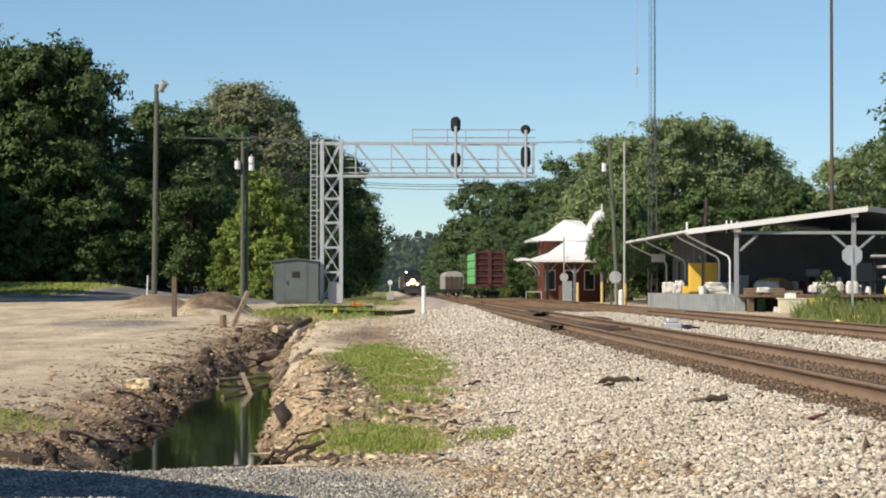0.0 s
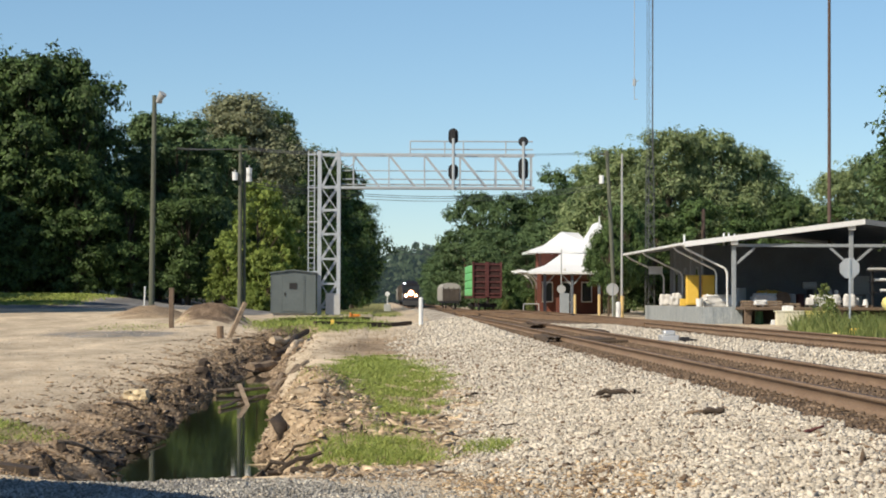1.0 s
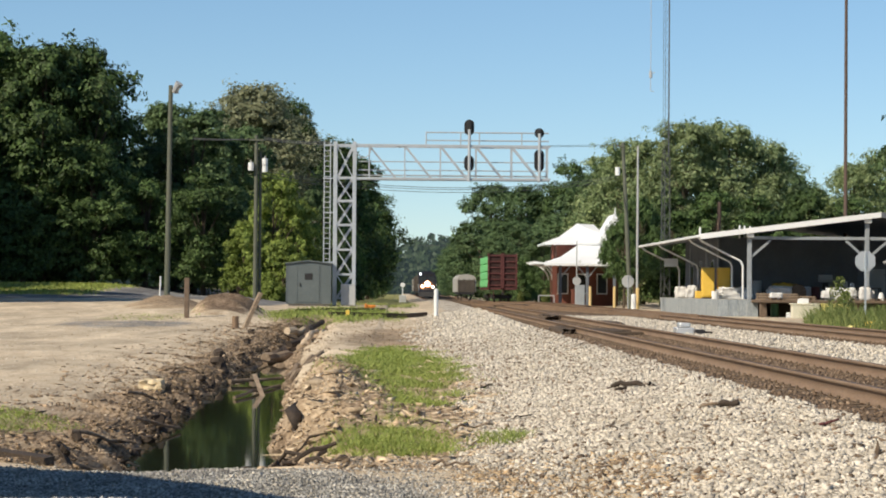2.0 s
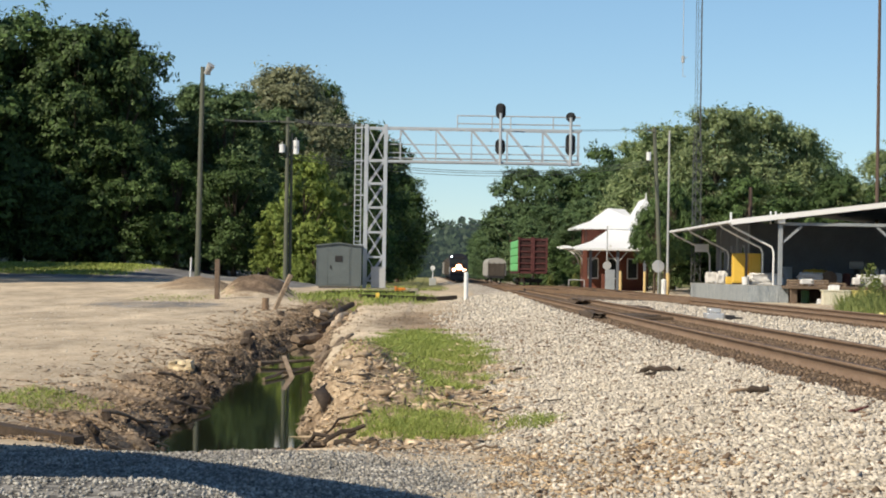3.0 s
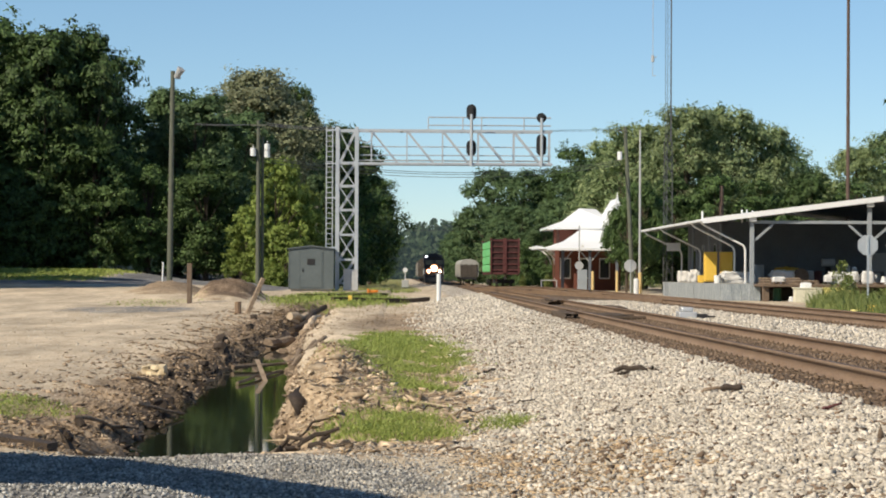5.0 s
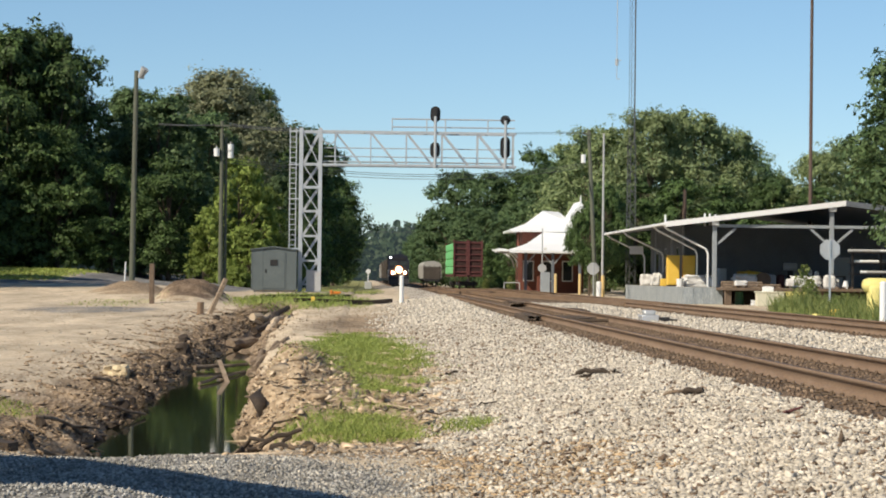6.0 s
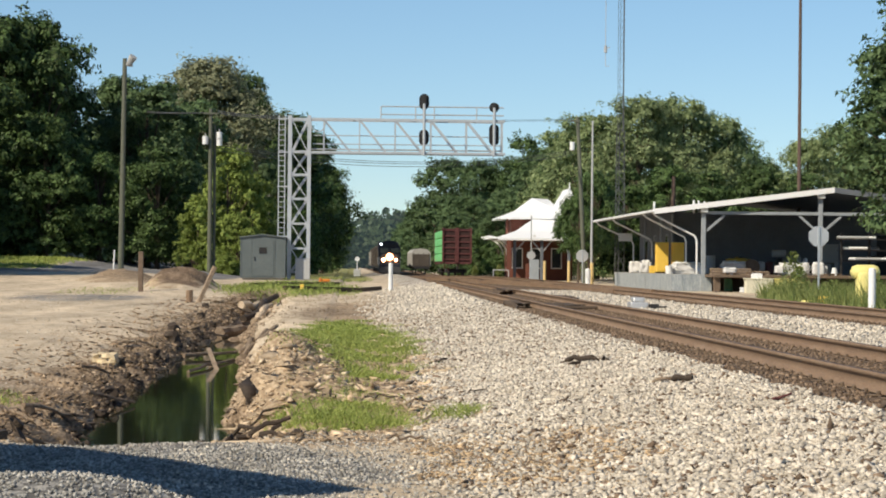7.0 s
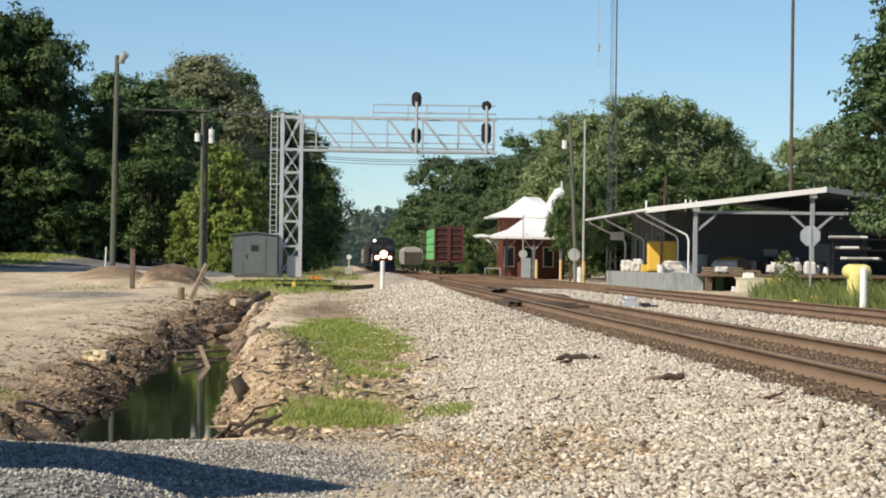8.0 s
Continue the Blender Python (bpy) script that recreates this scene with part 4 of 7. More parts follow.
def build_trees():
    kinds = {
        "dark": make_tree("broadleaf_tree", "tall dark green broadleaf tree with dense crown", 1, M_LEAF_DARK, 72, 430, 0.0115, 0.33, 0.06),
        "dark2": make_tree("broadleaf_tree", "dense dark green broadleaf tree", 2, M_LEAF_DARK, 72, 430, 0.0115, 0.36, 0.05),
        "mid": make_tree("broadleaf_tree", "mid-green broadleaf tree beside the railway", 3, M_LEAF_MID, 76, 410, 0.0115, 0.38, 0.05),
        "mid2": make_tree("broadleaf_tree", "mid-green broadleaf tree with uneven crown", 4, M_LEAF_MID, 72, 410, 0.0115, 0.33, 0.08),
        "light": make_tree("broadleaf_tree", "sunlit light green broadleaf tree", 5, M_LEAF_LIGHT, 95, 300, 0.0105, 0.40, 0.06),
        "brown": make_tree("thinning_tree", "tall tree with a thin brownish half-bare crown", 6, M_LEAF_BROWN, 110, 300, 0.0085, 0.27, 0.28),
        "bush": make_tree("roadside_bush", "bright green leafy young tree", 7, M_LEAF_BUSH, 60, 260, 0.019, 0.42, 0.02),
        "shade": make_tree("shade_tree", "dark green tree with a raised crown beside the depot", 9, M_LEAF_DARK, 80, 380, 0.0135, 0.42, 0.30),
        "tall": make_tree("shade_tree", "tall mid-green tree with its crown high over the shed", 8, M_LEAF_MID, 135, 400, 0.0105, 0.36, 0.17),
    }
    used = set()
    rng = np.random.default_rng(77)

    def plant(kind, x, y, h, w=1.0, z=None):
        g = float(land(x, y)) if z is None else z
        m = pose(x, y, g - 0.1, 0, 0, rng.uniform(0, 360)) @ Matrix.Diagonal((h * w, h * w, h, 1))
        src = kinds[kind]
        if kind in used:
            copy_thing(src, Matrix()).matrix_basis = m
        else:
            used.add(kind)
            src.matrix_basis = m

    rows = [
        # dark wood on the left
        # from (-31, 114) to (-39, 167): unseen trees added to shade road and lawn
        ("dark", -31.0, 180, 19.6, 0.9), ("dark2", -26.6, 178, 17.8, 0.9), ("dark", -23.6, 180, 18.7, 0.76), ("dark2", -25.4, 184, 18.0, 0.75), ("dark2", -28, 182, 18.0), ("dark", -36, 178, 21.5), ("dark2", -31, 114, 19.0, 0.8), ("dark", -30.5, 122, 18.5, 0.8), ("dark2", -32, 131, 19, 0.85), ("dark", -33, 140, 18, 0.8), ("dark2", -44, 146, 22, 0.9), ("dark", -47, 156, 24, 0.9), ("dark2", -43, 161, 23, 0.85), ("dark", -39, 167, 19, 0.8),
        # the low front trees have dark leaves to stand for under-canopy shade
        ("dark2", -38, 185, 20), ("dark2", -22.5, 176, 10.5, 0.9), ("dark", -27.5, 175, 9.0), ("dark2", -33, 176, 11), ("dark", -26.5, 190, 18), ("dark2", -18.8, 178, 8.0),
        ("mid2", -15.9, 186, 14.6), ("mid", -18.3, 195, 15.2), ("mid2", -13.5, 196, 14.2), ("dark", -19.5, 205, 14.6), ("dark", -14.5, 178, 9.5),
        ("brown", -13.6, 228, 20.2, 1.12), ("brown", -15.3, 232, 17.5, 1.1), ("dark", -16.0, 240, 17.4, 0.8), ("dark2", -10.6, 240, 19.8, 0.62), ("dark", -11.0, 252, 19.0, 0.9), ("dark2", -7.2, 258, 17.4, 0.85),
        ("bush", -9.0, 172, 9.3, 0.72), ("bush", -7.3, 176, 7.6, 0.7), ("bush", -11.2, 174, 5.6, 0.8), ("bush", -8.2, 170, 4.5, 0.9), ("mid", -6.4, 190, 9.0, 0.7),
        ("dark", -6.8, 275, 18.0, 0.85), ("dark2", -5.7, 300, 18.0, 0.85), ("dark", -4.9, 325, 17.4, 0.85), ("dark2", -4.4, 355, 15.6, 0.8), ("dark", -4.0, 385, 14.2, 0.8),
        ("dark2", -6.5, 230, 10.5, 0.6), ("dark", -7.0, 210, 9.5, 0.7), ("dark2", -6.0, 250, 11, 0.55), ("dark", -5.2, 430, 12.0, 0.7), ("dark2", -5.5, 480, 12.5, 0.7),
        ("dark", -13, 290, 19), ("dark2", -14, 330, 19), ("dark", -14, 380, 18), ("dark2", -32, 230, 20), ("dark", -30, 215, 20),
        # right of the line, beyond the cars
        ("mid", 15.6, 395, 19.4, 0.95), ("mid2", 12.9, 440, 12.5, 0.95), ("mid", 20.0, 385, 18.6, 0.95), ("mid2", 17.0, 350, 12.5, 1.1), ("mid", 14.8, 330, 8.6, 1.1),
        ("mid2", 24.0, 400, 17.6, 0.8), ("mid2", 24, 330, 14.5, 1.1), ("dark", 28.5, 385, 23.0, 0.85), ("dark2", 32.5, 365, 21.5, 0.9), ("mid", 20.5, 300, 11.0, 1.1),
        ("mid2", 17.8, 290, 8.6, 1.1), ("mid", 24, 290, 12.0, 1.0), ("mid2", 13.6, 480, 12, 1.0), ("mid", 13.2, 530, 12, 1.0), ("mid2", 13.0, 590, 12, 1.0), ("mid", 18, 430, 15, 1.1),
        ("light", 25.5, 264, 18.4, 0.95), ("light", 31.0, 258, 20.0, 0.95), ("light", 36.5, 262, 20.2, 0.95), ("light", 41.2, 266, 18.6, 0.95), ("mid", 22.8, 272, 14.8, 0.95),
        ("mid", 45.5, 262, 13.2, 1.0), ("light", 50.0, 258, 15.8, 0.95), ("light", 54.5, 264, 17.5, 1.0), ("mid2", 59, 268, 17), ("mid", 37, 285, 19), ("mid2", 30, 290, 19),
        ("mid", 47, 290, 17), ("light", 64, 262, 18),
        ("shade", 20.7, 216, 8.4, 0.6), ("shade", 22.5, 224, 10.5, 0.6), ("shade", 23.4, 230, 10.0, 0.7), ("dark", 27.5, 238, 11.5, 1.0), ("dark2", 31.5, 236, 11.5, 1.0), ("dark", 36, 238, 11.5, 1.0),
        ("dark2", 41, 238, 11.5, 1.0), ("dark", 46, 240, 11.5, 1.0),
        # two small dark trees, added in place of the shade beside the lumber car
        ("dark", 14.6, 272, 5.5, 0.9), ("dark2", 16.5, 266, 5.0, 0.8),
        # tall tree beside the near end of the shed
        ("tall", 38.2, 151, 20.5, 0.95), ("tall", 39.2, 149, 15, 0.9), ("mid2", 41.5, 152, 9.5, 0.9), ("tall", 44.5, 158, 22, 0.9),
    ]
    for r in rows:
        plant(*r)


build_trees()


def build_far_woods():
    rng = np.random.default_rng(5)
    n = 420
    x = rng.uniform(-160, 190, n)
    y = rng.uniform(700, 1000, n)
    h = rng.uniform(14, 20, n) + np.where(np.abs(x - 20) < 45, -1.0, 3)
    per = 260
    pick = np.repeat(np.arange(n), per)
    t = rng.uniform(0, 1, n * per)
    a = rng.uniform(0, 2 * np.pi, n * per)
    rad = 5.5 * np.sin(np.pi * (0.15 + 0.8 * t)) ** 0.6 * rng.uniform(0.7, 1.1, n * per)
    c = np.stack([x[pick] + rad * np.cos(a), y[pick] + rad * np.sin(a), h[pick] * t - 0.6], -1)
    nor = rng.normal(size=c.shape) + np.stack([np.cos(a), np.sin(a), 0.5 + 0 * a], -1)
    nor /= np.linalg.norm(nor, axis=1, keepdims=True)
    u = np.cross(nor, rng.normal(size=c.shape))
    u /= np.linalg.norm(u, axis=1, keepdims=True)
    w = np.cross(nor, u)
    s = rng.uniform(0.5, 1.2, (n * per, 1))
    v = np.stack([c - u * s, c - w * s * 0.7, c + u * s, c + w * s * 0.7], 1).reshape(-1, 3)
    m = leafy("haze_glow_leaves", (0.035, 0.06, 0.03), (0.08, 0.12, 0.06))
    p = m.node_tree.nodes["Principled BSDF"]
    # a faint blue glow in the leaves stands in for distance haze
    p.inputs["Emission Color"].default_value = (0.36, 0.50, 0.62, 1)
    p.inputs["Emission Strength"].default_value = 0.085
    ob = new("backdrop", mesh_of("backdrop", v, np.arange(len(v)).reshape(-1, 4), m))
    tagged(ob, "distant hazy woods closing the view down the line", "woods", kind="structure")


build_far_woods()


# ---- train ----
def wheelset(parent, x, y, r=0.46):
    for s in (-1, 1):
        part("wheel", bar(BM(), (x + s * 0.66, y, r), (x + s * 0.80, y, r), r, sides=18), M_BLACK, parent)


def wagon_box(parent, y0, y1, mat, high=4.1):
    body = part("wagon_body", box(BM(), -1.5, 1.5, y0 + 0.4, y1 - 0.4, 1.15, high, 0.06), mat, parent)
    for y in np.arange(y0 + 1.0, y1 - 0.6, 1.3):
        for s in (-1, 1):
            part("rib", box(BM(), s * 1.56 - 0.06, s * 1.56 + 0.06, y - 0.08, y + 0.08, 1.2, high - 0.1), mat, body)
    part("wagon_frame", box(BM(), -1.2, 1.2, y0 + 0.1, y1 - 0.1, 0.8, 1.13), M_BLACK, parent)
    for y in (y0 + 1.8, y0 + 3.5, y1 - 3.5, y1 - 1.8):
        wheelset(parent, 0, y)


def build_train():
    """The approaching train; its front is at its own origin, its length runs along +y."""
    t = holder("freight_train", "dark locomotive with bright headlights pulling brown wagons", "train")
    part("chassis", box(BM(), -1.45, 1.45, 0.6, 21.0, 0.85, 1.45, 0.05), M_LOCO, t)
    pl = prism(BM(), [(-1.45, 0.15, 0.25), (1.45, 0.15, 0.25), (1.45, 0.55, 1.1), (-1.45, 0.55, 1.1)], (0, 0.35, 0))
    part("snow_plough", pl, M_BLACK, t)
    nose = prism(BM(), [(-1.25, 0.9, 1.45), (1.25, 0.9, 1.45), (1.25, 0.9, 2.35), (0.95, 0.9, 2.75), (-0.95, 0.9, 2.75), (-1.25, 0.9, 2.35)], (0, 1.6, 0))
    part("nose", nose, M_LOCONOSE, t)
    cab = prism(BM(), [(-1.52, 2.4, 1.45), (1.52, 2.4, 1.45), (1.52, 2.4, 3.75), (1.05, 2.4, 4.45), (0.5, 2.4, 4.68), (-0.5, 2.4, 4.68), (-1.05, 2.4, 4.45), (-1.52, 2.4, 3.75)], (0, 2.8, 0))
    cab = part("cab", cab, M_LOCO, t)
    for x0, x1 in ((-1.3, -0.15), (0.15, 1.3)):
        part("windscreen", box(BM(), x0, x1, 2.36, 2.398, 2.95, 3.65, 0.01), M_GLASS, cab)
    part("number_board", box(BM(), -0.95, 0.95, 2.34, 2.398, 3.85, 4.15, 0.01), M_BLACK, cab)
    part("hood", box(BM(), -1.0, 1.0, 5.2, 20.0, 1.45, 4.35, 0.15), M_LOCO, t)
    part("radiator", box(BM(), -1.5, 1.5, 15.5, 19.5, 3.2, 4.6, 0.1), M_LOCO, t)
    part("fuel_tank", box(BM(), -1.4, 1.4, 8, 13, 0.35, 0.85, 0.1), M_BLACK, t)
    for y in (2.6, 4.6, 6.6, 15.0, 17.0, 19.0):
        wheelset(t, 0, y, 0.5)
    beam_light = glow("headlight_beam", (1.0, 0.84, 0.62), 14.0)
    # a dim orange glowing disc behind each lamp stands in for its glare
    halo = glow("headlight_halo", (1.0, 0.42, 0.20), 0.75)
    horn = glow("marker_lamp", (0.9, 0.95, 1.0), 5.0)
    for name, x, z, r, rim, label in (("headlight", 0.0, 2.42, 0.40, 0.60, "glaring warm headlight"), ("ditch_light", -0.86, 1.98, 0.21, 0.34, "bright ditch light"), ("ditch_light", 0.86, 1.98, 0.17, 0.28, "bright ditch light")):
        lamp = part(name, bar(BM(), (x, 0.80, z), (x, 0.70 - 0.1 * r, z), r, r * 0.9, 18), beam_light, t, label)
        part("halo", bar(BM(), (x, 0.89, z), (x, 0.81, z), rim * 0.8, rim, 18), halo, lamp)
    part("roof_lamp", bar(BM(), (-1.2, 2.35, 4.2), (-1.2, 2.3, 4.2), 0.16, sides=12), horn, t)
    for s in (-1, 1):
        bm = BM()
        for y in np.arange(0.7, 20.6, 1.6):
            bar(bm, (s * 1.42, y, 1.45), (s * 1.42, y, 2.4), 0.025, sides=5)
        bar(bm, (s * 1.42, 0.7, 2.4), (s * 1.42, 20.4, 2.4), 0.025, sides=5)
        part("handrail", bm, M_GREY, t)
    for i in range(9):
        y0 = 22.0 + 16.5 * i
        wagon_box(t, y0, y0 + 16.0, M_WAGON if i < 6 or i % 2 else M_HOPPER, 3.9 + 0.3 * (i % 2))
    return t


TRAIN = build_train()


# ---- standing cars ----
# near-black maroon: the shade between the bulkhead ribs is in the colour
M_RECESS = material("shaded_recess_sheet", [(0.018, 0.010, 0.010), (0.04, 0.018, 0.017), (0.085, 0.04, 0.035)], 1.5, 14, 0.85, bump=0.2)


def build_lumber_car():
    c = holder("lumber_car", "maroon bulkhead flatcar loaded with green-wrapped lumber", "freight car", pose(10.95, 246, RAIL_TOP + float(dip(250)) - 0.05, 0, 0, 0.3))
    part("deck", box(BM(), -1.45, 1.45, 0.0, 21.5, 1.28, 1.5, 0.02), M_MAROON, c)
    for y in (0.0, 21.2):
        bh = part("bulkhead", box(BM(), -1.5, 1.5, y + 0.08, y + 0.22, 1.5, 4.98, 0.02), M_RECESS, c, "maroon bulkhead sheet darkened as the shaded recess between ribs")
        for z in np.linspace(1.75, 4.8, 6):
            part("cross_rib", box(BM(), -1.42, 1.42, y - 0.02, y + 0.078, z - 0.07, z + 0.07, 0.01), M_MAROON, bh)
        for x in (-1.45, -0.1, 0.1, 1.45):
            part("post", box(BM(), x - 0.09, x + 0.09, y - 0.1, y + 0.079, 1.42, 5.05, 0.01), M_MAROON, bh)
    for s in (-1, 1):
        for i in range(5):
            for k in range(4):
                y0, z0 = 0.6 + 4.1 * i, 1.52 + 0.83 * k
                part("lumber_pack", box(BM(), s * 0.12, s * 1.5, y0, y0 + 3.9, z0, z0 + 0.79, 0.1) if s > 0 else box(BM(), -1.5, -0.12, y0, y0 + 3.9, z0, z0 + 0.79, 0.1), M_GREEN, c, "bright green wrapped lumber pack")
    for y in (1.6, 3.4, 18.0, 19.8):
        wheelset(c, 0, y, 0.42)
    for y in (2.5, 18.9):
        part("bogie", box(BM(), -1.1, 1.1, y - 1.2, y + 1.2, 0.35, 0.75, 0.05), M_BLACK, c)
    part("coupler", box(BM(), -0.12, 0.12, -0.6, 0.0, 0.75, 1.0, 0.03), M_BLACK, c)
    part("ladder", beam(beam(BM(), (-1.3, -0.06, 0.5), (-1.3, -0.06, 1.3), 0.04), (-0.9, -0.06, 0.5), (-0.9, -0.06, 1.3), 0.04), M_MAROON, c)


def build_hopper():
    c = holder("hopper_car", "weathered grey open hopper car on the siding", "freight car", pose(10.95, 372, RAIL_TOP + float(dip(372)) - 0.1, 0, 0, 1.2))
    b = part("body", prism(BM(), [(-1.5, 0.3, 1.2), (1.5, 0.3, 1.2), (1.5, 0.3, 3.3), (1.1, 0.3, 3.8), (0.3, 0.3, 4.0), (-0.3, 0.3, 4.0), (-1.1, 0.3, 3.8), (-1.5, 0.3, 3.3)], (0, 15, 0)), M_HOPPER, c)
    for x in (-1.2, -0.4, 0.4, 1.2):
        part("end_post", box(BM(), x - 0.06, x + 0.06, 0.15, 0.298, 1.1, 3.3), M_WAGON, b)
    part("end_panel", box(BM(), -1.35, 1.35, 0.2, 0.297, 1.2, 3.1, 0.02), M_WAGON, b)
    part("frame", box(BM(), -1.2, 1.2, 0, 15.5, 0.8, 1.18), M_BLACK, c)
    for y in (1.6, 3.2, 12.3, 13.9):
        wheelset(c, 0, y, 0.42)


build_lumber_car()
build_hopper()


# ---- freight shed with its dock ----
def build_shed():
    s = holder("freight_shed", "blue-grey open freight shed with white roof edge and loading dock", "shed")
    xe, xw, xm, xr = 21.5, 25.0, 34.4, 47.3
    y0, y1, yw = 168.0, 210.0, 184.0
    ze, zp, zd, zg = 5.50, 7.15, 0.92, -0.35
    # roof slabs with thick white fascia
    for a, za, b, zb, w in ((xe, ze, xm, zp, -1), (xm, zp, xr, ze, 1)):
        roof = part("roof_slope", prism(BM(), [(a, y0, za), (b, y0, zb), (b, y0, zb - 0.16), (a, y0, za - 0.16)], (0, y1 - y0, 0)), M_ROOFWHITE, s)
        # past the ridge the edge board is coloured dark to stay unseen by the camera
        part("gable_fascia", prism(BM(), [(a, y0 - 0.06, za + 0.05), (b, y0 - 0.06, zb + 0.05), (b, y0 - 0.06, zb - 0.33), (a, y0 - 0.06, za - 0.33)], (0, 0.058, 0)), M_ROOFWHITE if w < 0 else M_SHEDWALL, roof, "white roof edge board" if w < 0 else "blue-grey roof edge board")
        part("soffit", prism(BM(), [(a + 0.1, y0 + 0.05, za - 0.17), (b, y0 + 0.05, zb - 0.17), (b, y0 + 0.05, zb - 0.22), (a + 0.1, y0 + 0.05, za - 0.22)], (0, y1 - y0 - 0.1, 0)), M_SHEDWALL, roof)
    part("gutter", box(BM(), xe - 0.16, xe, y0, y1, ze - 0.20, ze - 0.02, 0.03), M_ROOFWHITE, s)
    # dock
    part("dock_floor", box(BM(), 22.9, 46, y0 - 0.2 + 4.0, y1 - 4, zd - 0.18, zd, 0.02), M_CONCRETE, s)
    part("dock_floor", box(BM(), 25.2, 46, y0 - 3.8, y0 + 3.79, zd - 0.2, zd - 0.006, 0.02), M_TIMBER, s, "dark worn timber dock edge")
    for i, y in enumerate(np.arange(y0 + 0.5, y1 - 5, 1.22)):
        part("dock_panel", box(BM(), 22.84, 22.92, y, y + 1.2, zg, zd - 0.02, 0.006), M_DOCK, s)
    for i, x in enumerate(np.arange(22.9, 25.0, 0.7)):
        part("dock_panel", box(BM(), x, x + 0.69, y0 + 0.34, y0 + 0.42, zg, zd - 0.02, 0.006), M_DOCK, s)
    part("dock_floor", box(BM(), 22.9, 25.2, y0 + 0.4, y0 + 3.79, zd - 0.16, zd - 0.003, 0.02), M_CONCRETE, s)
    part("dock_back", box(BM(), 25.4, 46, y0 + 3.0, y0 + 3.2, zg - 0.2, zd - 0.21), M_TIMBER, s)
    for x in (25.5, 28.4, 32.0, 36.0, 40.0):
        part("dock_pier", box(BM(), x - 0.22, x + 0.22, y0 - 3.5, y0 - 3.0, zg - 0.2, zd - 0.21, 0.02), M_TIMBER, s)
    # side wall with doors and windows, end wall set back under the roof
    for y in np.arange(yw, 205, 0.45):
        part("siding_board", box(BM(), xw - 0.015 * (int(y / 0.45) % 2), xw + 0.12, y, y + 0.445, zd, ze + 0.25), M_SHEDWALL, s)
    part("end_wall", box(BM(), xw + 0.13, 46, yw, yw + 0.2, zd, ze + 0.2), M_SHEDWALL, s)
    for x in np.arange(25.3, 45.5, 0.62):
        part("wall_batten", box(BM(), x, x + 0.06, yw - 0.03, yw - 0.002, zd, ze + 0.2), M_SHEDWALL, s)
    for y, w, z0, z1 in ((186.5, 1.0, 2.4, 3.9), (190.0, 1.1, zd, 3.4), (194.0, 1.0, 2.4, 3.9), (199.0, 2.6, zd, 3.9)):
        d = part("opening_frame", box(BM(), xw - 0.08, xw - 0.017, y - 0.1, y + w + 0.1, z0, z1 + 0.1), M_SHEDTRIM, s)
        part("pane", box(BM(), xw - 0.10, xw - 0.081, y, y + w, z0 + 0.05, z1), M_GLASS, d)
    d = part("end_door", box(BM(), 36.6, 38.0, yw - 0.07, yw - 0.031, zd, 3.3, 0.01), M_GREY, s)
    part("end_door", box(BM(), 41.0, 43.4, yw - 0.07, yw - 0.031, zd, 4.0, 0.01), M_BLACK, s)
    # posts, tie beam and knee braces of the open end
    for x in (25.1, 33.5, 41.9):
        top = ze + (zp - ze) * (x - xe) / (xm - xe) if x < xm else zp - (zp - ze) * (x - xm) / (xr - xm)
        p = part("post", box(BM(), x - 0.15, x + 0.15, y0 + 0.4, y0 + 0.7, zd, top - 0.25, 0.02), M_SHEDTRIM, s)
        part("post_cap", box(BM(), x - 0.26, x + 0.26, y0 + 0.1, y0 + 0.39, top - 0.62, top - 0.24, 0.02), M_WHITE, p)
        for w in (-1, 1):
            if x > 26 or w > 0:
                part("knee_brace", beam(BM(), (x + w * 0.2, y0 + 0.6, 4.0), (x + w * 1.5, y0 + 0.6, 5.15), 0.17), M_SHEDTRIM, p)
    part("tie_beam", box(BM(), 25.1, 46, y0 + 0.45, y0 + 0.72, 5.2, 5.42, 0.01), M_SHEDTRIM, s)
    for y in (yw - 0.4, 190.5, 201.0):
        part("side_post", box(BM(), xw - 0.16, xw - 0.02 - 0.0, y - 0.12, y + 0.12, zd, ze), M_SHEDTRIM, s)
    # downpipes from the gutter back to the wall
    for y in (169.0, 174.5, 195.0, 208.0):
        wall = xw if y > 176 else 24.9
        bm = bar(BM(), (xe - 0.08, y, ze - 0.12), (xe + 0.25, y, ze - 0.45), 0.075)
        bar(bm, (xe + 0.25, y, ze - 0.45), (wall - 0.35, y, 3.65), 0.075)
        bar(bm, (wall - 0.35, y, 3.65), (wall - 0.2, y, 3.3), 0.075)
        bar(bm, (wall - 0.2, y, 3.3), (wall - 0.2, y, zd), 0.075)
        part("downpipe", bm, M_WHITE, s, "white downpipe")
    for y, h in ((172, 0.55), (179, 0.2), (186, 0.2), (195, 0.15)):
        part("roof_vent", bar(BM(), (xe + (0.5 if h > 0.3 else 3 + 0.2 * (y - 172)), y, ze), (xe + (0.5 if h > 0.3 else 3 + 0.2 * (y - 172)), y, ze + h + (0.1 if h > 0.3 else 0.6 + 0.026 * (y - 172))), 0.07, sides=8), M_WHITE, s)
    part("hanging_sign", box(BM(), 23.2, 24.4, 205.5, 205.58, 3.6, 4.3, 0.01), M_WHITE, s)
    part("far_wall", box(BM(), xw + 0.13, 46, 205, 205.2, zd, ze + 0.2), M_SHEDWALL, s)


build_shed()


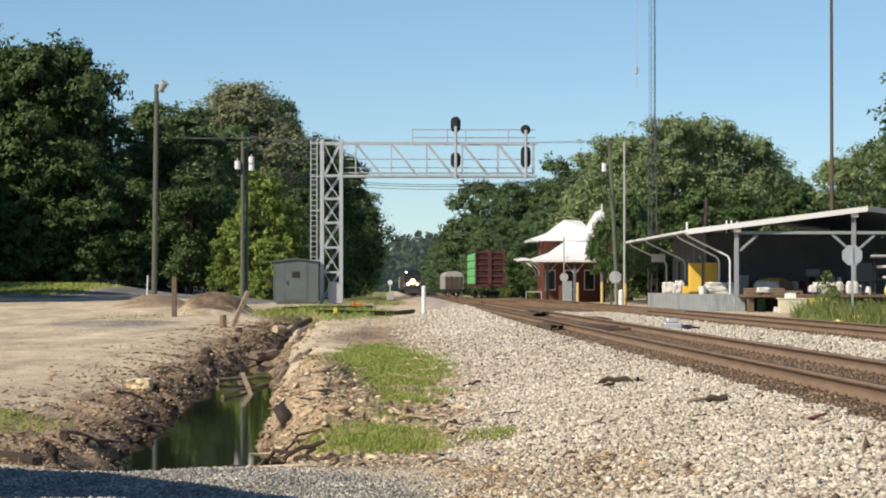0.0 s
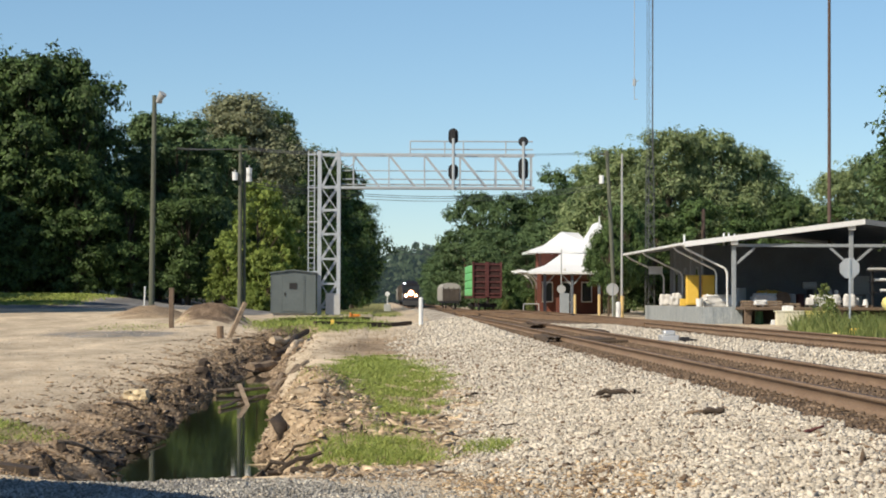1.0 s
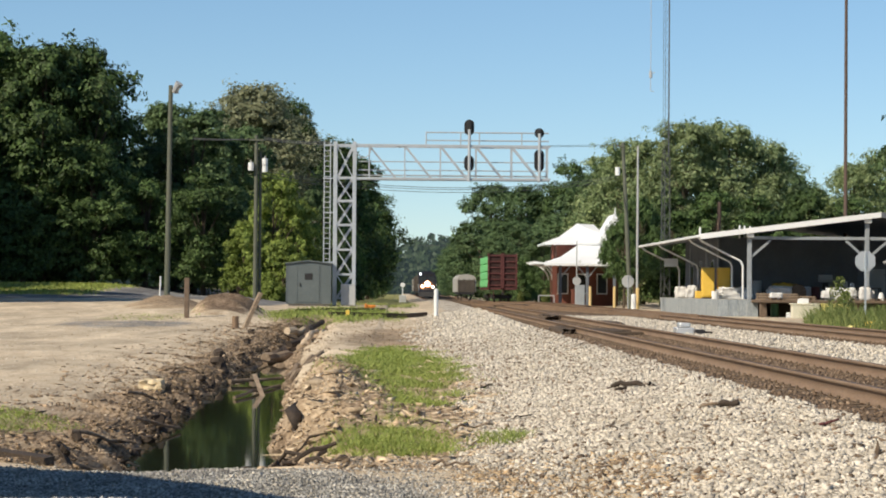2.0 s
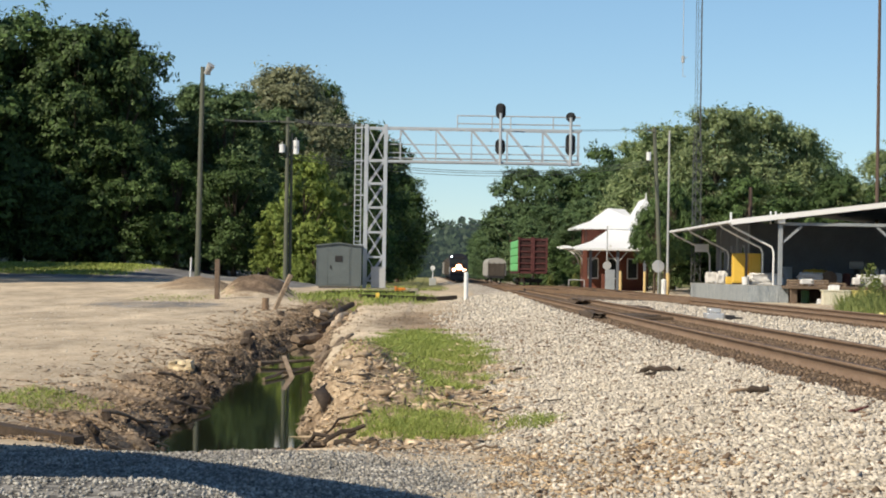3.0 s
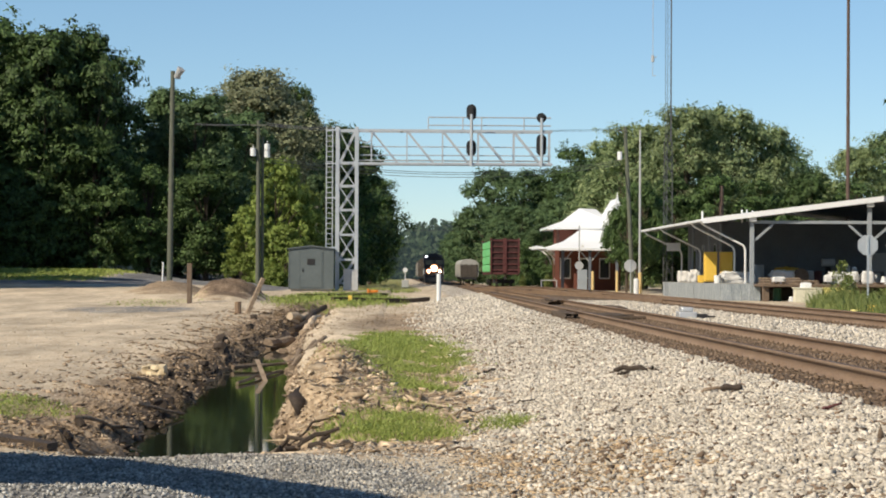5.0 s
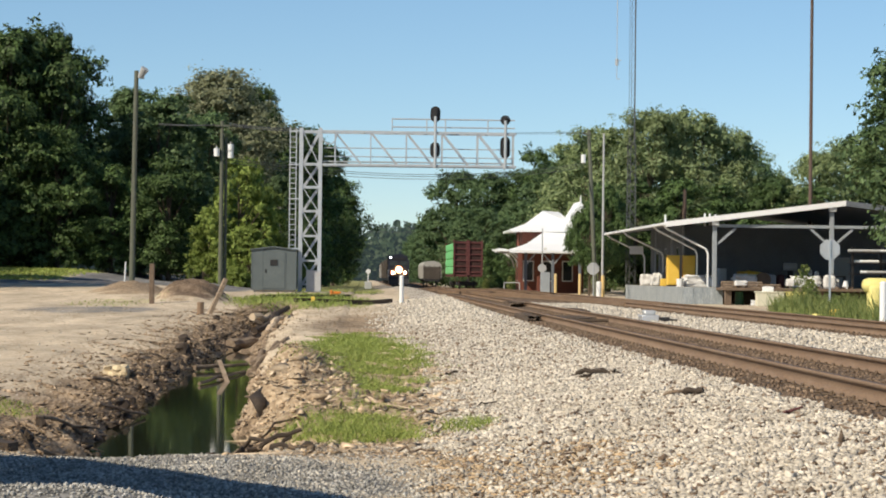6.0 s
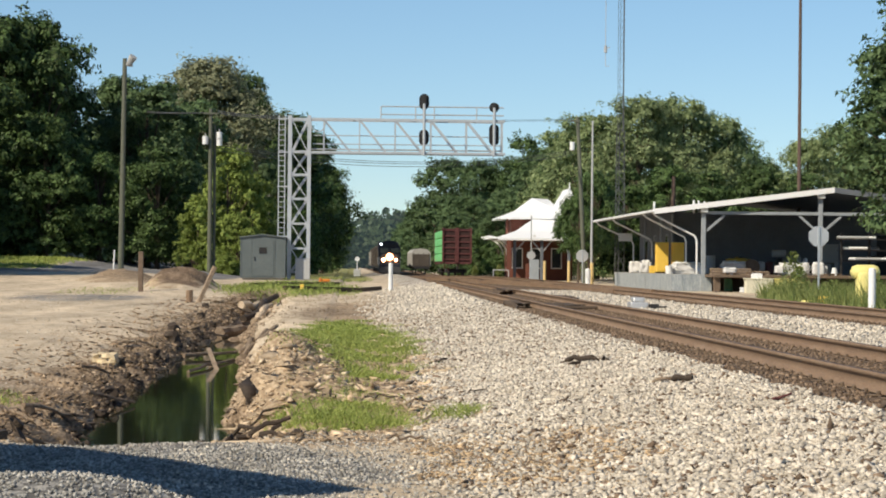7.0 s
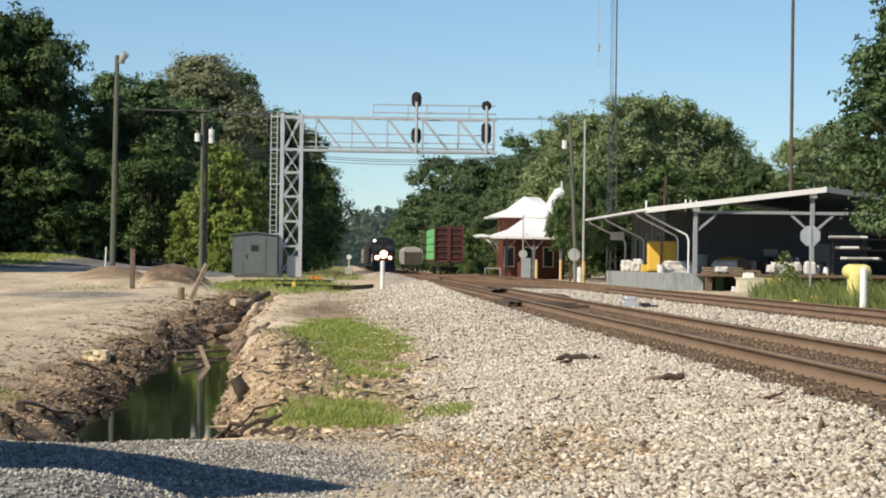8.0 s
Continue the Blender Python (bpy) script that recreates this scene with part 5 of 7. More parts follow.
# ---- depot ----
def build_depot():
    d = holder("rail_depot", "two-storey brick depot with white metal hipped roofs", "depot", pose(0, 0, 0))
    x0, x1, y0, y1 = 16.3, 22.6, 242.0, 252.0
    zg = 0.0 + float(dip(240)) * 0.4
    part("brick_wall", box(BM(), x0, x1, y0, y1, zg - 0.3, 6.3), M_BRICK, d)

    def hip(xa, xb, ya, yb, za, ridge, zr, name, mat, flare=0.0):
        bm = BM()
        low = [bm.verts.new(p) for p in ((xa, ya, za), (xb, ya, za), (xb, yb, za), (xa, yb, za))]
        ru = [bm.verts.new((ridge[0], ridge[1], zr)), bm.verts.new((ridge[2], ridge[3], zr))]
        mid = []
        for v in low:
            r = ru[0].co if v.co.y < (ya + yb) / 2 else ru[1].co
            p = v.co.lerp(r, 0.45)
            p.z -= flare
            mid.append(bm.verts.new(p))
        for i in range(4):
            bm.faces.new((low[i], low[(i + 1) % 4], mid[(i + 1) % 4], mid[i]))
        bm.faces.new((mid[0], mid[1], ru[0]))
        bm.faces.new((mid[1], mid[2], ru[1], ru[0]))
        bm.faces.new((mid[2], mid[3], ru[1]))
        bm.faces.new((mid[3], mid[0], ru[0], ru[1]))
        ex = [bm.verts.new((v.co.x, v.co.y, za - 0.22)) for v in low]
        for i in range(4):
            bm.faces.new((low[(i + 1) % 4], low[i], ex[i], ex[(i + 1) % 4]))
        bm.faces.new(ex)
        bmesh.ops.recalc_face_normals(bm, faces=bm.faces)
        return part(name, bm, mat, d)

    hip(x0 - 1.3, x1 + 1.3, y0 - 1.3, y1 + 1.3, 6.35, (18.6, 245.5, 20.6, 248.5), 8.4, "upper_roof", M_ROOFWHITE, 0.30)
    hip(x0 - 1.7, x1 + 2.5, y0 - 7.5, y0 + 4.5, 4.15, (18.6, 241.2, 21.6, 241.6), 6.25, "lower_roof", M_ROOFWHITE, 0.25)
    g = part("cross_gable", prism(BM(), [(20.3, y0 - 1.6, 6.3), (23.9, y0 - 1.6, 6.3), (22.1, y0 - 1.6, 9.3)], (0, 8, 0)), M_ROOFWHITE, d)
    part("finial", bar(BM(), (22.1, y0 - 1.6, 9.2), (22.1, y0 - 1.6, 9.9), 0.12, 0.03), M_WHITE, g)
    # canopy with curved brackets towards the track
    part("canopy", box(BM(), 13.8, x0 - 1.72, y0 - 6.5, y1 - 4, 4.06, 4.16, 0.03), M_ROOFWHITE, d)
    for y in (y0 - 6, y0 - 1.0, y0 + 5):
        bm = BM()
        pts = [Vector((13.5 + 2.3 * math.sin(a), y, 4.3 - 1.8 * (1 - math.cos(a)))) for a in np.linspace(0, math.pi / 2, 8)]
        for p, q in zip(pts, pts[1:]):
            beam(bm, p, q, 0.16)
        part("bracket", bm, M_WHITE, d)
    for x in (16.2, 18.9, 21.6):
        p = part("porch_post", box(BM(), x - 0.14, x + 0.14, y0 - 7.0, y0 - 6.72, zg, 3.95, 0.02), M_SHEDWALL, d)
        for w in (-1, 1):
            part("post_brace", beam(BM(), (x, y0 - 6.86, 2.7), (x + w * 1.0, y0 - 6.86, 3.9), 0.11), M_GREY, p)
    for x in (15.6, 17.5):
        part("brick_pier", box(BM(), x - 0.22, x + 0.22, y0 - 7.6, y0 - 7.16, zg, 3.9 if x < 16 else 1.6, 0.01), M_BRICK, d)
    for x in (16.4, 18.4, 20.4):
        w = part("window", box(BM(), x, x + 1.1, y0 - 0.07, y0 - 0.003, 1.1, 3.2), M_WHITE, d)
        part("pane", box(BM(), x + 0.1, x + 1.0, y0 - 0.10, y0 - 0.071, 1.2, 3.1), M_GLASS, w)
    for y in np.arange(y0 + 2, y1 - 2, 3.2):
        w = part("window", box(BM(), x0 - 0.07, x0 - 0.003, y, y + 1.1, 1.1, 3.2), M_WHITE, d)
        part("pane", box(BM(), x0 - 0.10, x0 - 0.071, y + 0.1, y + 1.0, 1.2, 3.1), M_GLASS, w)
    part("chimney", box(BM(), 15.75, 16.0, y0 - 0.2, y0 - 0.004, 4.2, 6.2), M_BRICK, d)


build_depot()


# ---- things on and about the dock ----
M_CRIB = material("stained_stones", [(0.09, 0.062, 0.042), (0.18, 0.128, 0.088), (0.32, 0.245, 0.175)], 3, 50, 0.95, bump=0.2, island=0.45)
def heap(rng, x0, x1, y0, y1, z0, z1, cuts=5):
    """A soft lumpy heap: a box cut up and pushed about."""
    bm = BM()
    r = bmesh.ops.create_cube(bm, size=1.0)
    bmesh.ops.subdivide_edges(bm, edges=list(bm.edges), cuts=cuts, use_grid_fill=True)
    for v in bm.verts:
        top = v.co.z > -0.45
        v.co.x *= 1 - 0.25 * max(0, v.co.z)
        if top:
            v.co += Vector(rng.normal(0, 0.045, 3))
    bmesh.ops.transform(bm, matrix=Matrix.Translation(((x0 + x1) / 2, (y0 + y1) / 2, (z0 + z1) / 2)) @ Matrix.Diagonal((x1 - x0, y1 - y0, z1 - z0, 1)), verts=bm.verts)
    return bm


def thing(name, label, category, bm, mat, group="", smooth=False):
    ob = part(name, bm, mat, None, label, smooth)
    return tagged(ob, category=category, group=group)


def build_dock_clutter():
    rng = np.random.default_rng(11)
    d = 0.92
    for x in (23.35, 24.55):
        c = holder("yellow_cabinet", "tall bright yellow steel cabinet standing on the dock", "cabinet", group="yellow cabinets")
        part("body", box(BM(), x, x + 0.95, 181.0, 181.8, d + 0.1, 3.3, 0.03), M_YELLOW, c)
        part("door", box(BM(), x + 0.06, x + 0.89, 180.96, 180.998, d + 0.2, 3.2, 0.01), M_YELLOW, c)
        part("plinth", box(BM(), x + 0.05, x + 0.9, 181.05, 181.75, d, d + 0.1), M_BLACK, c)
    thing("yellow_crate", "small yellow plastic crate on the dock edge", "crate", box(BM(), 23.1, 23.55, 183, 183.5, d, 1.5, 0.05), M_YELLOW)
    for x, y, w, h in ((23.1, 196, 0.9, 0.9), (23.9, 194, 0.8, 1.0), (23.2, 190, 0.7, 0.8)):
        thing("bulk_bag", "white bulk bag standing on the dock", "bag", heap(rng, x, x + w, y, y + 0.9, d, d + h), M_TARP, "bulk bags", True)
    thing("sheeted_pallet", "pallet load under crumpled pale sheeting on the dock", "pallet", heap(rng, 23.7, 26.0, 173.2, 174.8, d, 1.75, 7), M_TARP, "sheeted pallets", True)
    thing("white_tub", "small white tub at the dock corner", "tub", bar(BM(), (23.25, 173.0, d), (23.25, 173.0, 1.5), 0.24, 0.27, 16), M_WHITE)
    thing("grey_drum", "blue-grey steel drum behind the corner post", "drum", bar(BM(), (26.7, 176, d), (26.7, 176, 2.3), 0.42, 0.42, 20), M_GREY)
    thing("sheeted_pallet", "white wrapped pallet stack on the dock", "pallet", heap(rng, 27.0, 28.7, 171.5, 172.7, d, 1.85, 6), M_TARP, "sheeted pallets", True)
    r = holder("cable_reel", "brown wooden cable reel standing on edge", "reel")
    for y in (171.8, 172.5):
        part("flange", bar(BM(), (29.2, y, d + 0.55), (29.2, y + 0.06, d + 0.55), 0.55, 0.55, 24), M_TIMBER, r)
    part("drum", bar(BM(), (29.2, 171.86, d + 0.55), (29.2, 172.5, d + 0.55), 0.3, 0.3, 18), M_CHIP, r)
    thing("sheeted_pallet", "white plastic sheets thrown over timber", "pallet", heap(rng, 30.3, 32.4, 166.6, 167.6, d, 1.75, 7), M_TARP, "sheeted pallets", True)
    for x in (26.0, 28.0, 31.0, 33.3):
        p = holder("pallet", "old timber pallet on the dock edge", "pallet", group="pallets")
        for k in range(5):
            part("slat", box(BM(), x, x + 1.1, 165.2 + 0.24 * k, 165.36 + 0.24 * k, d + 0.11, d + 0.135), M_TIMBER, p)
        for k in range(3):
            part("bearer", box(BM(), x + 0.48 * k, x + 0.48 * k + 0.1, 165.2, 166.32, d - 0.004, d + 0.108), M_TIMBER, p)
    thing("mustard_machine", "mustard yellow machine in the shade of the shed", "machine", heap(rng, 29.0, 31.0, 182.2, 183.4, d, 2.1, 4), M_YELLOW)
    m = holder("bench_grinder", "dark machine on a pedestal under the roof", "machine")
    part("pedestal", box(BM(), 31.9, 32.3, 177, 177.4, d, 2.2, 0.04), M_BLACK, m)
    part("head", bar(BM(), (31.6, 177.2, 2.5), (32.6, 177.2, 2.5), 0.28, sides=14), M_GREY, m)
    # rack of pale pipes and boards
    k = holder("pipe_rack", "steel rack stacked with pale pipes and boards", "rack")
    for x in (34.6, 36.6, 38.6):
        part("upright", box(BM(), x - 0.07, x + 0.07, 166.4, 166.6, d, 3.9), M_BLACK, k)
    for z in (2.0, 2.75, 3.5):
        sh = part("arm_shelf", box(BM(), 34.4, 39.2, 166.1, 167.1, z - 0.06, z), M_BLACK, k)
        for j in range(4):
            xa = 34.0 + rng.uniform(0, 2.2)
            part("pipe", bar(BM(), (xa, 166.15 + 0.24 * j, z + 0.11), (xa + rng.uniform(0.9, 3.0), 166.15 + 0.24 * j, z + 0.11), 0.1, sides=10), M_WHITE if (j + int(z * 4)) % 2 else M_GREY, sh)
    for x in (34.2, 35.9):
        thing("plastic_jug", "white plastic jug on the dock edge", "jug", bar(BM(), (x, 166.9, d), (x, 166.9, d + 0.55), 0.26, 0.14, 14), M_WHITE, "plastic jugs")
    for x, y, w, h, lab in ((25.3, 172.6, 0.7, 0.55, "small white sack on the dock corner"), (26.2, 166.0, 0.9, 0.35, "flat white carton on the pallets"), (29.9, 166.2, 0.55, 0.5, "white sack slumped on the dock edge"), (32.6, 166.4, 0.8, 0.75, "white bag standing among the sheeting"), (33.2, 167.2, 0.6, 0.5, "small pale bag beside the rack"), (31.2, 165.6, 0.8, 0.45, "crumpled white wrapping on a pallet"), (24.6, 186.5, 0.3, 1.0, "narrow white bag against the wall")):
        thing("sack", lab, "sack", heap(rng, x, x + w, y, y + 0.6, d + 0.13 if y < 166.3 else d, d + 0.13 + h, 4), M_TARP, "sacks", True)
    for x, y, h, r, mat, lab in ((30.1, 173.5, 0.9, 0.3, M_GREY, "grey steel drum in the shade"), (30.8, 174.0, 0.9, 0.3, M_MAROON, "dull red steel drum in the shade"), (33.1, 174.5, 1.3, 0.16, M_GREY, "grey gas cylinder in the shade"), (33.6, 174.6, 1.2, 0.16, M_WHITE, "white gas cylinder in the shade")):
        thing("drum" if r > 0.2 else "gas_cylinder", lab, "drum" if r > 0.2 else "cylinder", bar(bar(BM(), (x, y, d), (x, y, d + h), r, r, 18), (x, y, d + h), (x, y, d + h + 0.06), r * 0.9, r * 0.4, 18), mat)
    for x, y, w, h in ((27.1, 166.9, 1.2, 0.45), (28.6, 167.0, 1.0, 0.3), (25.5, 166.8, 1.1, 0.5)):
        st = holder("timber_stack", "low stack of brown boards on the dock edge", "timber stack", group="timber stacks")
        for k in range(int(h / 0.09)):
            a = rng.uniform(-0.08, 0.08)
            part("board", box(BM(), x + a, x + w + a, y, y + 0.9, d + 0.09 * k + (0.002 if k else 0), d + 0.09 * k + 0.08), M_TIMBER if k % 2 else M_WOOD, st)
    for x in (31.6, 34.9):
        w = holder("workbench", "dark steel workbench under the shed roof", "bench", group="workbenches")
        part("top", box(BM(), x, x + 1.8, 179.0, 179.8, d + 0.85, d + 0.92), M_TIMBER, w)
        for a in (0.06, 1.74):
            for c in (0.06, 0.74):
                part("leg", box(BM(), x + a - 0.04, x + a + 0.04, 179.0 + c - 0.04, 179.0 + c + 0.04, d, d + 0.848), M_BLACK, w)
    # bins on the ground before the dock
    for x0, x1, mat, lab in ((26.75, 28.6, M_CREAM, "cream slatted bin with a flat lid on the ground"), (28.85, 30.7, M_YELLOWPALE, "pale yellow slatted bin half hidden by weeds")):
        z0 = float(land((x0 + x1) / 2, 160.5)) - 0.02
        b = holder("storage_bin", lab, "bin", group="storage bins")
        part("body", box(BM(), x0 + 0.06, x1 - 0.06, 160.06, 161.0, z0, 0.62), mat, b)
        for x in np.arange(x0 + 0.02, x1 - 0.1, 0.17):
            part("slat", box(BM(), x, x + 0.13, 160.0, 160.055, z0, 0.6), mat, b)
        part("lid", box(BM(), x0 - 0.04, x1 + 0.04, 159.95, 161.1, 0.624, 0.70, 0.01), mat, b)
    thing("white_carton", "white carton lying on the bin lid", "carton", heap(rng, 27.2, 27.9, 160.3, 160.7, 0.70, 1.02, 3), M_WHITE)
    thing("green_barrel", "dark green barrel under the dock edge", "barrel", bar(BM(), (26.45, 165.6, float(land(26.45, 165.6))), (26.45, 165.6, 0.62), 0.3, 0.27, 18), material("dark_green_paint", [(0.02, 0.07, 0.03), (0.04, 0.12, 0.05)], 2, 20, 0.6))
    thing("white_rubble", "white block lying below the dock", "block", heap(rng, 26.9, 27.5, 163.0, 163.4, float(land(27, 163)) - 0.02, 0.05, 3), M_WHITE)


build_dock_clutter()


# ---- signs, posts and lineside things ----
def octagon(name, label, x, y, z, r, base, mat_back):
    s = holder(name, label, "sign")
    out = [(x + r * math.cos(a), y, z + r * math.sin(a)) for a in np.arange(math.pi / 8, 2 * math.pi, math.pi / 4)]
    part("plate", prism(BM(), out, (0, 0.012, 0)), mat_back, s, "plain grey back of an octagonal plate")
    part("post", box(BM(), x - 0.035, x + 0.035, y - 0.045, y - 0.003, base, z + r * 0.95), M_GALV, s)
    for dz in (-0.5, 0.5):
        part("bolt", bar(BM(), (x, y - 0.06, z + dz * r), (x, y - 0.044, z + dz * r), 0.015, sides=6), M_GREY, s)


def bollard(label, x, y, h, r, mat, sides=14, group="bollards"):
    z = float(land(x, y))
    b = holder("bollard", label, "bollard", group=group)
    part("tube", bar(BM(), (x, y, z - 0.1), (x, y, z + h), r, r, sides), mat, b)
    part("cap", bar(BM(), (x, y, z + h), (x, y, z + h + r * 0.35), r, r * 0.5, sides), mat, b)


def build_lineside():
    rng = np.random.default_rng(21)
    octagon("road_sign", "octagonal road sign seen from its grey back", 16.64, 84, 2.57, 0.385, float(land(16.64, 84)) - 0.1, M_ALU)
    octagon("road_sign", "grey octagonal sign beside the bollards", 17.75, 182, 2.2, 0.5, float(land(17.75, 182)) - 0.1, M_GREY)
    bollard("yellow steel bollard by the depot track", 15.1, 185, 1.6, 0.11, M_YELLOWFADED)
    bollard("yellow steel bollard by the depot track", 17.0, 185, 1.95, 0.11, M_YELLOWFADED)
    bollard("short white bollard near the dock corner", 17.9, 179, 1.4, 0.2, M_WHITE)
    bollard("tall yellow pipe guard around the grey pole", 18.26, 179.7, 1.9, 0.14, M_YELLOWFADED)
    bollard("white round post standing in the stones", 1.63, 98, 1.12, 0.09, M_WHITE, group="white posts")
    bollard("white round post at the edge of the weeds", 14.15, 64, 1.10, 0.10, M_WHITE, group="white posts")
    # crossing mast and cabinet by the depot
    c = holder("crossing_mast", "thin signal mast with a round pale disc by the depot", "signal")
    part("mast", bar(BM(), (17.6, 232, 0.0), (17.6, 232, 6.3), 0.06, sides=8), M_GREY, c)
    part("disc", bar(BM(), (17.6, 231.9, 2.4), (17.6, 231.85, 2.4), 0.42, sides=20), M_GREY, c)
    part("arm_lamp", bar(BM(), (17.9, 231.9, 4.3), (17.9, 231.6, 4.3), 0.16, sides=12), M_WHITE, c)
    thing("relay_cabinet", "pale blue-grey relay cabinet beside the depot", "cabinet", box(BM(), 17.3, 18.2, 229.5, 230.2, float(land(17.7, 230)), 2.0, 0.03), M_SHEDTRIM)
    bench = holder("hoop_rail", "low grey metal hoop rail outside the depot", "rail")
    part("hoop", bar(bar(bar(BM(), (13.9, 232, -0.3), (13.9, 232, 0.95), 0.05), (13.9, 232, 0.95), (15.4, 232, 0.95), 0.05), (15.4, 232, 0.95), (15.4, 232, -0.3), 0.05), M_GREY, bench)
    for x, h in ((14.6, 1.5), (12.2, 1.2)):
        thing("depot_planter_shrub", "small green shrub by the depot wall", "shrub", BM_leaves(rng, x, 234, float(land(x, 234)), h, 0.7, 700, 0.09), M_WEED, "depot shrubs")
    # switch stand far along on the left
    s = holder("switch_stand", "small white switch stand beside the far line", "switch stand")
    part("rod", bar(BM(), (0.72, 290, -0.2), (0.72, 290, 2.1), 0.06), M_WHITE, s)
    part("target", bar(BM(), (0.72, 289.9, 2.0), (0.72, 289.86, 2.0), 0.3, sides=16), M_WHITE, s)
    part("base", box(BM(), 0.3, 1.15, 289.6, 290.4, -0.2, 0.75, 0.05), M_GREY, s)
    # switch machine between the lines
    w = holder("switch_machine", "silver switch machine case beside the rails", "switch machine")
    zt = 0.37
    part("case", box(BM(), 7.05, 7.5, 59.6, 60.4, zt, zt + 0.17, 0.03), M_ALU, w)
    part("motor", box(BM(), 7.12, 7.42, 59.7, 60.2, zt + 0.172, zt + 0.29, 0.04), M_ALU, w)
    part("rod", bar(BM(), (7.5, 59.8, zt + 0.07), (8.0, 59.8, zt + 0.05), 0.025), M_BLACK, w)
    part("junction", box(BM(), 7.52, 7.75, 59.5, 59.75, zt, zt + 0.13, 0.02), M_BLACK, w)
    # greasy boxes on the track
    thing("rail_lubricator", "dark greasy lubricator box against the near rail", "lubricator", heap(rng, 4.10, 4.44, 58.5, 64.0, 0.28, 0.50, 6), M_TIE)
    pr = holder("switch_rods", "dark greasy rods lying between the rails", "points")
    part("plate", heap(rng, 4.85, 5.8, 58.2, 62.6, 0.30, 0.47, 5), M_TIE, pr)
    for y in (57.5, 60.5):
        part("rod", bar(BM(), (4.6, y, 0.42), (6.0, y + 0.1, 0.42), 0.05), M_TIE, pr)
    thing("points_cover", "dark greasy points cover by the far rail", "points", heap(rng, 5.45, 5.98, 87, 91, 0.30, 0.55, 5), M_TIE)
    thing("points_cover", "dark points cover inside the rails", "points", heap(rng, 6.3, 6.95, 72, 76, 0.30, 0.50, 5), M_TIE)
    # yellow things at the weeds
    v = holder("yellow_hose_cap", "bright yellow caps dropped beside the rail", "cap")
    zc = float(land(14.6, 75))
    part("cap", heap(rng, 14.35, 14.7, 74.8, 75.2, zc, zc + 0.14, 3), M_YELLOWPALE, v, smooth=True)
    part("spout", heap(rng, 14.85, 15.15, 74.8, 75.1, zc, zc + 0.27, 3), M_YELLOW, v, smooth=True)
    part("spout", heap(rng, 15.1, 15.4, 74.8, 75.1, zc, zc + 0.16, 3), M_YELLOW, v, smooth=True)
    t = holder("yellow_standpipe", "yellow plastic hood over a standpipe in the weeds", "hood")
    z0 = float(land(15.7, 72))
    part("stem", bar(BM(), (15.7, 72, z0 - 0.1), (15.7, 72, z0 + 0.85), 0.2, 0.22, 16), M_YELLOW, t)
    part("hood", box(BM(), 15.28, 16.12, 71.6, 72.4, 1.10, 1.56, 0.2), M_YELLOWPALE, t, smooth=True)
    part("skirt", box(BM(), 15.40, 15.80, 71.52, 72.1, 0.34, 1.36, 0.12), M_YELLOWPALE, t, smooth=True)
    # long timbers and small things near the bridge
    for x0, y0, x1, y1 in ((-2.7, 96, 0.35, 99), (0.1, 99.5, 1.25, 101), (-4.5, 108, -0.6, 112)):
        bm = beam(BM(), (x0, y0, float(land(x0, y0)) + 0.06), (x1, y1, float(land(x1, y1)) + 0.08), 0.16, 0.2)
        thing("old_timber", "long dark weathered timber lying in the grass", "timber", bm, M_DARKWOOD, "old timbers")
    o = holder("orange_cone", "fallen orange plastic cone in the grass", "cone")
    zc = float(land(-1.35, 118))
    part("cone", bar(BM(), (-1.5, 118, zc + 0.12), (-1.05, 118.1, zc + 0.2), 0.14, 0.04, 12), M_ORANGE, o)
    part("foot", box(BM(), -1.58, -1.5, 117.8, 118.2, zc, zc + 0.32, 0.01), M_ORANGE, o)
    thing("yellow_marker", "small yellow marker block on the timber", "marker", box(BM(), -2.05, -1.9, 95.9, 96.1, float(land(-2, 96)) + 0.1, float(land(-2, 96)) + 0.32, 0.02), M_YELLOW)
    # stakes in the lot
    z0 = float(land(-7.85, 89))
    thing("timber_stake", "upright weathered square timber post in the lot", "post", box(BM(), -7.94, -7.76, 88.9, 89.1, z0 - 0.2, z0 + 1.5, 0.02), M_TIMBER, "stakes")
    z0 = float(land(-4.95, 77))
    thing("leaning_timber", "leaning grey timber post beside the ditch", "post", beam(BM(), (-4.98, 77, z0 - 0.15), (-4.42, 77.2, z0 + 1.14), 0.17, 0.12), M_WOOD, "stakes")
    z0 = float(land(-13.9, 140))
    thing("marker_stake", "thin white marker stake by the road", "post", bar(BM(), (-13.95, 140, z0 - 0.1), (-13.9, 140, z0 + 1.25), 0.05), M_WHITE, "stakes")
    thing("pipe_stub", "rusty pipe stub at the foot of the leaning post", "pipe", bar(BM(), (-5.15, 76, float(land(-5.15, 76)) - 0.1), (-5.15, 76, float(land(-5.15, 76)) + 0.38), 0.11), M_RAIL)
    # unseen block, added and outlined to cast the shadow across the gravel road
    out = [(-7.6, 15.4), (-6.66, 14.9), (-4.25, 11.5), (-13.5, 10.5), (-13.5, 17)]
    h = holder("corner_building", "unseen flat-roofed block added to shadow the gravel road", "building")
    part("wall", prism(BM(), [(x, y, -0.3) for x, y in out], (0, 0, 4.9)), M_CONCRETE, h)
    part("roof", prism(BM(), [(x, y, 4.604) for x, y in out], (0, 0, 0.25)), M_CONCRETE, h)


